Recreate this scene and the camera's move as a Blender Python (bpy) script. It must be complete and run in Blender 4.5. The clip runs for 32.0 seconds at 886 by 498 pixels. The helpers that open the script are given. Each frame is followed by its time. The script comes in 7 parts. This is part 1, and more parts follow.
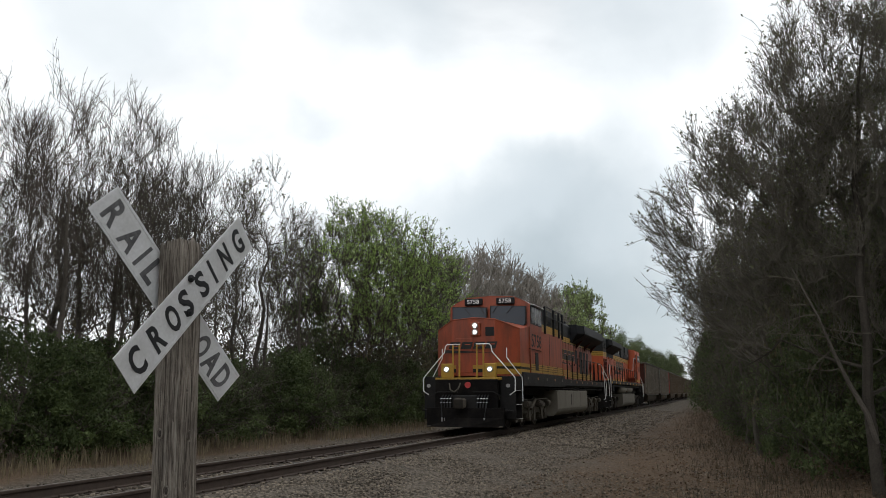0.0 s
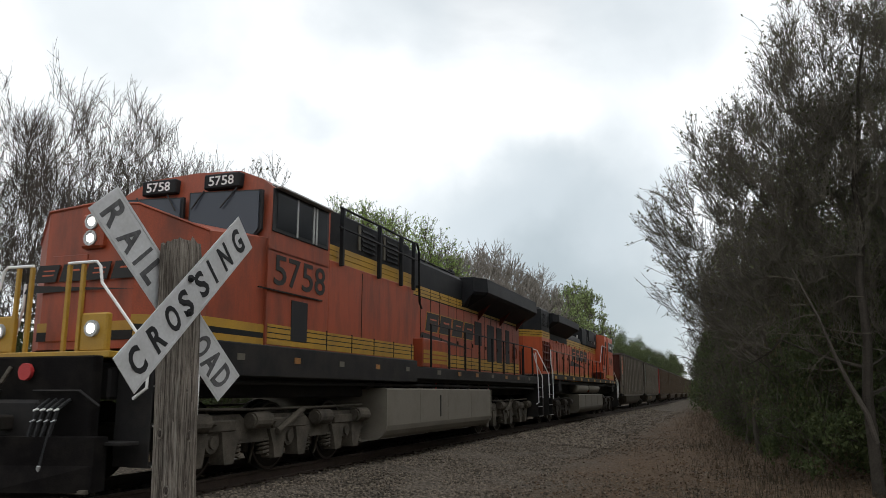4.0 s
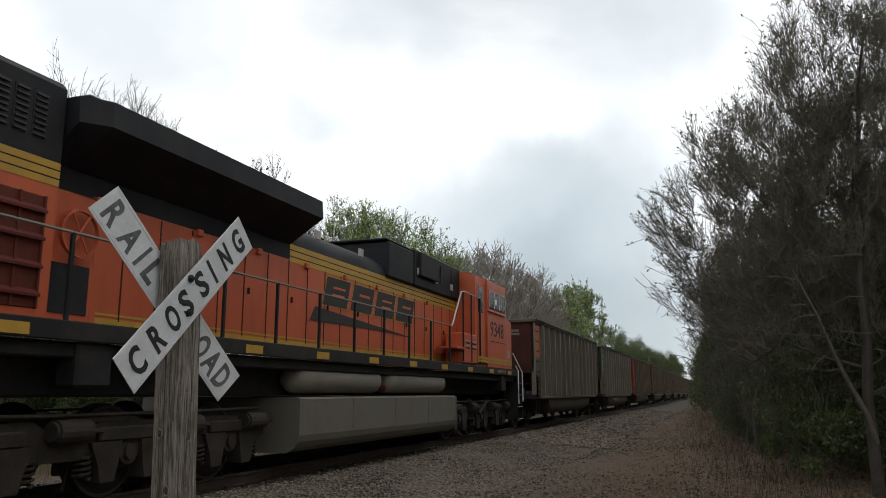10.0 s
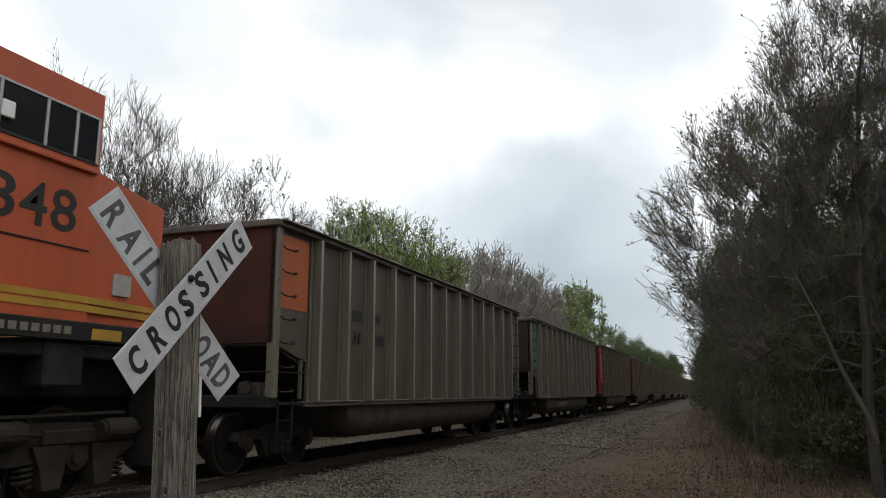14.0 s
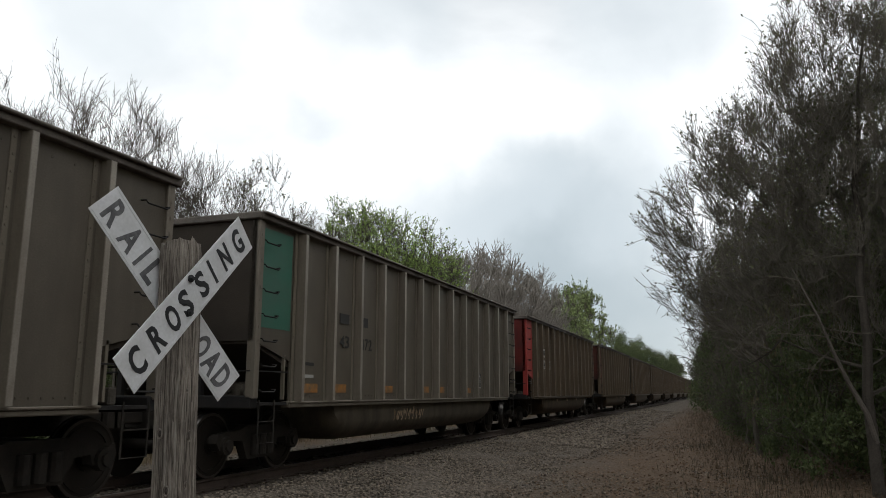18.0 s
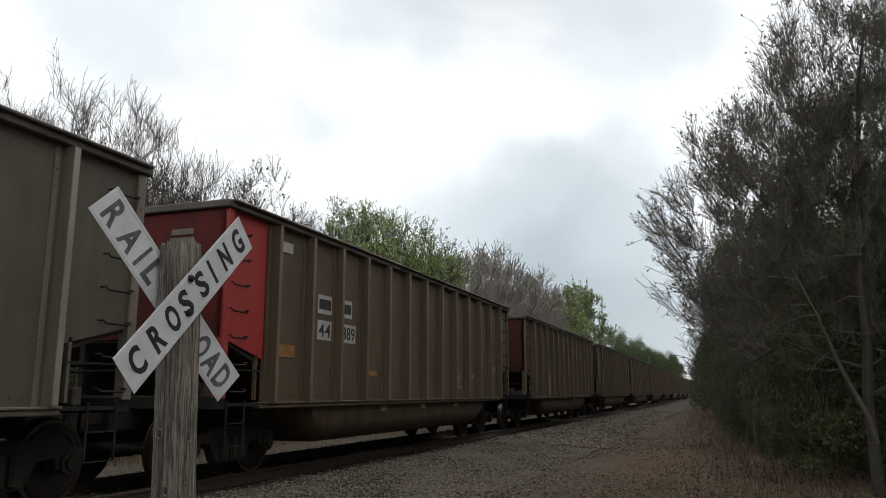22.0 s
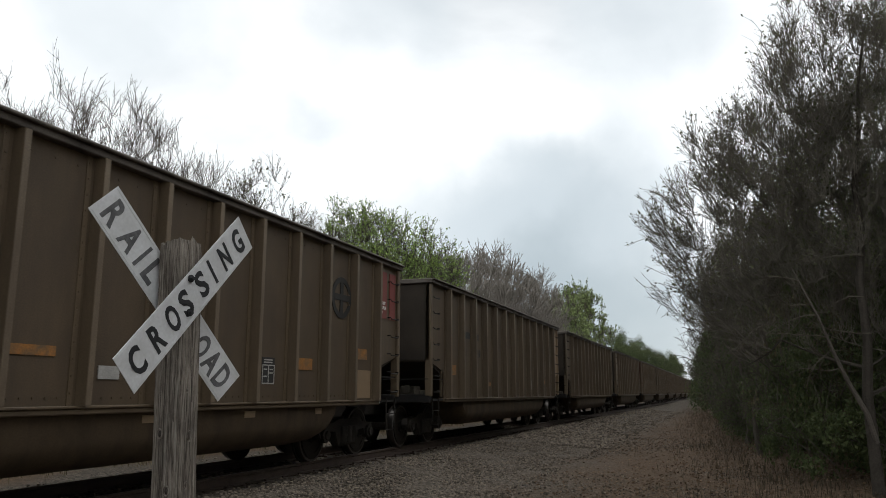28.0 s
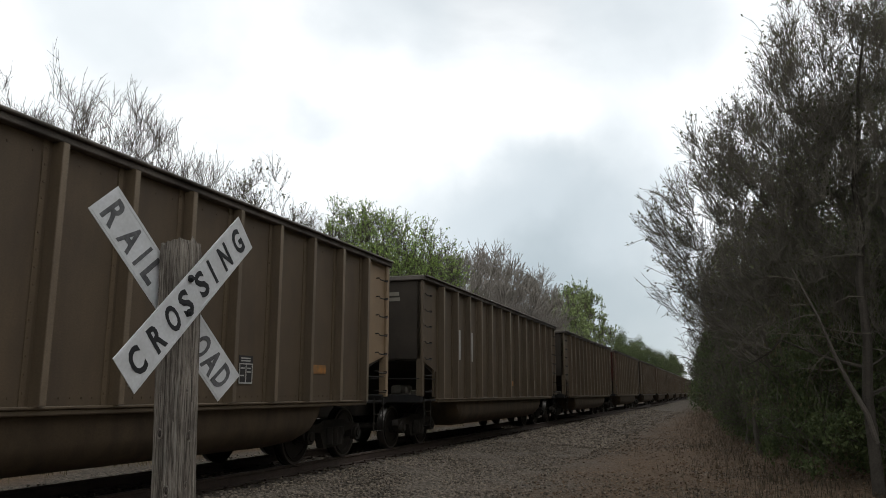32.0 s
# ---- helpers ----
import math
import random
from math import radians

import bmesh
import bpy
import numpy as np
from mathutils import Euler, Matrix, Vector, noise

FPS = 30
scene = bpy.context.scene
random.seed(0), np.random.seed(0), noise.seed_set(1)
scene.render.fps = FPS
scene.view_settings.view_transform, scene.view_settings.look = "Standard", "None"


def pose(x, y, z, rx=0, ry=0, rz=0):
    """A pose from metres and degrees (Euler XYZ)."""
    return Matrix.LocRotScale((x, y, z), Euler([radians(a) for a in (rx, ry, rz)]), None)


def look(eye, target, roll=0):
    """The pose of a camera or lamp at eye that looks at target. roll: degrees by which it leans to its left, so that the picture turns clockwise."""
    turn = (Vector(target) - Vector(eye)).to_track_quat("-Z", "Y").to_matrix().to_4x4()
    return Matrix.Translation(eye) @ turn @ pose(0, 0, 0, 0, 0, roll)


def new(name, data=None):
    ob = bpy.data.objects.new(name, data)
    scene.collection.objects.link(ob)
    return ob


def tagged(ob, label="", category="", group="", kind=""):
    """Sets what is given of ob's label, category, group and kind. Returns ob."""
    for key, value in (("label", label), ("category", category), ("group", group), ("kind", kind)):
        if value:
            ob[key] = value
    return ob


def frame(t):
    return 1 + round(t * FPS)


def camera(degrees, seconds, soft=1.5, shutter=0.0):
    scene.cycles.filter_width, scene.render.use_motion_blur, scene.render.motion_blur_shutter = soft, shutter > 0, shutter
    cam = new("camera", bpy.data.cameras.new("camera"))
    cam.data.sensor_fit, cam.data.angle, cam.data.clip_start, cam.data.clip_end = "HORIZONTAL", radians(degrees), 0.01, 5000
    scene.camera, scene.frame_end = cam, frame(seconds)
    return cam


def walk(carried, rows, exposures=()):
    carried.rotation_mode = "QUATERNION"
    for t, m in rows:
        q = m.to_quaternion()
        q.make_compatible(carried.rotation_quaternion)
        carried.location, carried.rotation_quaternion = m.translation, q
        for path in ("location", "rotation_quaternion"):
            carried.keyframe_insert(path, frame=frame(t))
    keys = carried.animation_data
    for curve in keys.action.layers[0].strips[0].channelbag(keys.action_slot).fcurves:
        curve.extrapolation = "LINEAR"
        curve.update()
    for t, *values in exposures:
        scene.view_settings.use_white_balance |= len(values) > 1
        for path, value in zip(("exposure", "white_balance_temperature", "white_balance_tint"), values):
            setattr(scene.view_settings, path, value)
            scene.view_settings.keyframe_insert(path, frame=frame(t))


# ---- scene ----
SPEED = 4.2          # train, metres a second
RAIL_X = -7.73       # track centre line
RAIL_Z = 0.45        # top of rail
CLIP = 32.0

cam = camera(60.29, CLIP, soft=0.85, shutter=0.1)
EYE = pose(0, 0, 1.65, 90 + 10.6617, 0, 19.7495)
walk(cam, [(0.0, EYE), (CLIP, EYE)], exposures=[(0.0, 0.0), (CLIP, 0.0)])

# ---- sky and light ----
SUN_DIR = (0.40, 0.12, 0.908)     # towards the bright part of the overcast sky


GREY, PALE = (0.52, 0.60, 0.645), (0.74, 0.82, 0.87)
CLOUD_BANKS = [((-0.228, 0.953, 0.185), 0.15, GREY, 0.75), ((-0.170, 0.962, 0.205), 0.15, GREY, 0.80), ((-0.305, 0.935, 0.170), 0.14, PALE, 0.75),
               ((-0.120, 0.979, 0.150), 0.15, GREY, 0.65), ((-0.244, 0.930, 0.255), 0.12, PALE, 0.75), ((-0.10, 0.955, 0.26), 0.12, PALE, 0.6),
               ((-0.476, 0.808, 0.346), 0.05, PALE, 0.35), ((-0.440, 0.830, 0.341), 0.05, PALE, 0.35), ((-0.36, 0.905, 0.215), 0.11, PALE, 0.6), ((-0.065, 0.993, 0.085), 0.15, GREY, 0.8), ((-0.19, 0.975, 0.10), 0.14, GREY, 0.65), ((-0.354, 0.810, 0.478), 0.14, PALE, 0.5),
               ((-0.620, 0.650, 0.450), 0.16, PALE, 0.55), ((-0.055, 0.901, 0.431), 0.15, PALE, 0.55)]


def build_sky():
    w = bpy.data.worlds.new("overcast_sky")
    scene.world = w
    w.use_nodes = True
    nt = w.node_tree
    n, l = nt.nodes, nt.links
    n.clear()
    out = n.new("ShaderNodeOutputWorld")
    bg = n.new("ShaderNodeBackground")
    l.new(bg.outputs[0], out.inputs[0])
    sky = n.new("ShaderNodeTexSky")
    sky.sky_type = "NISHITA"
    sky.sun_disc = False
    sky.sun_elevation = math.asin(SUN_DIR[2])
    sky.sun_rotation = math.atan2(SUN_DIR[0], SUN_DIR[1])
    dim = n.new("ShaderNodeVectorMath")
    dim.operation = "SCALE"
    dim.inputs["Scale"].default_value = 0.10
    l.new(sky.outputs[0], dim.inputs[0])
    tc = n.new("ShaderNodeTexCoord")
    sep = n.new("ShaderNodeSeparateXYZ")
    l.new(tc.outputs["Generated"], sep.inputs[0])
    lift = n.new("ShaderNodeMath")
    lift.operation = "ADD"
    lift.inputs[1].default_value = 0.42
    l.new(sep.outputs["Z"], lift.inputs[0])
    safe = n.new("ShaderNodeMath")
    safe.operation = "MAXIMUM"
    safe.inputs[1].default_value = 0.12
    l.new(lift.outputs[0], safe.inputs[0])
    flat = n.new("ShaderNodeVectorMath")
    flat.operation = "DIVIDE"
    comb = n.new("ShaderNodeCombineXYZ")
    for k in range(3):
        l.new(safe.outputs[0], comb.inputs[k])
    l.new(tc.outputs["Generated"], flat.inputs[0])
    l.new(comb.outputs[0], flat.inputs[1])
    place = n.new("ShaderNodeMapping")
    place.inputs["Location"].default_value = (3.1, 1.7, 0.0)
    l.new(flat.outputs[0], place.inputs[0])
    big = n.new("ShaderNodeTexNoise")
    big.inputs["Scale"].default_value = 2.1
    big.inputs["Detail"].default_value = 6.0
    big.inputs["Roughness"].default_value = 0.5
    big.inputs["Distortion"].default_value = 0.35
    l.new(place.outputs[0], big.inputs["Vector"])
    ramp = n.new("ShaderNodeValToRGB")
    e = ramp.color_ramp.elements
    e[0].position, e[0].color = 0.18, (0.66, 0.715, 0.755, 1)
    e[1].position, e[1].color = 0.52, (1.24, 1.27, 1.28, 1)
    mid = e.new(0.33)
    mid.color = (0.90, 0.94, 0.965, 1)
    l.new(big.outputs[0], ramp.inputs[0])
    # darker cloud banks, with ragged edges
    rag = n.new("ShaderNodeTexNoise")
    rag.inputs["Scale"].default_value = 6.5
    rag.inputs["Detail"].default_value = 7.0
    l.new(tc.outputs["Generated"], rag.inputs["Vector"])
    shift = n.new("ShaderNodeVectorMath")
    shift.operation = "MULTIPLY_ADD"
    shift.inputs[1].default_value = (0.17, 0.17, 0.17)
    l.new(rag.outputs["Color"], shift.inputs[0])
    l.new(tc.outputs["Generated"], shift.inputs[2])
    cloud = ramp.outputs[0]
    for centre, size, tone, amount in CLOUD_BANKS:
        gap = n.new("ShaderNodeVectorMath")
        gap.operation = "DISTANCE"
        gap.inputs[1].default_value = [c + 0.085 for c in centre]
        l.new(shift.outputs[0], gap.inputs[0])
        fall = n.new("ShaderNodeMapRange")
        fall.interpolation_type = "SMOOTHSTEP"
        fall.inputs["From Min"].default_value, fall.inputs["From Max"].default_value = size * 0.25, size
        fall.inputs["To Min"].default_value, fall.inputs["To Max"].default_value = amount, 0.0
        l.new(gap.outputs["Value"], fall.inputs["Value"])
        tint = n.new("ShaderNodeMixRGB")
        l.new(fall.outputs[0], tint.inputs[0])
        l.new(cloud, tint.inputs[1])
        tint.inputs[2].default_value = (*tone, 1)
        cloud = tint.outputs[0]
    mix = n.new("ShaderNodeMixRGB")
    mix.inputs[0].default_value = 0.92
    l.new(dim.outputs[0], mix.inputs[1])
    l.new(cloud, mix.inputs[2])
    l.new(mix.outputs[0], bg.inputs[0])
    bg.inputs[1].default_value = 1.0


build_sky()
sun = new("sun", bpy.data.lights.new("sun", "SUN"))
sun.data.energy = 0.4
sun.data.angle = radians(35)
sun.data.color = (1.0, 0.97, 0.93)
sun.matrix_world = look(SUN_DIR, (0, 0, 0))


# ---- materials ----
def surface(name, base, rough=0.7, metal=0.0, scale=6.0, vary=0.25, tint=None, bump=0.15, fine=60.0, streak=0.0,
            stain=None, stain_amount=0.0, per_object=0.0, per_island=0.0, spec=0.5, stain_scale=1.3):
    """A worn surface: a base colour that varies at two scales, optional stains and runs, and fine relief."""
    m = bpy.data.materials.new(name)
    m.use_nodes = True
    nt = m.node_tree
    n, l = nt.nodes, nt.links
    b = n["Principled BSDF"]
    b.inputs["Roughness"].default_value = rough
    b.inputs["Metallic"].default_value = metal
    b.inputs["Specular IOR Level"].default_value = spec
    tc = n.new("ShaderNodeTexCoord")
    lo = n.new("ShaderNodeTexNoise")
    lo.inputs["Scale"].default_value = scale
    lo.inputs["Detail"].default_value = 5.0
    l.new(tc.outputs["Object"], lo.inputs["Vector"])
    hi = n.new("ShaderNodeTexNoise")
    hi.inputs["Scale"].default_value = fine
    hi.inputs["Detail"].default_value = 3.0
    l.new(tc.outputs["Object"], hi.inputs["Vector"])
    tint = tint or tuple(c * 0.6 for c in base)
    ramp = n.new("ShaderNodeValToRGB")
    e = ramp.color_ramp.elements
    e[0].position, e[1].position = 0.3, 0.7
    e[0].color = (*[a + (t - a) * min(1.0, vary * 2) for a, t in zip(base, tint)], 1)
    e[1].color = (*base, 1)
    l.new(lo.outputs[0], ramp.inputs[0])
    col = ramp.outputs[0]

    def scaled(colour, factor_socket, lo_v, hi_v):
        mr = n.new("ShaderNodeMapRange")
        mr.inputs["From Min"].default_value, mr.inputs["From Max"].default_value = 0.25, 0.75
        mr.inputs["To Min"].default_value, mr.inputs["To Max"].default_value = lo_v, hi_v
        l.new(factor_socket, mr.inputs["Value"])
        vm = n.new("ShaderNodeVectorMath")
        vm.operation = "SCALE"
        l.new(colour, vm.inputs[0])
        l.new(mr.outputs[0], vm.inputs["Scale"])
        return vm.outputs[0]

    col = scaled(col, hi.outputs[0], 1 - vary * 0.7, 1 + vary * 0.5)
    if stain:
        mp = n.new("ShaderNodeMapping")
        mp.inputs["Scale"].default_value = (1, 1, 1 - streak)
        l.new(tc.outputs["Object"], mp.inputs[0])
        st = n.new("ShaderNodeTexNoise")
        st.inputs["Scale"].default_value = stain_scale * (4.0 if streak else 1.0)
        st.inputs["Detail"].default_value = 6.0
        st.inputs["Roughness"].default_value = 0.65
        l.new(mp.outputs[0], st.inputs["Vector"])
        sr = n.new("ShaderNodeMapRange")
        sr.inputs["From Min"].default_value, sr.inputs["From Max"].default_value = 0.42, 0.68
        sr.inputs["To Max"].default_value = stain_amount
        l.new(st.outputs[0], sr.inputs["Value"])
        mx = n.new("ShaderNodeMixRGB")
        l.new(sr.outputs[0], mx.inputs[0])
        l.new(col, mx.inputs[1])
        mx.inputs[2].default_value = (*stain, 1)
        col = mx.outputs[0]
    if per_object:
        oi = n.new("ShaderNodeObjectInfo")
        col = scaled(col, oi.outputs["Random"], 1 - per_object, 1 + per_object)
    if per_island:
        ge = n.new("ShaderNodeNewGeometry")
        col = scaled(col, ge.outputs["Random Per Island"], 1 - per_island, 1 + per_island)
    l.new(col, b.inputs["Base Color"])
    if bump:
        bp = n.new("ShaderNodeBump")
        bp.inputs["Strength"].default_value = bump
        bp.inputs["Distance"].default_value = 0.02
        l.new(hi.outputs[0], bp.inputs["Height"])
        l.new(bp.outputs[0], b.inputs["Normal"])
    return m


def leaf_material(name, base, other, rough=0.6):
    m = bpy.data.materials.new(name)
    m.use_nodes = True
    nt = m.node_tree
    n, l = nt.nodes, nt.links
    b = n["Principled BSDF"]
    b.inputs["Roughness"].default_value = rough
    b.inputs["Specular IOR Level"].default_value = 0.25
    ge = n.new("ShaderNodeNewGeometry")
    ramp = n.new("ShaderNodeValToRGB")
    ramp.color_ramp.elements[0].color = (*base, 1)
    ramp.color_ramp.elements[1].color = (*other, 1)
    l.new(ge.outputs["Random Per Island"], ramp.inputs[0])
    tc = n.new("ShaderNodeTexCoord")
    no = n.new("ShaderNodeTexNoise")
    no.inputs["Scale"].default_value = 0.7
    l.new(tc.outputs["Object"], no.inputs["Vector"])
    mr = n.new("ShaderNodeMapRange")
    mr.inputs["From Min"].default_value, mr.inputs["From Max"].default_value = 0.3, 0.7
    mr.inputs["To Min"].default_value, mr.inputs["To Max"].default_value = 0.65, 1.3
    l.new(no.outputs[0], mr.inputs["Value"])
    oi = n.new("ShaderNodeObjectInfo")
    mo = n.new("ShaderNodeMapRange")
    mo.inputs["To Min"].default_value, mo.inputs["To Max"].default_value = 0.8, 1.2
    l.new(oi.outputs["Random"], mo.inputs["Value"])
    mul = n.new("ShaderNodeMath")
    mul.operation = "MULTIPLY"
    l.new(mr.outputs[0], mul.inputs[0])
    l.new(mo.outputs[0], mul.inputs[1])
    vm = n.new("ShaderNodeVectorMath")
    vm.operation = "SCALE"
    l.new(ramp.outputs[0], vm.inputs[0])
    l.new(mul.outputs[0], vm.inputs["Scale"])
    tr = n.new("ShaderNodeBsdfTranslucent")
    l.new(vm.outputs[0], tr.inputs[0])
    l.new(vm.outputs[0], b.inputs["Base Color"])
    mx = n.new("ShaderNodeMixShader")
    mx.inputs[0].default_value = 0.3
    l.new(b.outputs[0], mx.inputs[1])
    l.new(tr.outputs[0], mx.inputs[2])
    l.new(mx.outputs[0], n["Material Output"].inputs[0])
    return m


def glowing(name, colour, strength):
    m = bpy.data.materials.new(name)
    m.use_nodes = True
    b = m.node_tree.nodes["Principled BSDF"]
    b.inputs["Base Color"].default_value = (*colour, 1)
    b.inputs["Emission Color"].default_value = (*colour, 1)
    b.inputs["Emission Strength"].default_value = strength
    return m


def ground_material():
    m = bpy.data.materials.new("gravel_and_leaf_litter")
    m.use_nodes = True
    nt = m.node_tree
    n, l = nt.nodes, nt.links
    b = n["Principled BSDF"]
    b.inputs["Roughness"].default_value = 0.95
    b.inputs["Specular IOR Level"].default_value = 0.15
    tc = n.new("ShaderNodeTexCoord")
    cells = n.new("ShaderNodeTexVoronoi")
    cells.inputs["Scale"].default_value = 24.0
    l.new(tc.outputs["Object"], cells.inputs["Vector"])
    sepc = n.new("ShaderNodeSeparateColor")
    l.new(cells.outputs["Color"], sepc.inputs[0])
    grav = n.new("ShaderNodeValToRGB")
    e = grav.color_ramp.elements
    e[0].color, e[1].color = (0.028, 0.023, 0.018, 1), (0.145, 0.122, 0.098, 1)
    l.new(sepc.outputs[0], grav.inputs[0])
    fine = n.new("ShaderNodeTexNoise")
    fine.inputs["Scale"].default_value = 14.0
    fine.inputs["Detail"].default_value = 8.0
    fine.inputs["Roughness"].default_value = 0.7
    l.new(tc.outputs["Object"], fine.inputs["Vector"])
    soil = n.new("ShaderNodeValToRGB")
    e = soil.color_ramp.elements
    e[0].position, e[1].position = 0.3, 0.72
    e[0].color, e[1].color = (0.04, 0.028, 0.019, 1), (0.155, 0.105, 0.068, 1)
    l.new(fine.outputs[0], soil.inputs[0])
    sep = n.new("ShaderNodeSeparateXYZ")
    l.new(tc.outputs["Object"], sep.inputs[0])
    wob = n.new("ShaderNodeTexNoise")
    wob.inputs["Scale"].default_value = 0.5
    wob.inputs["Detail"].default_value = 6.0
    l.new(tc.outputs["Object"], wob.inputs["Vector"])
    add = n.new("ShaderNodeMath")
    add.operation = "MULTIPLY_ADD"
    add.inputs[1].default_value = 4.0
    l.new(wob.outputs[0], add.inputs[0])
    l.new(sep.outputs[0], add.inputs[2])
    right = n.new("ShaderNodeMapRange")
    right.inputs["From Min"].default_value, right.inputs["From Max"].default_value = -2.2, 0.2
    l.new(add.outputs[0], right.inputs["Value"])
    left = n.new("ShaderNodeMapRange")
    left.inputs["From Min"].default_value, left.inputs["From Max"].default_value = -10.4, -11.4
    l.new(add.outputs[0], left.inputs["Value"])
    both = n.new("ShaderNodeMath")
    both.operation = "MAXIMUM"
    l.new(right.outputs[0], both.inputs[0])
    l.new(left.outputs[0], both.inputs[1])
    mx = n.new("ShaderNodeMixRGB")
    l.new(both.outputs[0], mx.inputs[0])
    l.new(grav.outputs[0], mx.inputs[1])
    l.new(soil.outputs[0], mx.inputs[2])
    l.new(mx.outputs[0], b.inputs["Base Color"])
    bp = n.new("ShaderNodeBump")
    bp.inputs["Strength"].default_value = 0.8
    bp.inputs["Distance"].default_value = 0.03
    l.new(cells.outputs["Distance"], bp.inputs["Height"])
    l.new(bp.outputs[0], b.inputs["Normal"])
    return m


def weathered_wood(name, light, dark):
    """Grey timber with long grain, drying cracks and knots, running along z."""
    m = bpy.data.materials.new(name)
    m.use_nodes = True
    nt = m.node_tree
    n, l = nt.nodes, nt.links
    b = n["Principled BSDF"]
    b.inputs["Roughness"].default_value = 0.9
    b.inputs["Specular IOR Level"].default_value = 0.2
    tc = n.new("ShaderNodeTexCoord")
    mp = n.new("ShaderNodeMapping")
    mp.inputs["Scale"].default_value = (1, 1, 0.05)
    l.new(tc.outputs["Object"], mp.inputs[0])
    g = n.new("ShaderNodeTexNoise")
    g.inputs["Scale"].default_value = 95.0
    g.inputs["Detail"].default_value = 6.0
    g.inputs["Roughness"].default_value = 0.7
    g.inputs["Distortion"].default_value = 0.4
    l.new(mp.outputs[0], g.inputs["Vector"])
    broad = n.new("ShaderNodeTexNoise")
    broad.inputs["Scale"].default_value = 5.0
    broad.inputs["Detail"].default_value = 4.0
    l.new(tc.outputs["Object"], broad.inputs["Vector"])
    ramp = n.new("ShaderNodeValToRGB")
    e = ramp.color_ramp.elements
    e[0].position, e[0].color = 0.36, (*[c * 0.35 for c in dark], 1)
    e[1].position, e[1].color = 0.68, (*light, 1)
    mid = e.new(0.45)
    mid.color = (*dark, 1)
    l.new(g.outputs[0], ramp.inputs[0])
    mr = n.new("ShaderNodeMapRange")
    mr.inputs["From Min"].default_value, mr.inputs["From Max"].default_value = 0.3, 0.7
    mr.inputs["To Min"].default_value, mr.inputs["To Max"].default_value = 0.6, 1.25
    l.new(broad.outputs[0], mr.inputs["Value"])
    vm = n.new("ShaderNodeVectorMath")
    vm.operation = "SCALE"
    l.new(ramp.outputs[0], vm.inputs[0])
    l.new(mr.outputs[0], vm.inputs["Scale"])
    l.new(vm.outputs[0], b.inputs["Base Color"])
    bp = n.new("ShaderNodeBump")
    bp.inputs["Strength"].default_value = 0.9
    bp.inputs["Distance"].default_value = 0.012
    l.new(g.outputs[0], bp.inputs["Height"])
    l.new(bp.outputs[0], b.inputs["Normal"])
    return m


def glass_material(name, colour):
    m = bpy.data.materials.new(name)
    m.use_nodes = True
    b = m.node_tree.nodes["Principled BSDF"]
    b.inputs["Base Color"].default_value = (*colour, 1)
    b.inputs["Roughness"].default_value = 0.10
    b.inputs["Specular IOR Level"].default_value = 0.35 if max(colour) > 0.05 else 0.10
    return m


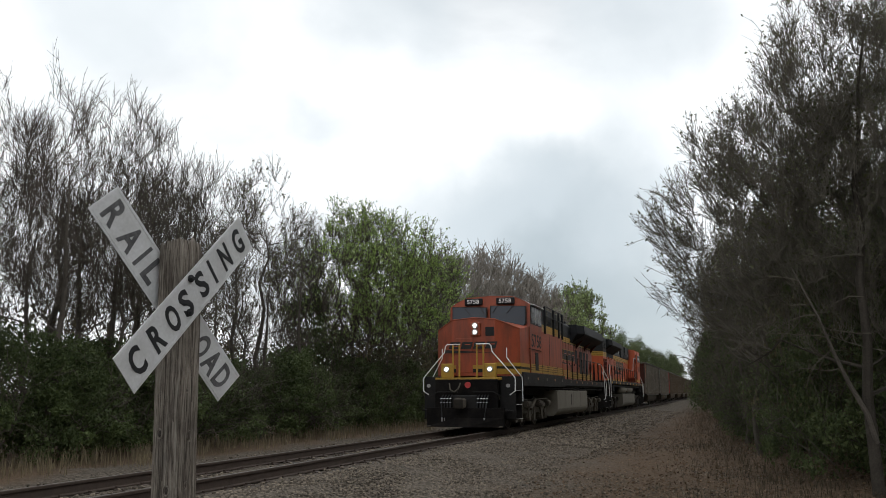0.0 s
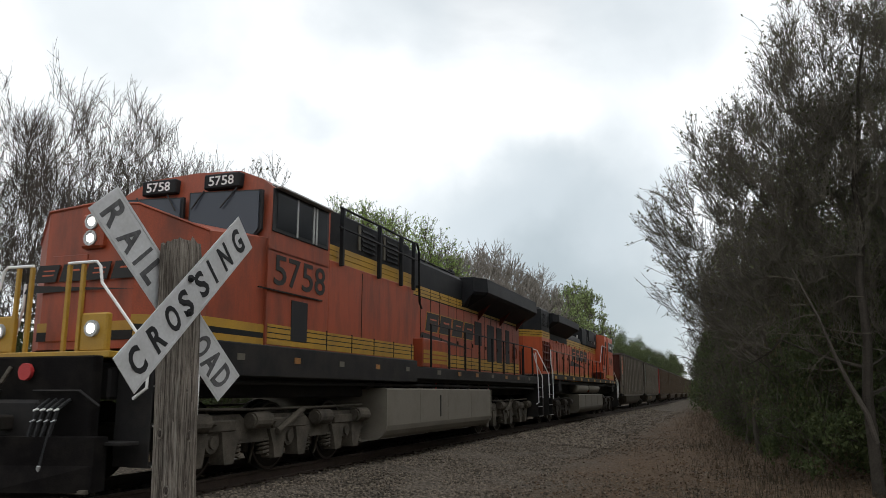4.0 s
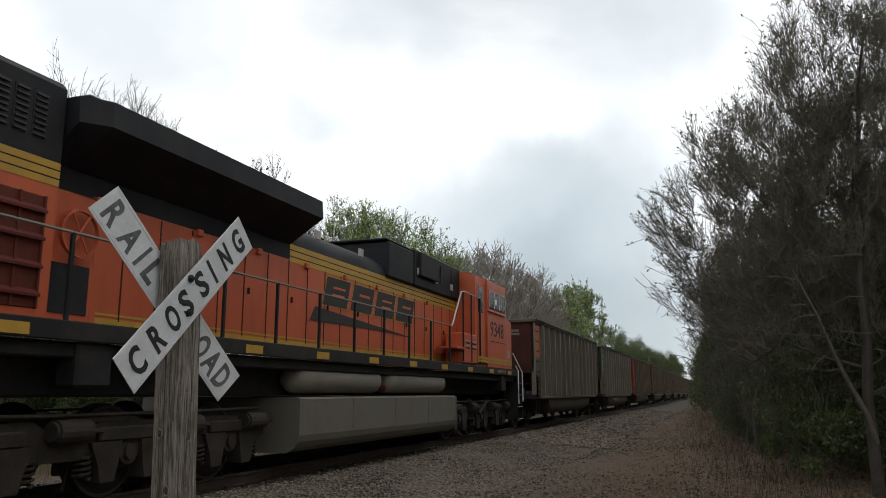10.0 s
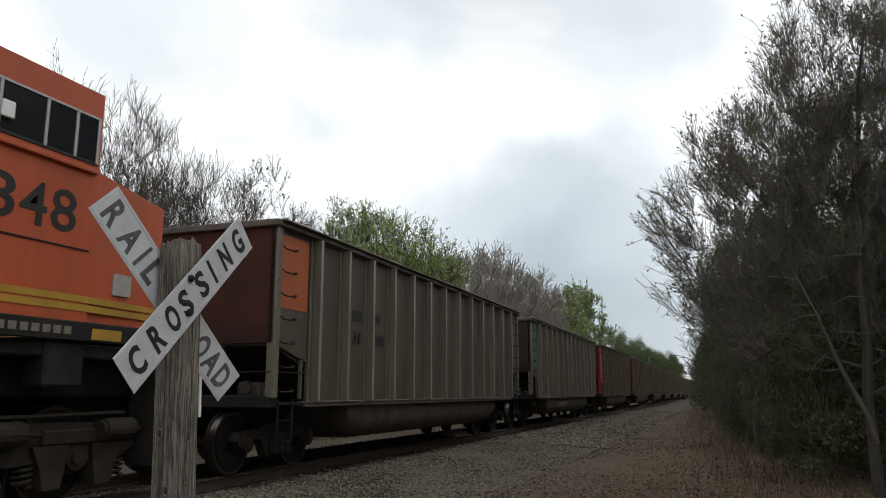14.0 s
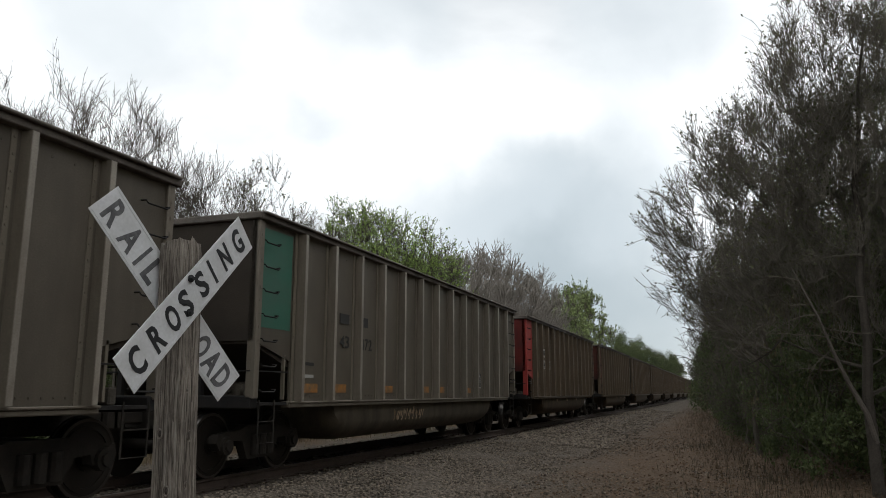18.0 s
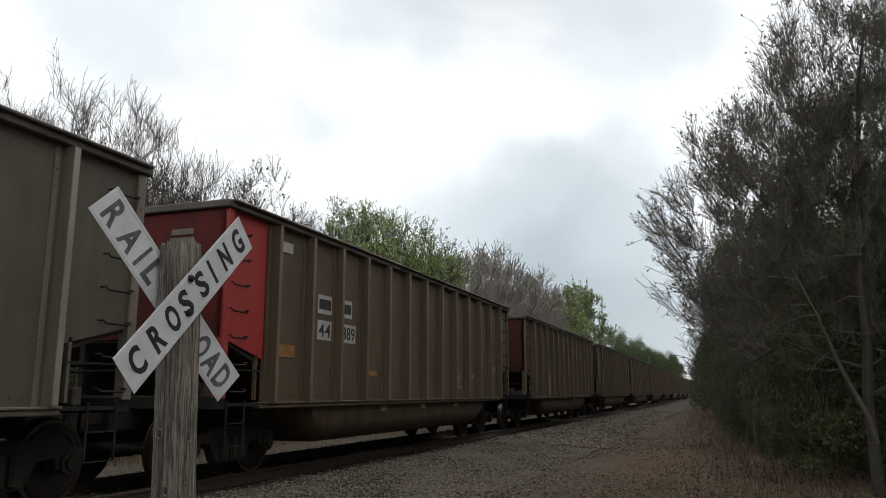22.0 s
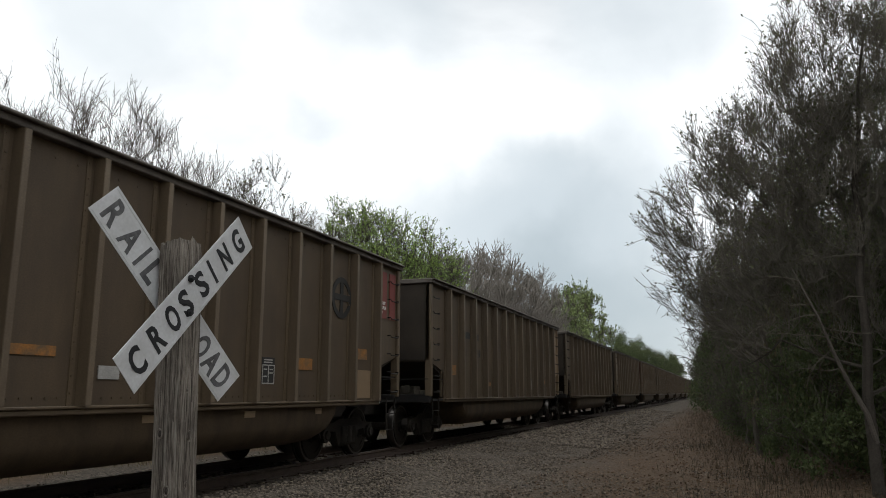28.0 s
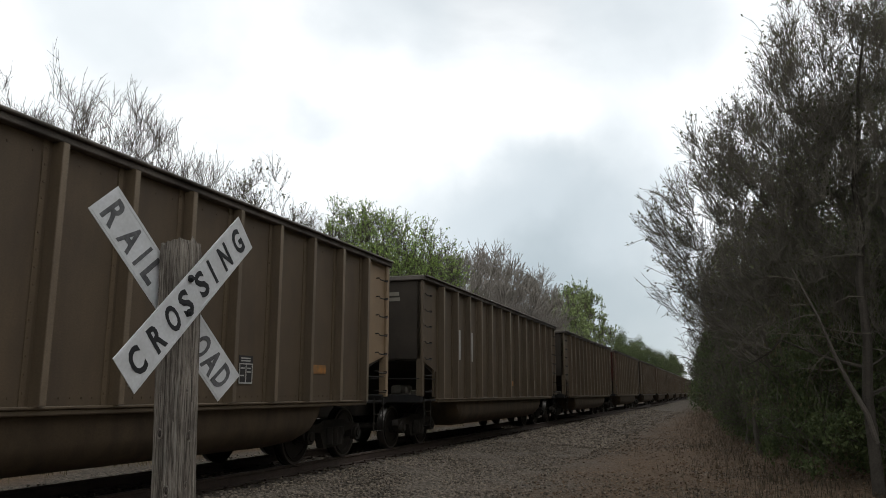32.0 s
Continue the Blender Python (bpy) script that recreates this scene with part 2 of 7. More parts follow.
DIRT = (0.055, 0.045, 0.035)
M = {
    "orange": surface("orange_paint", (0.45, 0.082, 0.024), 0.5, scale=0.8, vary=0.14, bump=0.03, stain=(0.16, 0.036, 0.017),
                      stain_amount=0.32, streak=0.75, stain_scale=0.8),
    "orange_grimy": surface("grimy_orange_paint", (0.345, 0.062, 0.020), 0.55, scale=0.8, vary=0.26, bump=0.03, stain=(0.075, 0.026, 0.016),
                            stain_amount=0.62, streak=0.75, stain_scale=0.8),
    "running_lead": surface("brown_grimy_running_gear", (0.125, 0.108, 0.086), 0.85, scale=3.0, vary=0.4, bump=0.3, stain=(0.016, 0.014, 0.012),
                            stain_amount=0.7, stain_scale=2.5, spec=0.2),
    "running_brown": surface("oily_brown_running_gear", (0.040, 0.032, 0.025), 0.8, scale=3.0, vary=0.4, bump=0.3, stain=(0.016, 0.013, 0.011),
                             stain_amount=0.75, stain_scale=2.5, spec=0.2),
    # tubs: car side colours darkened for the weak light low down, plus streaks
    "tub": surface("shaded_tub_floor", (0.075, 0.061, 0.043), 0.75, 0.05, scale=0.7, vary=0.3, bump=0.06, stain=(0.026, 0.021, 0.016),
                   stain_amount=0.7, streak=0.6, stain_scale=0.9, spec=0.2),
    "tub_brown": surface("shaded_brown_tub", (0.072, 0.050, 0.030), 0.75, 0.05, scale=0.7, vary=0.3, bump=0.06, stain=(0.026, 0.019, 0.013),
                         stain_amount=0.7, streak=0.6, stain_scale=0.9, spec=0.2),
    "yellow": surface("yellow_paint", (0.43, 0.245, 0.022), 0.55, scale=1.5, vary=0.2, bump=0.03, stain=(0.13, 0.075, 0.02), stain_amount=0.4),
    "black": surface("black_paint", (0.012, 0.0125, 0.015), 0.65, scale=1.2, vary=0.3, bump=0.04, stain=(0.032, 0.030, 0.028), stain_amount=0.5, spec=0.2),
    "frame": surface("dusty_black_frame", (0.017, 0.016, 0.016), 0.75, scale=2.0, vary=0.35, stain=(0.042, 0.036, 0.030), stain_amount=0.55, spec=0.2),
    "running": surface("dusty_running_gear", (0.125, 0.109, 0.088), 0.85, scale=3.0, vary=0.4, bump=0.3, stain=(0.018, 0.016, 0.014),
                       stain_amount=0.7, stain_scale=2.5, spec=0.2),
    "running_dark": surface("oily_running_gear", (0.021, 0.018, 0.015), 0.8, scale=3.0, vary=0.4, bump=0.3, stain=(0.045, 0.036, 0.028),
                            stain_amount=0.5, stain_scale=2.5, spec=0.2),
    "plough": surface("grimy_black_steel", (0.010, 0.009, 0.009), 0.9, scale=3.0, vary=0.4, stain=(0.03, 0.026, 0.022), stain_amount=0.5, stain_scale=2.0, spec=0.05),
    "tank": surface("dusty_grey_tank", (0.125, 0.112, 0.087), 0.75, scale=1.3, vary=0.2, bump=0.08, stain=(0.065, 0.053, 0.038), stain_amount=0.6),
    "tank_pale": surface("pale_dusty_tank", (0.185, 0.166, 0.132), 0.75, scale=1.3, vary=0.2, bump=0.08, stain=(0.08, 0.066, 0.048), stain_amount=0.5),
    "end_faded_red": surface("faded_red_panel", (0.20, 0.035, 0.028), 0.65, scale=1.3, vary=0.25, stain=(0.10, 0.035, 0.025), stain_amount=0.5),
    "white": surface("white_paint", (0.78, 0.78, 0.76), 0.5, scale=4, vary=0.1, bump=0.05),
    "sign_white": surface("sign_white", (0.60, 0.61, 0.62), 0.5, scale=7, vary=0.12, bump=0.05, stain=(0.36, 0.355, 0.34), stain_amount=0.35, stain_scale=5),
    "sign_black": surface("sign_black", (0.018, 0.019, 0.022), 0.5, scale=9, vary=0.2, bump=0.03),
    "sign_grey": surface("sign_faded_black", (0.12, 0.12, 0.125), 0.6, scale=14, vary=0.5, bump=0.03),
    "grille": surface("dark_grille", (0.008, 0.008, 0.009), 0.8, scale=9, vary=0.2, bump=0.1),
    "wheel": surface("wheel_steel", (0.028, 0.023, 0.019), 0.55, 0.4, scale=5, vary=0.3, spec=0.2),
    "tread": surface("polished_tread", (0.10, 0.092, 0.085), 0.3, 0.9, scale=5, vary=0.15, bump=0.02),
    "red": surface("red_hose_coupling", (0.45, 0.03, 0.03), 0.5, scale=5, vary=0.2),
    "glass": glass_material("dark_cab_glass", (0.018, 0.02, 0.023)),
    # grey-blue base colour imitates the sky mirrored in the windscreen
    "windscreen": glass_material("windscreen_glass", (0.052, 0.062, 0.078)),
    "seal": surface("window_rubber", (0.012, 0.012, 0.013), 0.7, scale=9, vary=0.2),
    "alu": surface("bare_window_frame", (0.42, 0.42, 0.41), 0.45, 0.3, scale=9, vary=0.15),
    "lamp": glowing("lit_headlight", (1.0, 0.93, 0.78), 14.0),
    "lens": glass_material("lamp_lens", (0.35, 0.36, 0.37)),
    "chrome": surface("lamp_rim", (0.4, 0.4, 0.4), 0.35, 0.8, scale=9, vary=0.15),
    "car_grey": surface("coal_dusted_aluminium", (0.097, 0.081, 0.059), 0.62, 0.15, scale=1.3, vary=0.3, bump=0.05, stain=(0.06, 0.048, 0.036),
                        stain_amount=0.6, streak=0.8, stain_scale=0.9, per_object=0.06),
    "car_brown": surface("rusty_brown_car_side", (0.088, 0.060, 0.033), 0.7, 0.05, scale=1.3, vary=0.34, bump=0.06, stain=(0.05, 0.033, 0.02),
                         stain_amount=0.65, streak=0.8, stain_scale=0.9, per_object=0.06),
    # rib colours lightened for the outer faces that catch the light, with stains
    "cap_grey": surface("lit_aluminium_rib_face", (0.30, 0.27, 0.225), 0.55, 0.2, scale=1.6, vary=0.3, bump=0.04, stain=(0.11, 0.085, 0.06),
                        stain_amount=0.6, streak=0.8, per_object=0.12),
    "cap_brown": surface("lit_brown_rib_face", (0.165, 0.125, 0.082), 0.6, 0.1, scale=1.6, vary=0.3, bump=0.04, stain=(0.07, 0.048, 0.030),
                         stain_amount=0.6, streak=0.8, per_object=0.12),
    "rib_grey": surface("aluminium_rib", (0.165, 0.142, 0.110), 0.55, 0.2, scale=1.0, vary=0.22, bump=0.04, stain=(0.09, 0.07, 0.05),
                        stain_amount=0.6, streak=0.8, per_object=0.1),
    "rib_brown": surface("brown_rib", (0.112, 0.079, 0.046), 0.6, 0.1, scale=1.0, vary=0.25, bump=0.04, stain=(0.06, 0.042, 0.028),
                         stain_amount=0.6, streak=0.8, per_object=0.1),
    "chord": surface("sooty_top_chord", (0.15, 0.13, 0.11), 0.65, 0.1, scale=1.2, vary=0.4, stain=(0.04, 0.034, 0.03), stain_amount=0.9, spec=0.2),
    "end_rust": surface("rusty_car_end", (0.11, 0.04, 0.02), 0.75, scale=1.1, vary=0.4, stain=(0.03, 0.022, 0.017), stain_amount=0.8, spec=0.2),
    "end_sooty_rust": surface("sooty_rust_car_end", (0.07, 0.022, 0.015), 0.8, scale=1.1, vary=0.4, stain=(0.022, 0.015, 0.012), stain_amount=0.85, spec=0.2),
    "end_dark": surface("sooty_car_end", (0.045, 0.036, 0.027), 0.8, scale=1.1, vary=0.4, stain=(0.022, 0.018, 0.015), stain_amount=0.8, spec=0.2),
    "end_orange": surface("orange_end_panel", (0.46, 0.11, 0.03), 0.6, scale=1.3, vary=0.25, stain=(0.14, 0.05, 0.025), stain_amount=0.5),
    "end_green": surface("green_end_panel", (0.022, 0.12, 0.078), 0.6, scale=1.3, vary=0.25, stain=(0.05, 0.055, 0.045), stain_amount=0.5),
    "end_red": surface("red_end_panel", (0.33, 0.024, 0.02), 0.6, scale=1.3, vary=0.2, stain=(0.15, 0.03, 0.02), stain_amount=0.4),
    "end_maroon": surface("sooty_red_car_end", (0.12, 0.018, 0.015), 0.7, scale=1.1, vary=0.4, stain=(0.028, 0.016, 0.014), stain_amount=0.8, spec=0.2),
    "end_tan": surface("tan_end_panel", (0.24, 0.165, 0.095), 0.65, scale=1.3, vary=0.2, stain=(0.10, 0.065, 0.04), stain_amount=0.4),
    "decal_yellow": surface("faded_yellow_decal", (0.33, 0.14, 0.026), 0.6, scale=9, vary=0.4, stain=(0.10, 0.07, 0.04), stain_amount=0.95, stain_scale=7),
    "decal_white": surface("stencil_white", (0.36, 0.35, 0.33), 0.6, scale=9, vary=0.25),
    "decal_dark": surface("stencil_dark", (0.017, 0.016, 0.015), 0.75, scale=9, vary=0.25),
    "coal": surface("coal", (0.02, 0.02, 0.021), 0.6, scale=20, vary=0.5, bump=0.8, fine=30, spec=0.2),
    "rail": surface("rusty_rail", (0.062, 0.042, 0.032), 0.7, 0.2, scale=6, vary=0.35, bump=0.2),
    "rail_top": surface("worn_rail_head", (0.115, 0.098, 0.085), 0.5, 0.6, scale=6, vary=0.25, bump=0.05),
    "tie": surface("creosoted_tie", (0.06, 0.048, 0.04), 0.9, scale=4, vary=0.4, bump=0.4, per_object=0.25),
    "bark": surface("grey_brown_bark", (0.105, 0.092, 0.078), 0.95, scale=4, vary=0.35, bump=0.5, fine=45, spec=0.15),
    "bark_pale": surface("pale_bark", (0.26, 0.235, 0.205), 0.95, scale=4, vary=0.35, bump=0.4, fine=45, spec=0.15),
    "twig": surface("twig_bark", (0.085, 0.073, 0.061), 0.95, scale=3, vary=0.25, bump=0.0, spec=0.15),
    "bark_dark": surface("dark_grey_bark", (0.060, 0.052, 0.043), 0.95, scale=4, vary=0.4, bump=0.6, fine=40, spec=0.15),
    "twig_grey": surface("grey_twig_bark", (0.14, 0.126, 0.104), 0.95, scale=3, vary=0.25, bump=0.0, spec=0.15),
    "twig_dead": surface("bare_dead_twig", (0.10, 0.088, 0.07), 0.95, scale=3, vary=0.25, bump=0.0, spec=0.15),
    # orange paint as it looks in shade; also the dull red filler cap
    "shade_and_dull_red": surface("shaded_orange_and_dull_red", (0.10, 0.022, 0.012), 0.7, scale=6, vary=0.3, bump=0.1, spec=0.2),
    "stone": surface("ballast_stone", (0.14, 0.116, 0.091), 0.9, scale=12, vary=0.2, bump=0.1, per_island=0.48, spec=0.2),
    "leaf_green": leaf_material("fresh_spring_leaves", (0.19, 0.29, 0.06), (0.31, 0.43, 0.11)),
    "leaf_olive": leaf_material("olive_leaves", (0.062, 0.066, 0.038), (0.125, 0.125, 0.075)),
    "leaf_bud": leaf_material("dull_green_buds", (0.066, 0.072, 0.036), (0.125, 0.130, 0.066)),
    "leaf_brown": leaf_material("brownish_buds", (0.075, 0.062, 0.036), (0.13, 0.115, 0.062)),
    # light-green far leaves, lightened in colour in place of distance haze
    "leaf_far": leaf_material("haze_pale_far_leaves", (0.15, 0.20, 0.07), (0.24, 0.30, 0.115)),
    "leaf_dark": leaf_material("dark_evergreen_leaves", (0.052, 0.076, 0.026), (0.105, 0.135, 0.05)),
    # hedge leaves: olive, darkened in colour for the shade of the trees
    "leaf_hedge": leaf_material("shade_dark_olive_hedge_leaves", (0.040, 0.056, 0.022), (0.088, 0.108, 0.042)),
    "leaf_mid": leaf_material("mid_green_leaves", (0.058, 0.078, 0.032), (0.11, 0.135, 0.056)),
    "grass_dry": leaf_material("dry_grass", (0.13, 0.105, 0.062), (0.27, 0.22, 0.14)),
    # verge grass and litter: tree shade is put into their darker colours
    "grass_verge": leaf_material("shade_dark_verge_grass", (0.042, 0.034, 0.022), (0.092, 0.073, 0.046)),
    "litter": leaf_material("fallen_leaves", (0.07, 0.045, 0.028), (0.19, 0.13, 0.082)),
    "ground": ground_material(),
    "post": weathered_wood("weathered_post", (0.33, 0.30, 0.26), (0.13, 0.11, 0.092)),
}


# ---- mesh tools ----
class Shape:
    """Collects simple solids into one mesh."""

    def __init__(self):
        self.v, self.f = [], []

    def add(self, verts, faces):
        k = len(self.v)
        self.v += [tuple(p) for p in verts]
        self.f += [tuple(i + k for i in q) for q in faces]
        return self

    def box(self, x0, x1, y0, y1, z0, z1, c=0.0):
        """A block; c cuts its edges off at 45 degrees."""
        if c <= 0:
            v = [(x, y, z) for x in (x0, x1) for y in (y0, y1) for z in (z0, z1)]
            return self.add(v, [(0, 1, 3, 2), (4, 6, 7, 5), (0, 4, 5, 1), (2, 3, 7, 6), (0, 2, 6, 4), (1, 5, 7, 3)])
        c = min(c, 0.45 * min(abs(x1 - x0), abs(y1 - y0), abs(z1 - z0)))
        lo, hi = (x0, y0, z0), (x1, y1, z1)
        v, at = [], {}
        for sx in (0, 1):
            for sy in (0, 1):
                for sz in (0, 1):
                    s = (sx, sy, sz)
                    for ax in range(3):
                        p = []
                        for k in range(3):
                            q = hi[k] if s[k] else lo[k]
                            p.append(q if k == ax else q + (-c if s[k] else c))
                        at[s, ax] = len(v)
                        v.append(p)
        f = []
        for ax in range(3):
            a, b = [k for k in range(3) if k != ax]
            for s in (0, 1):
                ring = []
                for i, j in ((0, 0), (1, 0), (1, 1), (0, 1)):
                    q = [0, 0, 0]
                    q[ax], q[a], q[b] = s, i, j
                    ring.append(at[tuple(q), ax])
                flip = (s == 1) != (ax == 1)
                f.append(tuple(ring) if flip else tuple(reversed(ring)))
            for i in (0, 1):
                for j in (0, 1):
                    q0, q1 = [0, 0, 0], [0, 0, 0]
                    q0[a] = q1[a] = i
                    q0[b] = q1[b] = j
                    q1[ax] = 1
                    f.append((at[tuple(q0), a], at[tuple(q1), a], at[tuple(q1), b], at[tuple(q0), b]))
        for s in [(i, j, k) for i in (0, 1) for j in (0, 1) for k in (0, 1)]:
            f.append((at[s, 0], at[s, 1], at[s, 2]))
        return self.add(v, f)

    def prism(self, outline, axis, a, b):
        """An outline in the two other axes (in xyz order), drawn out along the axis from a to b."""
        n = len(outline)

        def spot(p, h):
            q = list(p)
            q.insert(axis, h)
            return q
        v = [spot(p, a) for p in outline] + [spot(p, b) for p in outline]
        f = [tuple(range(n)), tuple(range(2 * n - 1, n - 1, -1))]
        f += [(i, i + n, (i + 1) % n + n, (i + 1) % n) for i in range(n)]
        return self.add(v, f)

    def loft(self, rings, cap=True):
        n = len(rings[0])
        v = [p for r in rings for p in r]
        f = []
        for k in range(len(rings) - 1):
            for i in range(n):
                j = (i + 1) % n
                f.append((k * n + i, k * n + j, (k + 1) * n + j, (k + 1) * n + i))
        if cap:
            f += [tuple(reversed(range(n))), tuple(range((len(rings) - 1) * n, len(rings) * n))]
        return self.add(v, f)

    def tube(self, path, r, sides=6, r1=None):
        path = [Vector(p) for p in path]
        rings = []
        side = None
        for i, p in enumerate(path):
            d = (path[min(i + 1, len(path) - 1)] - path[max(i - 1, 0)])
            d.normalize()
            if side is None:
                side = d.orthogonal().normalized()
            side = (side - d * side.dot(d))
            side = side.normalized() if side.length > 1e-6 else d.orthogonal().normalized()
            up = d.cross(side)
            rr = r if r1 is None else r + (r1 - r) * i / (len(path) - 1)
            rings.append([p + (side * math.cos(2 * math.pi * k / sides) + up * math.sin(2 * math.pi * k / sides)) * rr for k in range(sides)])
        return self.loft(rings)

    def disc(self, centre, axis, r, h, sides=20, hole=0.0):
        """A cylinder along x, y or z centred on a point."""
        ring = [(math.cos(2 * math.pi * k / sides), math.sin(2 * math.pi * k / sides)) for k in range(sides)]

        def spot(a, b, s):
            p = [a, b]
            p.insert(axis, s)
            return [centre[k] + p[k] for k in range(3)]
        if hole <= 0:
            return self.loft([[spot(a * r, b * r, s) for a, b in ring] for s in (-h / 2, h / 2)])
        rings = [[spot(a * q, b * q, s) for a, b in ring] for q, s in ((hole, -h / 2), (r, -h / 2), (r, h / 2), (hole, h / 2), (hole, -h / 2))]
        return self.loft(rings, cap=False)

    def ball(self, c, rx, ry, rz, n=8):
        rings = []
        for i in range(1, n):
            a = math.pi * i / n
            rings.append([(c[0] + rx * math.sin(a) * math.cos(2 * math.pi * k / n), c[1] + ry * math.sin(a) * math.sin(2 * math.pi * k / n),
                           c[2] - rz * math.cos(a)) for k in range(n)])
        return self.loft(rings)

    def mesh(self, name, material, smooth=False):
        me = bpy.data.meshes.new(name)
        me.from_pydata(self.v, [], self.f)
        me.materials.append(material)
        bm = bmesh.new()
        bm.from_mesh(me)
        if len(self.f) < 20000:
            bmesh.ops.recalc_face_normals(bm, faces=bm.faces)
        bm.to_mesh(me)
        bm.free()
        if smooth:
            me.shade_smooth()
            me.set_sharp_from_angle(angle=radians(40))
        return me


def part(name, shape, material, parent, label="", smooth=False):
    """One mesh object under a thing or under a part."""
    data = shape if isinstance(shape, bpy.types.Mesh) else shape.mesh(name, material, smooth)
    ob = new(name, data)
    ob.parent = parent
    return tagged(ob, label)


def repainted(mesh, material):
    """The same mesh data in another paint; made once for each paint."""
    key = mesh.name_full + "|" + material.name
    if key not in REPAINTED:
        me = mesh.copy()
        me.materials.clear()
        me.materials.append(material)
        REPAINTED[key] = me
    return REPAINTED[key]


REPAINTED = {}


def thing(name, m, label, category, group="", kind=""):
    ob = new(name)
    ob.empty_display_size = 0.3
    ob.matrix_basis = m
    return tagged(ob, label, category, group, kind)


def lettering(words, height, material, width=None, depth=0.002, shear=0.0, bold=0.0):
    """A mesh of words in the built-in font: x to the right, y up, from the lower left corner, facing +z."""
    cu = bpy.data.curves.new("lettering", "FONT")
    cu.body = words
    cu.extrude = depth
    cu.offset = bold
    cu.resolution_u = 3
    ob = bpy.data.objects.new("lettering", cu)
    scene.collection.objects.link(ob)
    me = bpy.data.meshes.new_from_object(ob.evaluated_get(bpy.context.evaluated_depsgraph_get()))
    bpy.data.objects.remove(ob)
    bpy.data.curves.remove(cu)
    xs = [v.co.x for v in me.vertices]
    ys = [v.co.y for v in me.vertices]
    sy = height / (max(ys) - min(ys))
    sx = width / (max(xs) - min(xs)) if width else sy
    x0, y0 = min(xs), min(ys)
    for v in me.vertices:
        y = (v.co.y - y0) * sy
        v.co.x, v.co.y = (v.co.x - x0) * sx + y * shear, y
    me.materials.clear()
    me.materials.append(material)
    return me


# turns flat lettering to stand on a side that faces +x, reading towards +y; or one that faces -y, reading towards +x
ON_SIDE = Matrix(((0, 0, 1, 0), (1, 0, 0, 0), (0, 1, 0, 0), (0, 0, 0, 1)))
ON_FRONT = Matrix(((1, 0, 0, 0), (0, 0, -1, 0), (0, 1, 0, 0), (0, 0, 0, 1)))


def turned(mesh, m):
    mesh.transform(m)
    return mesh


# ---- ground and track ----
def build_ground():
    s = Shape()
    xs = [-2500, -600, -150, -60, -30, -20] + [-16 + 0.8 * k for k in range(30)] + [10, 16, 25, 60, 150, 600, 2500]
    ys = [-600, -100, -20, -5, 0] + [2 + 1.0 * k for k in range(60)] + [70, 85, 105, 130, 170, 230, 330, 600, 1200, 4000]
    nx = len(xs)
    v = []
    for y in ys:
        for x in xs:
            near = max(0.0, 1 - abs(x) / 40) * max(0.0, 1 - abs(y - 20) / 80)
            z = 0.10 * noise.noise(Vector((x * 0.35, y * 0.35, 0.3))) * near + 0.03 * noise.noise(Vector((x * 1.4, y * 1.4, 5.0))) * near
            if -11.5 < x < -3.8:
                z -= 0.12
            v.append((x, y, z))
    f = [(j * nx + i, j * nx + i + 1, (j + 1) * nx + i + 1, (j + 1) * nx + i) for j in range(len(ys) - 1) for i in range(nx - 1)]
    s.add(v, f)
    ob = new("ground", s.mesh("ground", M["ground"], True))
    return tagged(ob, "gravel verge and brown leaf litter beside the track", "ground", kind="structure")


def build_ballast():
    s = Shape()
    ys = [-200, -60, -20] + [0.5 * k for k in range(-10, 130)] + [70, 80, 95, 120, 160, 220, 320, 500, 900]
    prof = [(-11.6, -0.15), (-10.9, 0.04), (-10.2, 0.14), (-9.5, 0.25), (-9.1, 0.27), (-8.6, 0.26), (-7.73, 0.25), (-6.9, 0.26), (-6.35, 0.27), (-6.0, 0.25),
            (-5.5, 0.15), (-5.0, 0.08), (-4.5, 0.05), (-4.0, 0.02), (-3.6, -0.02), (-3.2, -0.16)]
    rows = []
    for y in ys:
        row = []
        for k, (x, z) in enumerate(prof):
            wob = 0 if k in (0, len(prof) - 1) else 0.035 * noise.noise(Vector((x * 1.7, y * 0.9, 2.0)))
            row.append((x + 0.1 * noise.noise(Vector((x, y * 0.6, 9.0))), y, z + wob))
        rows.append(row)
    n = len(prof)
    f = [(j * n + i, j * n + i + 1, (j + 1) * n + i + 1, (j + 1) * n + i) for j in range(len(ys) - 1) for i in range(n - 1)]
    s.add([p for r in rows for p in r], f)
    ob = new("ballast_bed", s.mesh("ballast_bed", M["ground"], True))
    return tagged(ob, "grey crushed-stone ballast bed under the track", "ballast", kind="structure")


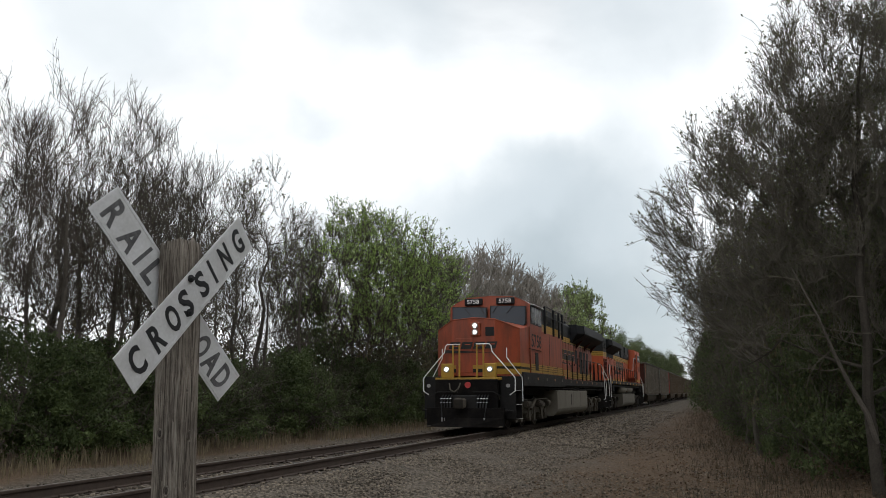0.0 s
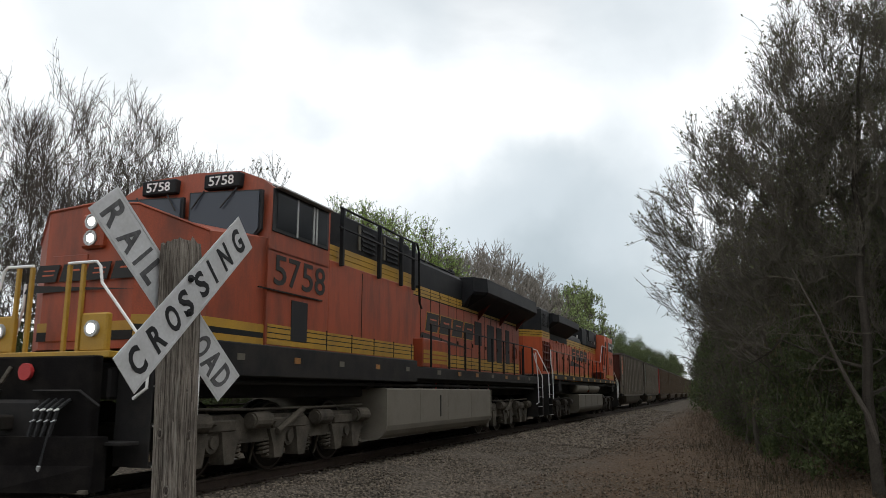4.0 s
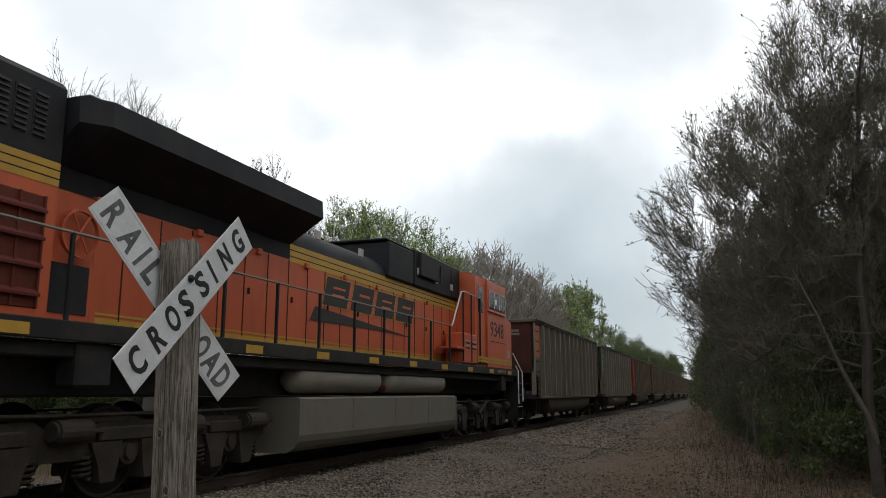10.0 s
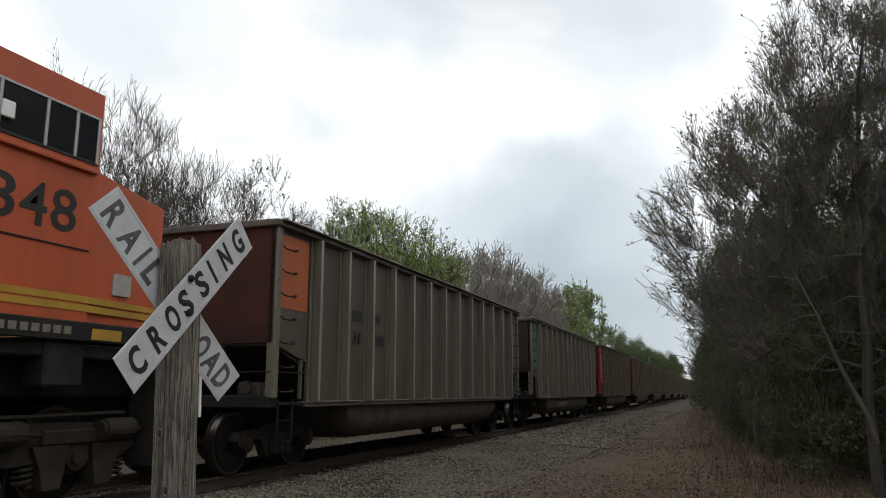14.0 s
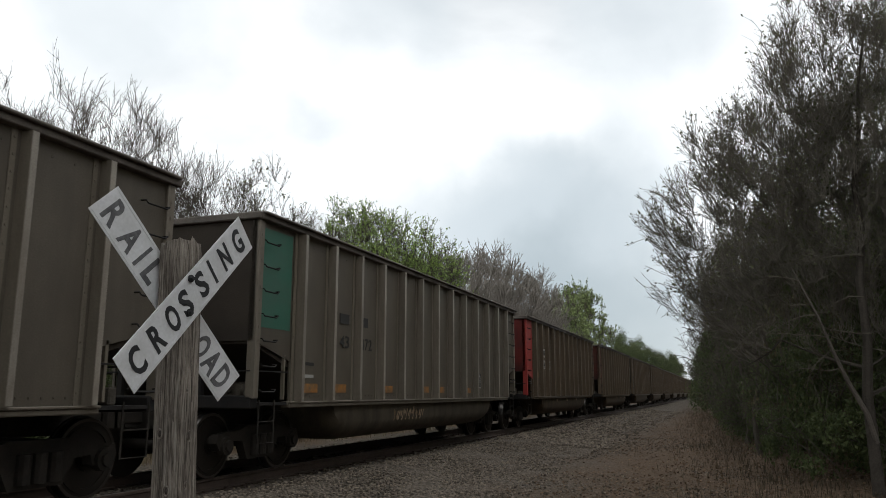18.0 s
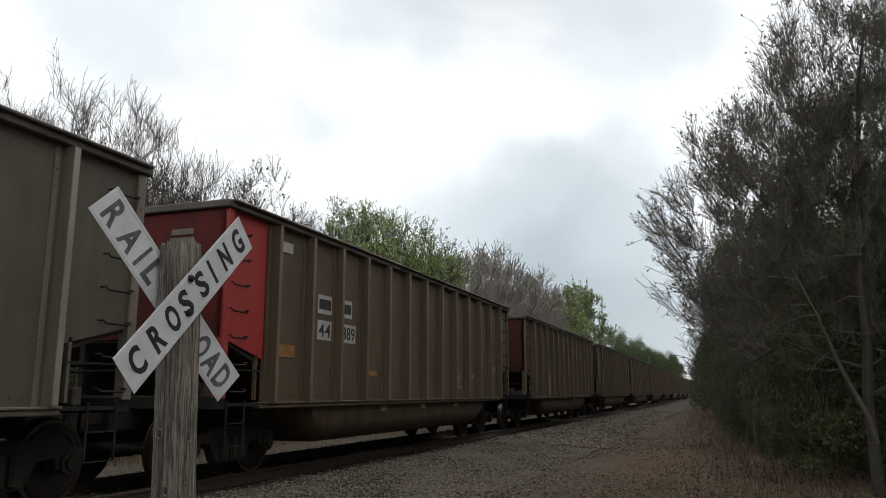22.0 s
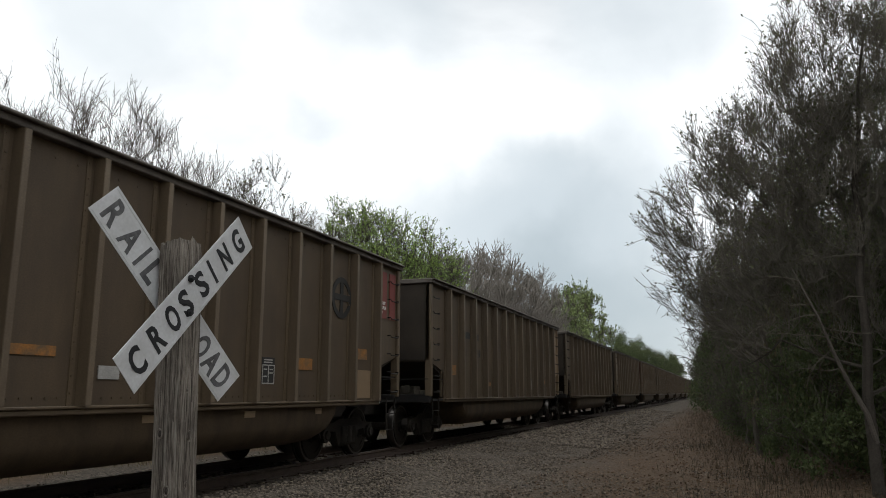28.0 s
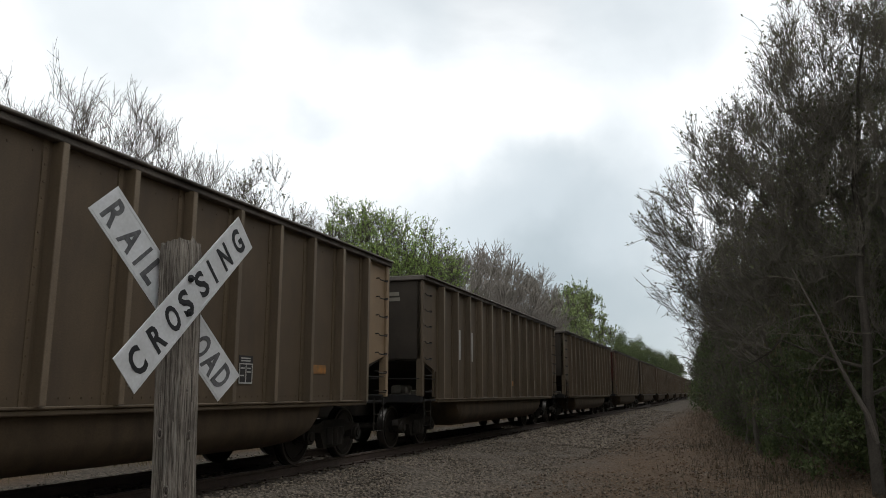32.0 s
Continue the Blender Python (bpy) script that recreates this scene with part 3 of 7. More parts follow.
def build_track():
    track = thing("railway_track", Matrix(), "rusty single railway track on dark wooden ties", "track", kind="structure")
    z = RAIL_Z
    prof = [(-0.07, -0.175), (0.07, -0.175), (0.07, -0.16), (0.02, -0.145), (0.012, -0.05), (0.036, -0.035), (0.036, -0.005), (0.03, 0),
            (-0.03, 0), (-0.036, -0.005), (-0.036, -0.035), (-0.012, -0.05), (-0.02, -0.145), (-0.07, -0.16)]
    for side in (-1, 1):
        cx = RAIL_X + side * 0.753
        s = Shape()
        s.prism([(cx + a, z + b) for a, b in prof], 1, -120, 620)
        part("rail", s, M["rail"], track, "long rust-brown steel rail")
        t = Shape()
        t.box(cx - 0.026, cx + 0.026, -120, 620, z - 0.004, z + 0.002)
        part("rail_head", t, M["rail_top"], track, "worn running surface of the rail")
    tie = Shape().box(-1.3, 1.3, -0.115, 0.115, -0.17, 0.0, 0.012).mesh("tie", M["tie"])
    plate = Shape()
    for side in (-1, 1):
        plate.box(side * 0.753 - 0.17, side * 0.753 + 0.17, -0.09, 0.09, 0.0, 0.018, 0.004)
        for q in (-0.1, 0.1):
            plate.box(side * 0.753 + q - 0.018, side * 0.753 + q + 0.018, -0.05, -0.02, 0.018, 0.05)
    plate = plate.mesh("tie_plate", M["rail"])
    for k in range(190):
        y = 1.0 + 0.52 * k
        ob = part("tie", tie, None, track)
        ob.matrix_basis = pose(RAIL_X + random.uniform(-0.05, 0.05), y, z - 0.193, 0, 0, random.uniform(-1, 1))
        if k < 90:
            p = part("tie_plate", plate, None, track)
            p.matrix_basis = pose(RAIL_X, y, z - 0.193)
    far = Shape()
    for k in range(400):
        y = 1.0 + 0.52 * (190 + k)
        far.box(RAIL_X - 1.3, RAIL_X + 1.3, y - 0.115, y + 0.115, z - 0.36, z - 0.193)
    tagged(part("far_ties", far, M["tie"], track), kind="stuff")


def scattered_stones():
    rng = np.random.default_rng(3)
    t = (1 + 5 ** 0.5) / 2
    ico = np.array([(-1, t, 0), (1, t, 0), (-1, -t, 0), (1, -t, 0), (0, -1, t), (0, 1, t), (0, -1, -t), (0, 1, -t), (t, 0, -1), (t, 0, 1), (-t, 0, -1), (-t, 0, 1)]) / 1.9
    tri = np.array([(0, 11, 5), (0, 5, 1), (0, 1, 7), (0, 7, 10), (0, 10, 11), (1, 5, 9), (5, 11, 4), (11, 10, 2), (10, 7, 6), (7, 1, 8),
                    (3, 9, 4), (3, 4, 2), (3, 2, 6), (3, 6, 8), (3, 8, 9), (4, 9, 5), (2, 4, 11), (6, 2, 10), (8, 6, 7), (9, 8, 1)])
    px, pz = [-12.6, -11.6, -10.9, -10.2, -9.5, -9.1, -8.6, -7.73, -6.9, -6.35, -6.0, -5.5, -5.0, -4.5, -4.0, -3.6], [0.0, 0.0, 0.04, 0.14, 0.25, 0.27, 0.26, 0.25, 0.26, 0.27, 0.25, 0.15, 0.08, 0.05, 0.02, -0.02]

    def field(count, x0, x1, y0, y1, size, thin):
        x = rng.uniform(x0, x1, count)
        y = y0 + (y1 - y0) * rng.uniform(0, 1, count) ** 1.6
        keep = (rng.uniform(0, 1, count) < thin(x)) & ~((np.abs(np.abs(x - RAIL_X) - 0.753) < 0.11))
        x, y = x[keep], y[keep]
        z = np.where(x > -3.6, 0.0, np.interp(x, px, pz))
        r = size * rng.uniform(0.6, 1.35, len(x))
        sc = rng.uniform(0.65, 1.2, (len(x), 12, 3)) * r[:, None, None]
        a = rng.uniform(0, 6.28, len(x))
        p = ico[None] * sc
        rot = np.stack([np.cos(a)[:, None] * p[..., 0] - np.sin(a)[:, None] * p[..., 1], np.sin(a)[:, None] * p[..., 0] + np.cos(a)[:, None] * p[..., 1], p[..., 2] * 0.75], -1)
        rot += np.stack([x, y, z + r * 0.2], -1)[:, None, :]
        return rot.reshape(-1, 3)

    blocks = [field(46000, -6.5, 0.8, 7.5, 30, 0.021, lambda x: np.clip((-2.6 - x) / 1.8, 0.22, 1)),
              field(6000, -6.5, -3.0, 24, 70, 0.045, lambda x: np.clip((-2.8 - x) / 1.8, 0, 1)),
              field(3500, -9.6, -6.3, 7, 40, 0.032, lambda x: np.ones_like(x)),
              field(3000, -12.4, -9.2, 7, 40, 0.03, lambda x: np.clip((x + 12.6) / 1.6, 0, 1))]
    v = np.concatenate(blocks)
    k = len(v) // 12
    f = (tri[None] + 12 * np.arange(k)[:, None, None]).reshape(-1, 3)
    me = bpy.data.meshes.new("ballast_stones")
    me.from_pydata(v.tolist(), [], f.tolist())
    me.materials.append(M["stone"])
    tagged(new("ballast_stones", me), "loose grey and brown crushed ballast stones", "gravel", kind="stuff")


def blades(name, label, category, material, spots, rng, height, width, lean=0.5):
    """Upright blades of grass at the given spots (an n by 3 array), as one object."""
    n = len(spots)
    a = rng.uniform(0, 6.28, n)
    h = height * rng.uniform(0.4, 1.3, n)
    w = width * rng.uniform(0.6, 1.4, n)
    dx, dy = np.cos(a), np.sin(a)
    b = rng.uniform(0, 6.28, n)
    ln = lean * rng.uniform(0.1, 1, n) * h
    base0 = spots + np.stack([dx * w, dy * w, np.zeros(n)], -1)
    base1 = spots - np.stack([dx * w, dy * w, np.zeros(n)], -1)
    mid = spots + np.stack([np.cos(b) * ln * 0.3, np.sin(b) * ln * 0.3, h * 0.6], -1)
    m0, m1 = mid + np.stack([dx * w, dy * w, 0 * w], -1) * 0.7, mid - np.stack([dx * w, dy * w, 0 * w], -1) * 0.7
    tip = spots + np.stack([np.cos(b) * ln, np.sin(b) * ln, h], -1)
    v = np.stack([base0, base1, m1, m0, tip], 1).reshape(-1, 3)
    k = 5 * np.arange(n)
    f = [(i, i + 1, i + 2, i + 3) for i in k.tolist()] + [(i + 3, i + 2, i + 4) for i in k.tolist()]
    me = bpy.data.meshes.new(name)
    me.from_pydata(v.tolist(), [], f)
    me.materials.append(material)
    return tagged(new(name, me), label, category, kind="stuff")


def leaf_cloud(points, size, rng, flat=0.0):
    """Vertices and faces of one bent leaf at each point."""
    n = len(points)
    u = rng.normal(size=(n, 3))
    u[:, 2] *= 1 - flat
    u /= np.linalg.norm(u, axis=1)[:, None]
    w = np.cross(u, rng.normal(size=(n, 3)))
    if flat:
        w[:, 2] *= 1 - flat
    w /= np.linalg.norm(w, axis=1)[:, None]
    s = size * rng.uniform(0.55, 1.35, n)[:, None]
    nrm = np.cross(u, w)
    v = np.stack([points, points + u * s * 0.5 + w * s * 0.3 + nrm * s * 0.08, points + u * s, points + u * s * 0.5 - w * s * 0.3 + nrm * s * 0.08], 1).reshape(-1, 3)
    k = 4 * np.arange(n)
    f = np.concatenate([np.stack([k, k + 1, k + 2], -1), np.stack([k, k + 2, k + 3], -1)])
    return v, f


def leaf_mesh(name, points, size, rng, material, flat=0.0):
    v, f = leaf_cloud(np.asarray(points, float), size, rng, flat)
    me = bpy.data.meshes.new(name)
    me.from_pydata(v.tolist(), [], f.tolist())
    me.materials.append(material)
    return me


def verges():
    rng = np.random.default_rng(11)
    n = 9000
    x = rng.uniform(-15.5, -12.2, n)
    y = 4 + 60 * rng.uniform(0, 1, n) ** 1.7
    clump = np.array([noise.noise(Vector((a * 0.9, b * 0.9, 1))) for a, b in zip(x, y)])
    keep = clump > -0.25 + 0.35 * (x > -12.9)
    sp = np.stack([x, y, np.zeros(n)], -1)[keep]
    blades("dry_grass", "tall dry straw-coloured grass below the trees", "grass", M["grass_dry"], sp, rng, 0.42, 0.007)
    n = 6000
    y = 9 + 70 * rng.uniform(0, 1, n) ** 1.6
    edge = np.interp(y, [10, 14, 26, 45, 160], [1.3, 1.0, 0.2, -0.6, -4.5])
    x = edge + rng.normal(0.0, 0.9, n)
    sp = np.stack([x, y, np.zeros(n)], -1)
    blades("verge_grass", "thin dry grass along the edge of the thicket", "grass", M["grass_verge"], sp, rng, 0.2, 0.006)
    n = 34000
    y = 8 + 60 * rng.uniform(0, 1, n) ** 1.7
    x = rng.uniform(-3.8, 3.0, n)
    x = x[rng.uniform(0, 1, n) < np.clip((x + 4.0) / 3.0, 0, 1)]
    pts = np.stack([x, y[:len(x)], 0.03 + 0.03 * rng.uniform(0, 1, len(x))], -1)
    me = leaf_mesh("leaf_litter", pts, 0.058, rng, M["litter"], flat=0.75)
    tagged(new("leaf_litter", me), "brown fallen leaves scattered over the ground", "leaves", kind="stuff")


build_ground()
build_ballast()


# ---- crossing sign ----
def build_sign():
    """A timber post with two crossed boards; local x runs to the right as one reads it, y away from the reader."""
    base = (-2.806, 3.451, 0.0)
    yaw = math.degrees(math.atan2(2.806, 3.451))
    sign = thing("crossbuck_sign", pose(*base, 0, 0, yaw), "weathered wooden post with two white crossed railroad crossing boards", "sign")
    lean = Matrix.Translation((0.085, 0, 0)) @ Matrix.Rotation(radians(-1.8), 4, "Y")
    half, turn = 0.0835, radians(-39)
    s = Shape()
    rings = []
    for z in (-0.3, 0.4, 0.8, 1.1, 1.4, 1.7, 2.0, 2.2, 2.40, 2.475):
        ring = []
        for k in range(28):
            t = 2 * math.pi * (k + 0.5) / 28
            r = half / max(abs(math.cos(t - turn)), abs(math.sin(t - turn)))
            r = min(r, half * 1.34) * (1.0 if z < 2.42 else 0.95)
            r *= 1 + 0.03 * noise.noise(Vector((math.cos(t) * 3, math.sin(t) * 3, z * 2.2)))
            zz = z + (0.045 * noise.noise(Vector((math.cos(t) * 5, math.sin(t) * 5, 4.0))) if z > 2.3 else 0)
            ring.append(lean @ Vector((r * math.cos(t), r * math.sin(t), zz)))
        rings.append(ring)
    s.loft(rings)
    part("post", s, M["post"], sign, "grey weathered timber post with cracks and knots", True)

    def on_post(q, z, proud=0.0):
        face = float(np.interp(q, [-0.112, -0.100, 0.000, 0.022, 0.112], [-0.03, -0.042, -0.106, -0.106, 0.005]))
        return lean @ Vector((q, face - proud, z))

    for q, z, r in ((0.066, 1.42, 0.026), (-0.078, 1.44, 0.022), (-0.037, 1.15, 0.022), (0.056, 1.17, 0.016), (0.05, 1.66, 0.010)):
        p = on_post(q, z)
        slant = Matrix.Translation(p) @ Matrix.Rotation(radians(-33 if q < 0.02 else 57), 4, "Z")
        knot = Shape().ball((0, 0, 0), r * 0.42, 0.007, r * 0.75, 10).mesh("knot", M["tie"], True)
        ring = Shape().loft([[(math.cos(2 * math.pi * k / 14) * (r * 0.62 + w * math.cos(c)), -0.002 - w * math.sin(c), math.sin(2 * math.pi * k / 14) * (r * 1.15 + w * math.cos(c))) for k in range(14)]
                             for c, w in ((0.0, 0.004), (1.57, 0.004), (3.14, 0.004))], cap=False).mesh("knot_ring", M["post"], True)
        part("knot", knot, None, sign, "dark knot in the timber").matrix_basis = slant
        part("knot_ring", ring, None, sign, "raised grain round the knot").matrix_basis = slant
    rng = random.Random(9)
    for q, z0, z1 in ((-0.085, 0.6, 2.35), (-0.060, 1.2, 2.42), (-0.035, 0.7, 1.9), (-0.012, 1.5, 2.44), (0.004, 0.6, 1.4), (0.018, 1.0, 2.40), (0.048, 1.05, 1.55), (0.052, 1.55, 1.62), (0.075, 1.6, 2.38), (0.088, 0.6, 1.3), (-0.072, 0.5, 1.3)):
        n = max(3, int((z1 - z0) / 0.09))
        path, drift = [], 0.0
        for k in range(n + 1):
            drift += rng.gauss(0, 0.0016)
            path.append(on_post(q + drift, z0 + (z1 - z0) * k / n, -0.001))
        part("crack", Shape().tube(path, rng.uniform(0.002, 0.0036), 4, 0.001), M["tie"], sign, "long drying crack")

    def board(name, words, centre, angle, yaw, length, width, bend, ink, gap=None):
        """A board through the centre, tilted by the angle and turned by yaw; bend turns both halves back a little."""
        c, n_seg = math.cos(radians(bend)), 10
        b = part(name, Shape(), M["sign_white"], sign, "white painted board lettered " + words)
        me = b.data
        v, f = [], []
        st = length / 2 / n_seg

        def warp(x, y, z):
            k = max(0.0, abs(x) - 0.07)
            xx = math.copysign(min(abs(x), 0.07) + k * c, x)
            return Vector((xx, y, z)), k * math.sin(radians(bend))
        grid = []
        for i in range(-n_seg, n_seg + 1):
            for j in (-1, 1):
                for h in (0.0, 0.004):
                    p, back = warp(i * st, j * width / 2, h)
                    grid.append((p.x, p.y, h - back))
        for i in range(2 * n_seg):
            o = 4 * i
            f += [(o, o + 4, o + 6, o + 2), (o + 1, o + 3, o + 7, o + 5), (o, o + 1, o + 5, o + 4), (o + 2, o + 6, o + 7, o + 3)]
        e = 8 * n_seg
        f += [(0, 2, 3, 1), (e, e + 1, e + 3, e + 2)]
        me.clear_geometry()
        me.from_pydata(grid, [], f)
        m = Matrix.Translation(centre) @ Matrix.Rotation(radians(yaw), 4, "Z") @ Matrix.Rotation(radians(-angle), 4, "Y") @ ON_FRONT
        b.matrix_basis = m
        rim = Shape()
        for j in (-1, 1):
            for q in (-1, 1):
                pts = []
                for i in range(0, n_seg + 1):
                    p, back = warp(q * i * st * 0.99, j * (width / 2 - 0.014), 0)
                    pts.append((p.x, p.y, 0.004 - back))
                rim.tube(pts, 0.003, 4)
        part("rim", rim, M["sign_white"], b, "embossed rim line")
        for word, start, end, tall in gap:
            me_l = lettering(word, tall, M[ink], width=(end - start), depth=0.001, bold=0.030)
            me_l.transform(Matrix.Translation((start, -tall / 2, 0.0055)))
            for vert in me_l.vertices:
                p, back = warp(vert.co.x, vert.co.y, vert.co.z)
                vert.co.x = p.x
                vert.co.z -= back
            part("lettering", me_l, None, b, "black capital letters " + word)
        return b

    front = board("front_board", "CROSSING", (0.078, -0.070, 2.172), 43.8, 50.5, 1.29, 0.228, 0, "sign_black",
                  gap=[(w, c - h * 1.06, c + h * 1.06, 0.154) for w, c, h in (("C", -0.533, 0.046), ("R", -0.354, 0.043), ("O", -0.199, 0.045), ("S", -0.066, 0.041), ("S", 0.107, 0.041), ("I", 0.226, 0.010), ("N", 0.378, 0.042), ("G", 0.538, 0.042))])
    board("rear_board", "RAIL ROAD", (-0.032, 0.080, 2.165), -46.5, 39.0, 1.35, 0.223, 0, "sign_grey",
          gap=[(w, c - h * 1.06, c + h * 1.06, 0.154) for w, c, h in (("R", -0.57, 0.046), ("A", -0.411, 0.052), ("I", -0.296, 0.010), ("L", -0.19, 0.040), ("R", 0.228, 0.045), ("O", 0.347, 0.046), ("A", 0.465, 0.050), ("D", 0.583, 0.043))])
    for x, z in ((0.044, 0.083), (-0.079, -0.055)):
        bolt = Shape().disc((x, z, 0.010), 2, 0.021, 0.010, 14).disc((x, z, 0.020), 2, 0.0125, 0.016, 6)
        part("bolt", bolt, M["sign_black"], front, "rusty bolt head with washer")
    return sign


# ---- the train: local y runs back along the train, x = 0 is the track centre, z = 0 the top of rail ----
WHEELS = []          # (wheelset, radius)
TRAIN = []           # (vehicle, place along the line at the start)


def wheelset_mesh(r):
    s = Shape()
    for side in (-1, 1):
        s.disc((side * 0.755, 0, 0), 0, r, 0.125, 28)
        s.disc((side * 0.70, 0, 0), 0, r + 0.026, 0.03, 28)
        s.disc((side * 0.82, 0, 0), 0, r * 0.83, 0.03, 28, r * 0.72)
        s.disc((side * 0.83, 0, 0), 0, r * 0.30, 0.07, 16)
        for k in range(4):
            a = math.pi / 2 * k
            s.disc((side * 0.868, 0.1 * math.cos(a), 0.1 * math.sin(a)), 0, 0.02, 0.02, 6)
    s.disc((0, 0, 0), 0, 0.085, 2.1, 12)
    return s.mesh("wheelset", M["wheel"], True)


def tread_mesh(r):
    return Shape().loft([[(x, q * math.cos(2 * math.pi * k / 28), q * math.sin(2 * math.pi * k / 28)) for k in range(28)]
                         for x, q in ((0.715, r), (0.715, r + 0.003), (0.815, r + 0.003), (0.829, r - 0.004), (0.829, r - 0.04))], cap=False).mesh("tread", M["tread"], True)


def add_wheelset(vehicle, y, r, data):
    w = part("wheelset", data[0], None, vehicle)
    w.matrix_basis = pose(0, y, r)
    for side in (1, -1):
        part("tread", data[1], None, w, "worn steel wheel tread").scale = (side, 1, 1)
    WHEELS.append((w, r))


def coupler(vehicle, y, way):
    s = Shape()
    s.box(-0.09, 0.09, min(y, y + way * 0.75), max(y, y + way * 0.75), 0.78, 0.95, 0.02)
    s.box(-0.14, 0.16, y - 0.13, y + 0.13, 0.70, 1.02, 0.04)
    part("coupler", s, M["running_dark"], vehicle, "rusty knuckle coupler")


def six_wheel_truck(vehicle, y, wheel_data, paint, style):
    """A three-axle bogie: side frames with pedestals, coil springs, dampers and brake gear."""
    axles = (-1.98, 0.0, 1.98)
    for side in (-1, 1):
        s = Shape()
        x0, x1 = (0.98, 1.16) if side > 0 else (-1.16, -0.98)
        s.prism([(y - 2.85, 0.60), (y - 2.75, 0.86), (y - 1.35, 0.90), (y - 1.05, 0.72), (y - 0.75, 0.72), (y - 0.45, 0.88), (y + 0.45, 0.88), (y + 0.75, 0.72),
                 (y + 1.05, 0.72), (y + 1.35, 0.90), (y + 2.75, 0.86), (y + 2.85, 0.60), (y + 2.6, 0.48), (y - 2.6, 0.48)], 0, x0, x1)
        xa, xb = (1.14, 1.22) if side > 0 else (-1.22, -1.14)
        for a in axles:
            for q in (-1, 1):
                s.prism([(y + a + q * 0.16, 0.66), (y + a + q * 0.62, 0.66), (y + a + q * 0.50, 0.40), (y + a + q * 0.46, 0.22), (y + a + q * 0.24, 0.22), (y + a + q * 0.20, 0.42)], 0, x0, xb if side > 0 else xa)
            s.box(xa, xb, y + a - 0.5, y + a + 0.5, 0.66, 0.82, 0.02)
        part("side_frame", s, paint, vehicle, "dusty cast-steel bogie side frame")
        for a in axles:
            b = Shape()
            b.box(side * 1.0 - 0.06, side * 1.0 + 0.06, y + a - 0.21, y + a + 0.21, 0.33, 0.68, 0.04)
            b.disc((side * 1.10, y + a, 0.53), 0, 0.15, 0.16, 16)
            b.disc((side * 1.19, y + a, 0.53), 0, 0.09, 0.06, 12)
            part("axle_box", b, paint, vehicle)
            for q in (-0.62, 0.62):
                turns = [(side * 1.10 + 0.09 * math.cos(k * 0.9), y + a + q + 0.09 * math.sin(k * 0.9), 0.27 + 0.0085 * k) for k in range(32)]
                c = Shape().tube(turns, 0.018, 5)
                part("coil_spring", c, paint, vehicle)
        for q in (-2.45, -0.95, 0.95, 2.45):
            d = Shape()
            d.disc((side * 1.24, y + q, 0.80), 1, 0.125, 0.44, 14)
            d.disc((side * 1.24, y + q - 0.24, 0.80), 1, 0.10, 0.05, 14)
            d.tube([(side * 1.24, y + q + 0.2, 0.80), (side * 1.24, y + q + 0.45, 0.78)], 0.03, 6)
            part("brake_cylinder", d, paint, vehicle, "dusty round brake cylinder")
        if style == "damper":
            d = Shape().tube([(side * 1.28, y - 0.5, 0.62), (side * 1.28, y + 0.25, 0.95)], 0.05, 8)
            part("damper", d, paint, vehicle)
        pipe = Shape().tube([(side * 1.2, y - 2.6, 0.98), (side * 1.22, y - 1.2, 0.96), (side * 1.2, y + 1.2, 0.96), (side * 1.2, y + 2.6, 0.98)], 0.022, 6)
        part("sand_pipe", pipe, paint, vehicle)
        for a in axles:
            h = Shape().tube([(side * 1.1, y + a - 0.75, 0.95), (side * 1.02, y + a - 0.72, 0.5), (side * 0.9, y + a - 0.66, 0.16)], 0.02, 6)
            h.box(side * 0.80 - 0.06, side * 0.78 + 0.06, y + a - 0.70, y + a - 0.58, 0.30, 0.62, 0.02)
            part("brake_shoe", h, paint, vehicle)
    s = Shape().box(-0.98, 0.98, y - 0.45, y + 0.45, 0.52, 0.92, 0.05).box(-0.9, 0.9, y - 2.6, y - 2.4, 0.55, 0.8, 0.03).box(-0.9, 0.9, y + 2.4, y + 2.6, 0.55, 0.8, 0.03)
    s.box(-0.45, 0.45, y - 1.7, y + 1.7, 0.4, 0.9, 0.06)
    part("bolster", s, M["running_dark"], vehicle)
    for a in axles:
        add_wheelset(vehicle, y + a, 0.53, wheel_data)


def handrail(vehicle, x, ys, z0, z1, paint, rail_paint=None):
    for y in ys:
        part("stanchion", Shape().box(x - 0.022, x + 0.022, y - 0.022, y + 0.022, z0, z1, 0.006), paint, vehicle)
    part("handrail", Shape().tube([(x, ys[0] - 0.06, z1), (x, ys[-1] + 0.06, z1)], 0.02, 6), rail_paint or paint, vehicle, "long walkway handrail")


def stairs(vehicle, x_out, y0, y1, z_top, paint, treads=4, edge="decal_white"):
    """A stairwell of open steps between two side plates, along one side."""
    sgn = 1 if x_out > 0 else -1
    for y in (y0, y1):
        part("step_side", Shape().box(x_out - sgn * 0.5, x_out, y - 0.012, y + 0.012, 0.36, z_top, 0.005), paint, vehicle)
    for k in range(treads):
        z = 0.37 + (z_top - 0.37) * k / treads
        part("step", Shape().box(x_out - sgn * (0.30 + 0.05 * k), x_out + sgn * (0.03 - 0.02 * k), y0, y1, z - 0.015, z + 0.015, 0.004), paint, vehicle)
        part("step_edge", Shape().box(x_out + sgn * (0.03 - 0.02 * k), x_out + sgn * (0.042 - 0.02 * k), y0 + 0.02, y1 - 0.02, z - 0.006, z + 0.012), M[edge], vehicle,
             "worn white step edge")
    part("step_back", Shape().box(x_out - sgn * 0.52, x_out - sgn * 0.50, y0, y1, 0.5, z_top, 0.004), paint, vehicle)


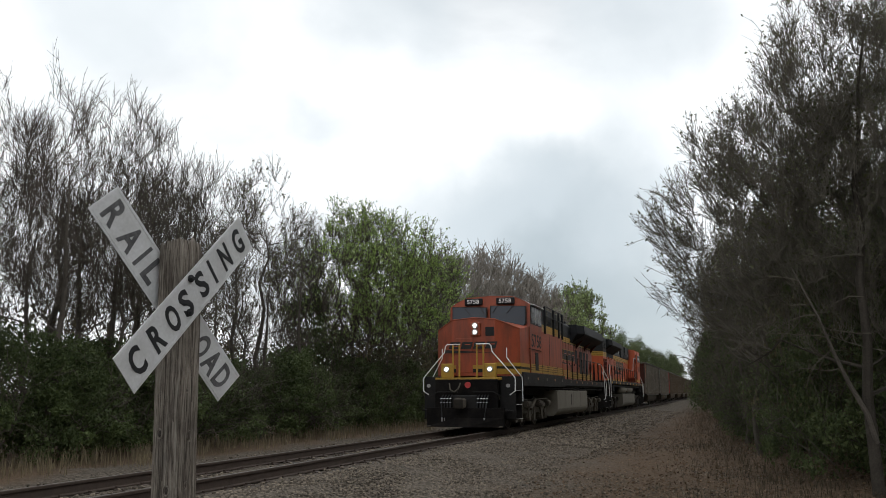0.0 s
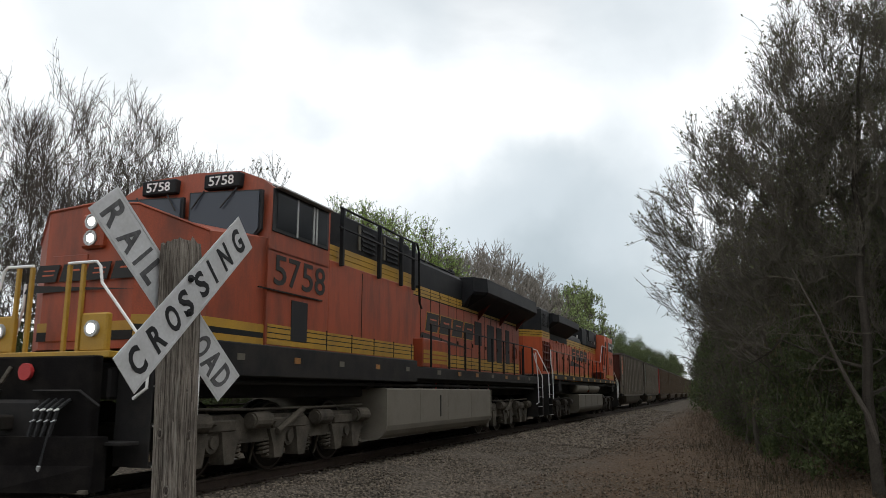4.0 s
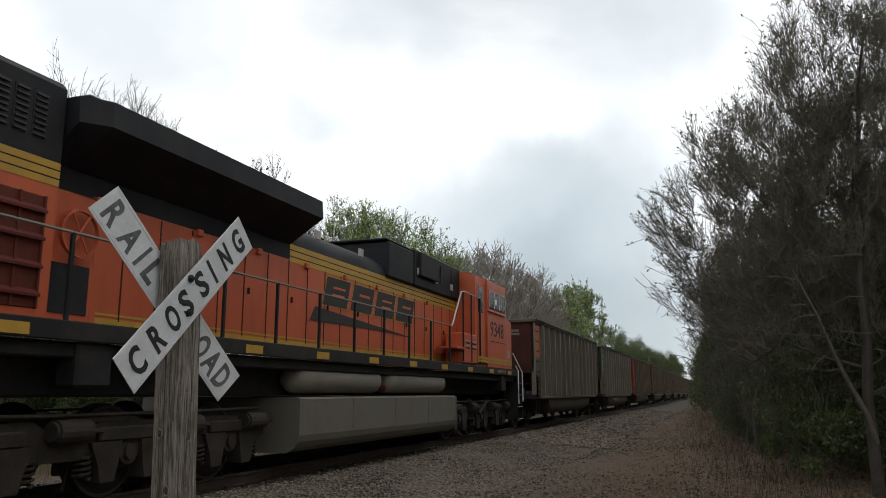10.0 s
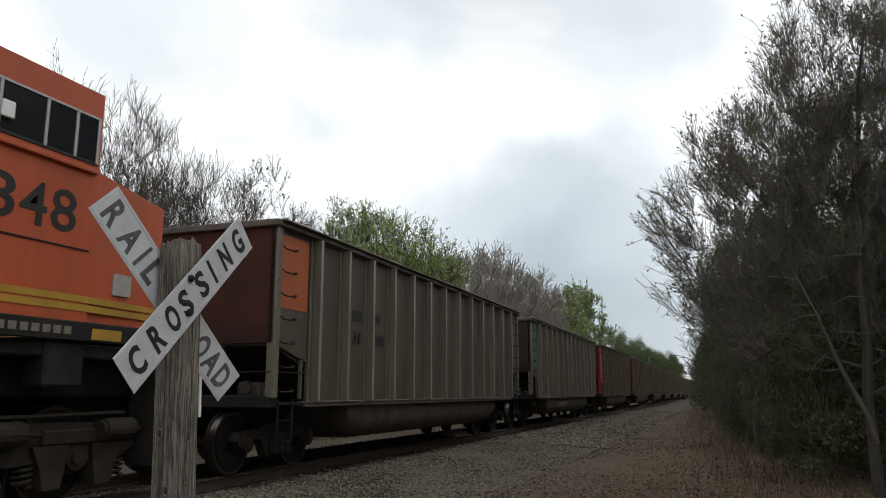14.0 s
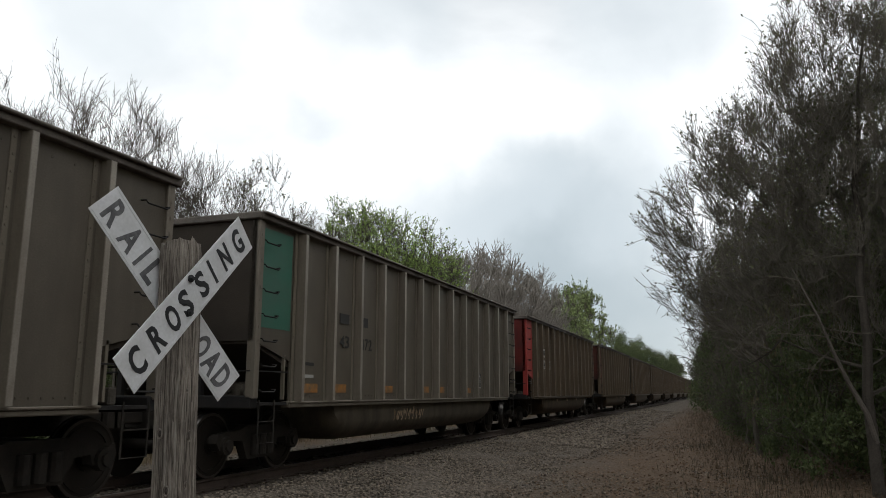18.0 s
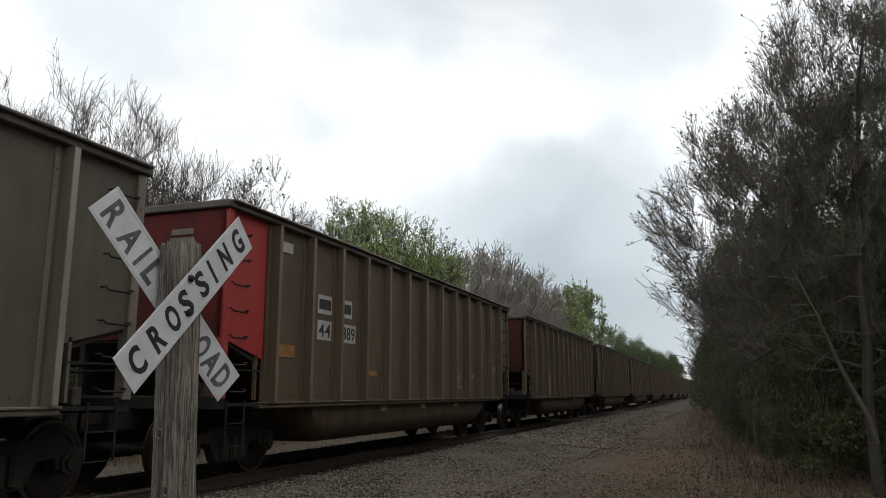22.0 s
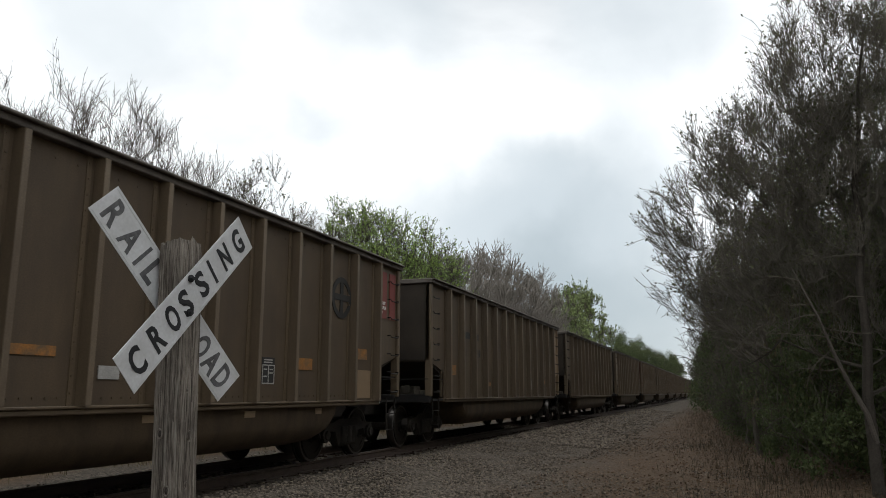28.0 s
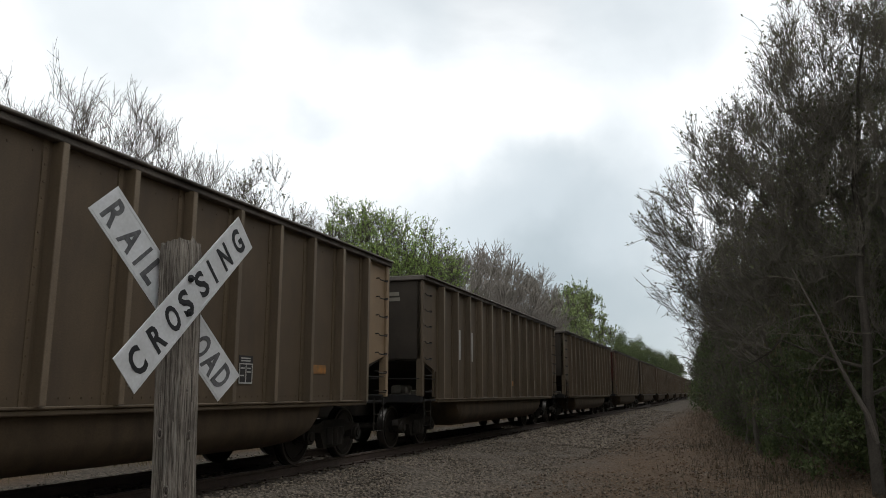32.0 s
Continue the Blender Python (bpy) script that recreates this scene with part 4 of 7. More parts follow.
def bent_rail(vehicle, pts, paint, r=0.019):
    part("grab_rail", Shape().tube(pts, r, 6), paint, vehicle, "white bent grab rail" if paint is M["white"] else "")


def louvres(vehicle, x, y0, y1, z0, z1, n, paint, name="louvre"):
    part("grille", Shape().box(x - 0.012, x + 0.004, y0, y1, z0, z1), M["grille"], vehicle, "dark ventilation grille")
    for k in range(n):
        z = z0 + (z1 - z0) * (k + 0.5) / n
        h = (z1 - z0) / n * 0.55
        part(name, Shape().prism([(x + 0.004, z - h / 2), (x + 0.022, z - h / 2), (x + 0.004, z + h / 2)], 1, y0 + 0.02, y1 - 0.02), paint, vehicle)


def name_blocks(vehicle, at, size, m, paint, edged=True):
    """The railway's mark as four plain slanted blocks over a tapering wedge."""
    L, H = size
    w = L / 4.7
    for k in range(4):
        x0 = k * w * 1.18
        q = H * 0.30
        for grow, depth, pt, nm in ((0.022, 0.004, M["yellow"], "block_edging"), (0.0, 0.008, paint, "name_block"))[0 if edged else 1:]:
            me = Shape().prism([(x0 - grow, -grow), (x0 + w + grow, -grow), (x0 + w + q + grow, H + grow), (x0 + q - grow, H + grow)], 2, 0, depth).mesh(nm, pt)
            me.transform(m)
            part(nm, me, None, vehicle, "black slanted block of the railway's mark" if nm == "name_block" else "").location = at
        for a in ((0.36, 0.44), (0.62, 0.70)) if k in (0, 2) else ((0.58, 0.68),):
            me = Shape().prism([(x0 + w * 0.30 + q * a[0], H * a[0]), (x0 + w * 0.82 + q * a[0], H * a[0]), (x0 + w * 0.82 + q * a[1], H * a[1]), (x0 + w * 0.30 + q * a[1], H * a[1])], 2, 0, 0.010).mesh("block_slot", M["orange"])
            me.transform(m)
            part("block_slot", me, None, vehicle).location = at
    s = Shape().prism([(-L * 0.06, -H * 0.12), (L * 1.0, -H * 0.62), (L * 0.55, -H * 0.55), (-L * 0.10, -H * 0.62)], 2, 0, 0.006)
    me = s.mesh("name_wedge", paint)
    me.transform(m)
    part("name_wedge", me, None, vehicle, "black tapering wedge stripe").location = at


def numerals(parent, words, height, width, material, turn, at, label):
    """Digits side by side, each a part of its own."""
    pitch = width / (len(words) - 0.12)
    for k, ch in enumerate(words):
        w = pitch * (0.86 if ch != "1" else 0.36)
        me = lettering(ch, height, material, w, bold=0.008)
        me.transform(Matrix.Translation((pitch * k + (0 if ch != "1" else pitch * 0.25), 0, 0)))
        part("digit", turned(me, turn), None, parent, label).location = at


def side_band(vehicle, name, x, y0, y1, z0, z1, paint, label=""):
    return part(name, Shape().box(x - 0.006, x + 0.005, y0, y1, z0, z1), paint, vehicle, label)


def fuel_tank(vehicle, y0, y1, z0, z1, hw, paint):
    s = Shape()
    half = [(hw - 0.05, z1 + 0.03), (hw, z1), (hw, z0 + 0.26), (hw - 0.03, z0 + 0.16), (hw - 0.10, z0 + 0.07), (hw - 0.22, z0)]
    o = [(-x, z) for x, z in half] + [(x, z) for x, z in reversed(half)]
    s.prism(o, 1, y0, y1)
    t = part("fuel_tank", s, paint, vehicle, "dusty beige-grey fuel tank")
    for y in (y0 - 0.005, y1 - 0.02):
        part("end_flange", Shape().prism([(a * 1.012, b if b > z0 + 0.2 else b - 0.01) for a, b in o], 1, y, y + 0.025), paint, t)
    for k in range(1, 4):
        y = y0 + (y1 - y0) * k / 4
        part("weld_seam", Shape().box(hw - 0.002, hw + 0.005, y - 0.008, y + 0.008, z0 + 0.27, z1), paint, t)
    return t


def build_lead_locomotive(u0):
    """The leading engine, cab first."""
    loco = thing("locomotive", pose(RAIL_X, u0, RAIL_Z), "orange and black leading diesel locomotive with lit headlights", "locomotive", "engines of the coal train")
    O, Y, K, F = M["orange_grimy"], M["yellow"], M["black"], M["frame"]
    y = lambda u: u - 22.9
    hw, cw = 0.9, 1.5
    # underframe and platforms
    part("underframe", Shape().box(-1.0, 1.0, y(24.0), y(44.6), 1.12, 1.5, 0.03).box(-1.45, 1.45, y(24.9), y(44.2), 1.42, 1.60, 0.02), F, loco)
    for sd in (-1, 1):
        part("side_sill", Shape().box(sd * 1.53 - 0.03, sd * 1.53 + 0.03, y(25.1), y(44.1), 1.50, 1.76, 0.01), F, loco, "black side sill of the walkway")
        part("walkway", Shape().box(min(sd * 0.9, sd * 1.5), max(sd * 0.9, sd * 1.5), y(32.2), y(44.1), 1.70, 1.75, 0.008), F, loco)
    part("cab_sill", Shape().box(1.50, 1.562, y(25.1), y(32.35), 1.42, 1.88, 0.015), F, loco, "dark grey side skirt below the cab")
    for k in range(5):
        u = 25.7 + 1.5 * k
        part("sill_plate", Shape().box(1.560, 1.568, y(u), y(u) + 0.18, 1.64, 1.73), M["decal_yellow"] if k % 2 else M["tank"], loco, "faded yellow sill marking")
    for k in range(7):
        u = 33.6 + 1.5 * k
        part("sill_plate", Shape().box(1.558, 1.566, y(u), y(u) + 0.24, 1.61, 1.71), M["decal_yellow"] if k % 3 else M["tank"], loco, "faded yellow sill marking")
    # nose: pointed in plan, falling away to the sides at the top
    plan = [(-1.46, 25.1), (-0.75, 24.55), (0.75, 24.55), (1.46, 25.1)]
    zt = [3.32, 3.62, 3.62, 3.32]
    s = Shape()
    lo = [(x, y(u), 1.75) for x, u in plan] + [(1.46, y(26.6), 1.75), (-1.46, y(26.6), 1.75)]
    hi = [(x, y(u), z) for (x, u), z in zip(plan, zt)] + [(1.46, y(26.6), 3.50), (-1.46, y(26.6), 3.50)]
    s.add(lo + hi, [(0, 1, 7, 6), (1, 2, 8, 7), (2, 3, 9, 8), (3, 4, 10, 9), (5, 0, 6, 11), (4, 5, 11, 10), (0, 5, 4, 3, 2, 1)])
    s.add([hi[0], hi[1], hi[2], hi[3], hi[4], hi[5], (0.0, y(24.55), 3.68), (0.0, y(26.6), 3.86)],
          [(0, 1, 6), (6, 2, 3), (1, 2, 6), (0, 6, 7, 5), (6, 3, 4, 7), (7, 4, 5)])
    part("nose", s, O, loco, "orange pointed safety-cab nose")
    part("nose_trim", Shape().tube([(p[0], p[1] - 0.004, p[2]) for p in (hi[0], hi[1], (0, y(24.55), 3.68), hi[2], hi[3])], 0.02, 5), M["orange_grimy"], loco)
    # cab: peaked front and roof
    roof = [(-1.5, 4.28), (-1.28, 4.44), (-0.85, 4.62), (0, 4.66), (0.85, 4.62), (1.28, 4.44), (1.5, 4.28)]
    s = Shape()
    s.loft([[(x, y(26.45), 3.3) for x in (-1.5, 1.5)] + [(x, y(26.45) + 0.10 * (z - 3.3), z) for x, z in reversed(roof)],
            [(x, y(28.35), 3.3) for x in (-1.5, 1.5)] + [(x, y(28.35), z) for x, z in reversed(roof)]])
    s.box(-1.5, 1.5, y(26.45), y(28.35), 1.75, 3.32)
    part("cab", s, O, loco, "orange driver's cab")
    part("cab_roof_edge", Shape().tube([(1.53, y(26.45), 4.30), (1.53, y(28.3), 4.30)], 0.02, 5), M["alu"], loco)
    for sd in (-1, 1):
        wx0, wx1 = sorted((sd * 0.10, sd * 1.34))
        def pane(k, yy, mat_, nm, parent_, lbl):
            z0a, z0b = (3.80, 3.50) if sd > 0 else (3.50, 3.80)
            return part(nm, Shape().prism([(wx0 - k, z0a - k + 0.04), (wx0 + (0 if sd > 0 else 0.1), z0a - k), (wx1 - (0.1 if sd > 0 else 0), z0b - k), (wx1 + k, z0b + 0.12), (wx1 + k, 4.20 + k * 0.6), (wx0 - k, 4.26 + k * 0.6)],
                                          1, yy, yy + 0.05), mat_, parent_, lbl)
        f = pane(0.045, y(26.40), M["seal"], "windscreen_frame", loco, "black rubber windscreen surround")
        pane(0.0, y(26.375), M["windscreen"], "windscreen", f, "windscreen with the sky's reflection put into its colour")
        part("wiper", Shape().tube([(sd * 0.95, y(26.36), 4.28), (sd * 0.68, y(26.33), 3.98)], 0.012, 4), M["seal"], loco)
        part("wiper", Shape().tube([(sd * 0.35, y(26.36), 4.28), (sd * 0.15, y(26.33), 4.0)], 0.012, 4), M["seal"], loco)
        nb = part("number_board", Shape().box(sd * 0.60 - 0.33, sd * 0.60 + 0.33, y(26.44), y(26.7), 4.33, 4.57, 0.02), K, loco, "black number board")
        numerals(nb, "5758", 0.15, 0.46, M["white"], ON_FRONT, (sd * 0.60 - 0.23, y(26.435), 4.375), "white number-board digit")
    # cab side window
    w = part("side_window_frame", Shape().box(1.49, 1.515, y(26.52), y(28.28), 3.60, 4.27, 0.008), M["seal"], loco, "black cab side window opening")
    for u0_, u1_, mt in ((26.62, 27.2, "glass"), (27.25, 27.68, "glass"), (27.85, 28.2, "glass")):
        part("pane", Shape().box(1.505, 1.522, y(u0_), y(u1_), 3.66, 4.22), M[mt], w)
    for u_ in (27.22, 27.74, 27.84):
        part("mullion", Shape().box(1.512, 1.530, y(u_) - 0.02, y(u_) + 0.025, 3.62, 4.24, 0.004), M["alu"], w, "bare aluminium window mullion")
    part("awning", Shape().box(1.50, 1.62, y(26.55), y(28.3), 4.27, 4.30, 0.006), M["alu"], loco)
    numerals(loco, "5758", 0.46, 1.60, M["decal_dark"], ON_SIDE, (1.506, y(26.62), 2.80), "dark digit on the cab side")
    # nose details
    hl = part("headlight_housing", Shape().box(-0.10, 0.26, y(24.46), y(24.6), 3.06, 3.52, 0.03), O, loco)
    for z in (3.41, 3.19):
        part("headlight", Shape().disc((0.08, y(24.455), z), 1, 0.056, 0.03, 18), M["lamp"], hl, "lit white headlight")
        part("headlight_reflector", Shape().disc((0.08, y(24.458), z), 1, 0.088, 0.026, 18), M["lens"], hl, "headlight reflector")
        part("headlight_rim", Shape().disc((0.08, y(24.455), z), 1, 0.105, 0.04, 18, 0.088), M["chrome"], hl)
    part("nose_grille", Shape().box(0.42, 0.72, y(24.53), y(24.56), 3.06, 3.36, 0.012), M["grille"], loco, "dark square nose grille")
    part("nose_door", Shape().box(-0.62, -0.02, y(24.53), y(24.56), 1.85, 3.0, 0.01), O, loco, "orange nose door")
    name_blocks(loco, (-0.86, y(24.50), 2.64), (1.70, 0.23), ON_FRONT, M["decal_dark"], False)
    part("nose_stripe", Shape().box(-0.78, 0.78, y(24.535), y(24.56), 1.98, 2.10), Y, loco)
    part("nose_stripe_dark", Shape().box(-0.78, 0.78, y(24.537), y(24.56), 1.86, 1.98), K, loco)
    for z0, z1, pt in ((2.06, 2.18, Y), (1.98, 2.06, K), (1.80, 1.98, Y)):
        part("nose_side_stripe", Shape().box(1.455, 1.472, y(25.1), y(26.5), z0, z1), pt, loco)
        part("nose_corner_stripe", Shape().prism([(0.75, y(24.545)), (1.468, y(25.09)), (1.455, y(25.12)), (0.75, y(24.58))], 2, z0, z1), pt, loco)
    # pilot, platform, ditch lamps
    part("front_platform", Shape().box(-1.1, 1.1, y(23.85), y(24.6), 1.60, 1.68, 0.01), Y, loco, "yellow front platform edge")
    part("pilot", Shape().box(-1.05, 1.05, y(23.7), y(23.85), 0.5, 1.62, 0.02), M["plough"], loco)
    part("snow_plough", Shape().loft([[(-1.28, y(23.55), z), (-0.2, y(23.2) + q, z), (0.2, y(23.2) + q, z), (1.28, y(23.55), z), (1.28, y(23.75), z), (-1.28, y(23.75), z)]
                                      for z, q in ((0.14, -0.06), (0.42, 0.06), (0.72, 0.10))]), M["plough"], loco, "dark steel plough")
    for sd in (-1, 1):
        pn = part("ditch_light_panel", Shape().box(sd * 0.74 - 0.20, sd * 0.74 + 0.20, y(23.95), y(24.05), 1.68, 2.14, 0.02), Y, loco, "yellow lamp panel")
        part("ditch_light", Shape().disc((sd * 0.74, y(23.93), 1.95), 1, 0.058, 0.05, 18), M["lamp"], pn, "lit white ditch light")
        part("ditch_light_rim", Shape().disc((sd * 0.74, y(23.935), 1.95), 1, 0.10, 0.05, 18), M["lens"], pn, "ditch light reflector")
        stairs(loco, sd * 1.55, y(24.1), y(24.85), 1.72, F, 3)
        part("uncoupling_lever", Shape().tube([(sd * 0.25, y(23.64), 1.22), (sd * 0.95, y(23.62), 1.22), (sd * 1.25, y(23.62), 1.05)], 0.016, 5), M["frame"], loco)
        bent_rail(loco, [(sd * 0.28, y(23.95), 2.76), (sd * 0.72, y(23.95), 2.76), (sd * 0.78, y(23.95), 2.70), (sd * 0.82, y(23.95), 2.50), (sd * 1.54, y(23.98), 1.70), (sd * 1.57, y(23.98), 1.62), (sd * 1.56, y(23.98), 1.25), (sd * 1.38, y(23.98), 1.13)], M["white"])
        bent_rail(loco, [(sd * 1.13, y(24.6), 2.66), (sd * 1.13, y(24.6), 2.34), (sd * 1.57, y(24.85), 1.70), (sd * 1.58, y(24.87), 1.60), (sd * 1.58, y(24.87), 0.92)], M["white"])
        for q in (0.30, 0.52):
            part("gate_post", Shape().box(sd * q - 0.025, sd * q + 0.025, y(23.93), y(23.98), 1.66, 2.74, 0.006), Y, loco, "yellow gate post")
        for q in (0.46, 0.56, 0.66, 0.76):
            part("air_hose", Shape().tube([(sd * q, y(23.68), 1.12), (sd * q, y(23.52), 1.02), (sd * q * 0.97, y(23.44), 0.72), (sd * q * 0.92, y(23.40), 0.40)], 0.024, 6), M["grille"], loco, "black rubber air hose")
            part("hose_clamp", Shape().tube([(sd * q - 0.03, y(23.50), 1.00), (sd * q + 0.03, y(23.50), 1.02)], 0.014, 5), M["white"], loco, "white hose tag")
            part("hose_clamp", Shape().tube([(sd * q - 0.03, y(23.47), 0.88), (sd * q + 0.03, y(23.47), 0.90)], 0.010, 5), M["chrome"], loco)
            part("hose_coupling", Shape().box(sd * q * 0.92 - 0.025, sd * q * 0.92 + 0.025, y(23.37), y(23.43), 0.30, 0.42, 0.01), M["chrome"], loco, "bright hose coupling")
        part("pilot_step", Shape().box(min(sd * 1.08, sd * 1.5), max(sd * 1.08, sd * 1.5), y(23.7), y(24.0), 0.62, 0.66, 0.008), M["frame"], loco)
        part("corner_lamp", Shape().disc((sd * 1.35, y(23.9), 1.42), 1, 0.06, 0.04, 14), M["decal_white"], loco, "pale round reflector")
    part("draft_gear_pocket", Shape().box(-0.42, 0.42, y(23.55), y(23.72), 0.62, 1.12, 0.04), M["frame"], loco, "black coupler pocket")
    part("coupler_knuckle", Shape().box(-0.18, 0.05, y(22.98), y(23.22), 0.70, 1.04, 0.05).box(0.06, 0.2, y(22.92), y(23.14), 0.72, 1.02, 0.04), M["running_lead"], loco, "rusty knuckle")
    part("plough_lip", Shape().box(-1.26, 1.26, y(23.50), y(23.56), 0.12, 0.17, 0.01), M["running_lead"], loco, "scuffed lower edge of the plough")
    part("red_flag", Shape().disc((0.08, y(23.66), 1.44), 1, 0.10, 0.05, 12), M["red"], loco, "red round hose glad-hand cover")
    part("cable_loop", Shape().tube([(-0.55, y(23.68), 1.5), (-0.5, y(23.6), 1.30), (-0.36, y(23.58), 1.22), (-0.22, y(23.6), 1.32), (-0.18, y(23.68), 1.5)], 0.025, 6), M["running"], loco)
    # wide equipment body behind the cab
    part("wide_body", Shape().box(-1.50, 1.50, y(28.35), y(32.25), 1.75, 3.46, 0.015), O, loco, "orange full-width equipment body")
    for k in range(1, 2):
        part("panel_seam", Shape().box(1.498, 1.506, y(28.35 + 1.3 * k), y(28.35 + 1.3 * k) + 0.012, 1.9, 3.4), M["frame"], loco)
    for z0, z1, pt in ((3.46, 3.56, Y), (3.57, 3.66, Y), (3.67, 3.76, Y)):
        part("upper_stripe", Shape().box(-1.44, 1.44, y(28.35), y(32.25), z0, z1), pt, loco)
    part("upper_body", Shape().box(-1.42, 1.42, y(28.35), y(32.2), 3.47, 4.40, 0.03), K, loco, "black upper equipment body")
    for z0, z1 in ((1.90, 2.20),):
        side_band(loco, "lower_stripe", 1.502, y(26.5), y(32.25), z0, z1, Y, "yellow lower stripe")
    for z_ in (1.985, 2.065, 2.145):
        side_band(loco, "stripe_line", 1.505, y(26.5), y(32.25), z_, z_ + 0.014, K)
    for k in range(5):
        part("stripe_joint", Shape().box(1.498, 1.512, y(28.3 + 0.95 * k), y(28.3 + 0.95 * k) + 0.03, 1.90, 2.22), K, loco)
    part("battery_door", Shape().box(1.496, 1.512, y(27.15), y(27.65), 1.98, 2.62, 0.006), M["grille"], loco, "dark open equipment door")
    part("body_handle", Shape().box(1.50, 1.53, y(26.2), y(28.1), 2.70, 2.72), M["frame"], loco)
    for u_, w_ in ((29.6, 0.10), (30.55, 0.10), (30.75, 0.10), (31.55, 0.10)):
        part("vent_post", Shape().box(1.42, 1.44, y(u_), y(u_) + w_, 3.85, 4.33), M["tank"], loco, "grey vent frame")
    for u_ in (29.75, 30.9):
        louvres(loco, 1.425, y(u_), y(u_) + 0.62, 3.84, 4.30, 5, M["black"])
    for z_ in (4.44, 4.08):
        part("roof_rail", Shape().tube([(1.56, y(28.6), z_), (1.56, y(32.3), z_)], 0.022, 6), K, loco, "black roof handrail")
    for u_ in (28.7, 30.3, 31.4, 32.1):
        part("roof_rail_post", Shape().box(1.50, 1.58, y(u_), y(u_) + 0.07, 3.40, 4.44, 0.01), K, loco)
    part("roof_rail_end", Shape().tube([(1.56, y(32.3), 4.44), (1.5, y(32.55), 4.3), (1.3, y(33.1), 3.25), (1.2, y(33.5), 3.15)], 0.025, 6), K, loco)
    # long hood
    part("hood", Shape().box(-hw, hw, y(32.2), y(44.0), 1.75, 3.52, 0.02), O, loco, "orange engine hood")
    part("hood_top", Shape().prism([(-hw, 3.52), (hw, 3.52), (hw, 4.36), (hw - 0.12, 4.48), (-hw + 0.12, 4.48), (-hw, 4.36)], 1, y(32.2), y(43.9)), K, loco, "black hood top")
    part("blower_box", Shape().box(-1.25, 1.25, y(32.2), y(33.3), 3.60, 4.42, 0.04), K, loco)
    part("blower_grille", Shape().box(1.24, 1.262, y(32.45), y(33.0), 3.72, 4.3, 0.01), M["grille"], loco)
    side_band(loco, "hood_band", hw - 0.003, y(33.3), y(43.9), 3.52, 3.80, K)
    side_band(loco, "hood_low_band", hw - 0.003, y(33.3), y(43.9), 1.86, 2.21, K)
    for k in range(3):
        side_band(loco, "hood_stripe", hw, y(33.3), y(43.9), 3.54 + 0.085 * k, 3.61 + 0.085 * k, Y, "yellow hood stripe")
        side_band(loco, "hood_low_stripe", hw, y(33.3), y(43.9), 1.88 + 0.11 * k, 1.97 + 0.11 * k, Y, "yellow lower hood stripe")
    for k in range(15):
        yy = y(33.5 + 0.68 * k)
        part("door_seam", Shape().box(hw - 0.002, hw + 0.008, yy, yy + 0.016, 1.85, 3.80), K, loco)
        if k % 2:
            part("door_latch", Shape().box(hw, hw + 0.03, yy + 0.08, yy + 0.13, 2.5, 2.6, 0.008), M["frame"], loco)
    for k in range(6):
        part("lifting_eye", Shape().box(hw - 0.03, hw + 0.03, y(34 + 1.6 * k), y(34 + 1.6 * k) + 0.09, 3.62, 3.70, 0.01), Y, loco)
    name_blocks(loco, (hw + 0.004, y(34.5), 2.72), (4.0, 0.46), ON_SIDE, M["decal_dark"])
    part("electrical_box", Shape().box(hw, 1.32, y(33.3), y(35.0), 1.78, 2.45, 0.02), O, loco, "orange toolbox with yellow stripes on the walkway")
    for k in range(3):
        part("toolbox_stripe", Shape().box(1.318, 1.326, y(33.32), y(34.98), 1.88 + 0.11 * k, 1.96 + 0.11 * k), Y, loco)
    # roof fittings
    part("roof_conduit", Shape().tube([(0.80, y(33.4), 4.50), (0.80, y(36.8), 4.50)], 0.022, 6), K, loco)
    for u_, x_, w_, h_ in ((33.9, 0.45, 0.5, 0.10), (34.9, 0.3, 0.35, 0.14), (36.85, 0.5, 0.25, 0.12)):
        part("roof_hatch", Shape().box(x_ - 0.25, x_ + 0.3, y(u_), y(u_) + w_, 4.47, 4.48 + h_, 0.02), K, loco, "black roof hatch")
    for k in range(3):
        part("air_horn", Shape().tube([(0.25 + 0.12 * k, y(37.0), 4.62), (0.25 + 0.12 * k, y(36.7), 4.62)], 0.02, 8, 0.06), M["frame"], loco, "black air horn bell")
    part("horn_bracket", Shape().box(0.2, 0.55, y(36.95), y(37.05), 4.46, 4.62, 0.01), K, loco)
    part("antenna_dome", Shape().ball((0.3, y(27.6), 4.68), 0.22, 0.22, 0.09, 10), M["decal_white"], loco, "low white antenna dome")
    for u_, v_ in ((38.6, 39.3), (39.9, 40.7), (41.0, 41.6), (42.1, 42.6)):
        part("hood_door", Shape().box(hw - 0.002, hw + 0.012, y(u_), y(v_), 2.15 if u_ > 39.5 else 2.6, 3.3, 0.006), M["grille"], loco, "dark louvred hood door")
    # radiator with overhanging wings
    rad = [(-1.53, 4.44), (1.53, 4.44), (1.57, 4.04), (1.50, 3.96), (0.92, 3.62), (-0.92, 3.62), (-1.50, 3.96), (-1.56, 4.02)]
    part("radiator_cab", Shape().loft([[(x * (0.80 if abs(x) > 1 else 1), y(37.42), z) for x, z in rad], [(x, y(37.85), z) for x, z in rad], [(x, y(44.12), z) for x, z in rad]]), K, loco, "black overhanging radiator section")
    part("radiator_top", Shape().box(-1.25, 1.25, y(37.6), y(44.0), 4.44, 4.49, 0.02), K, loco)
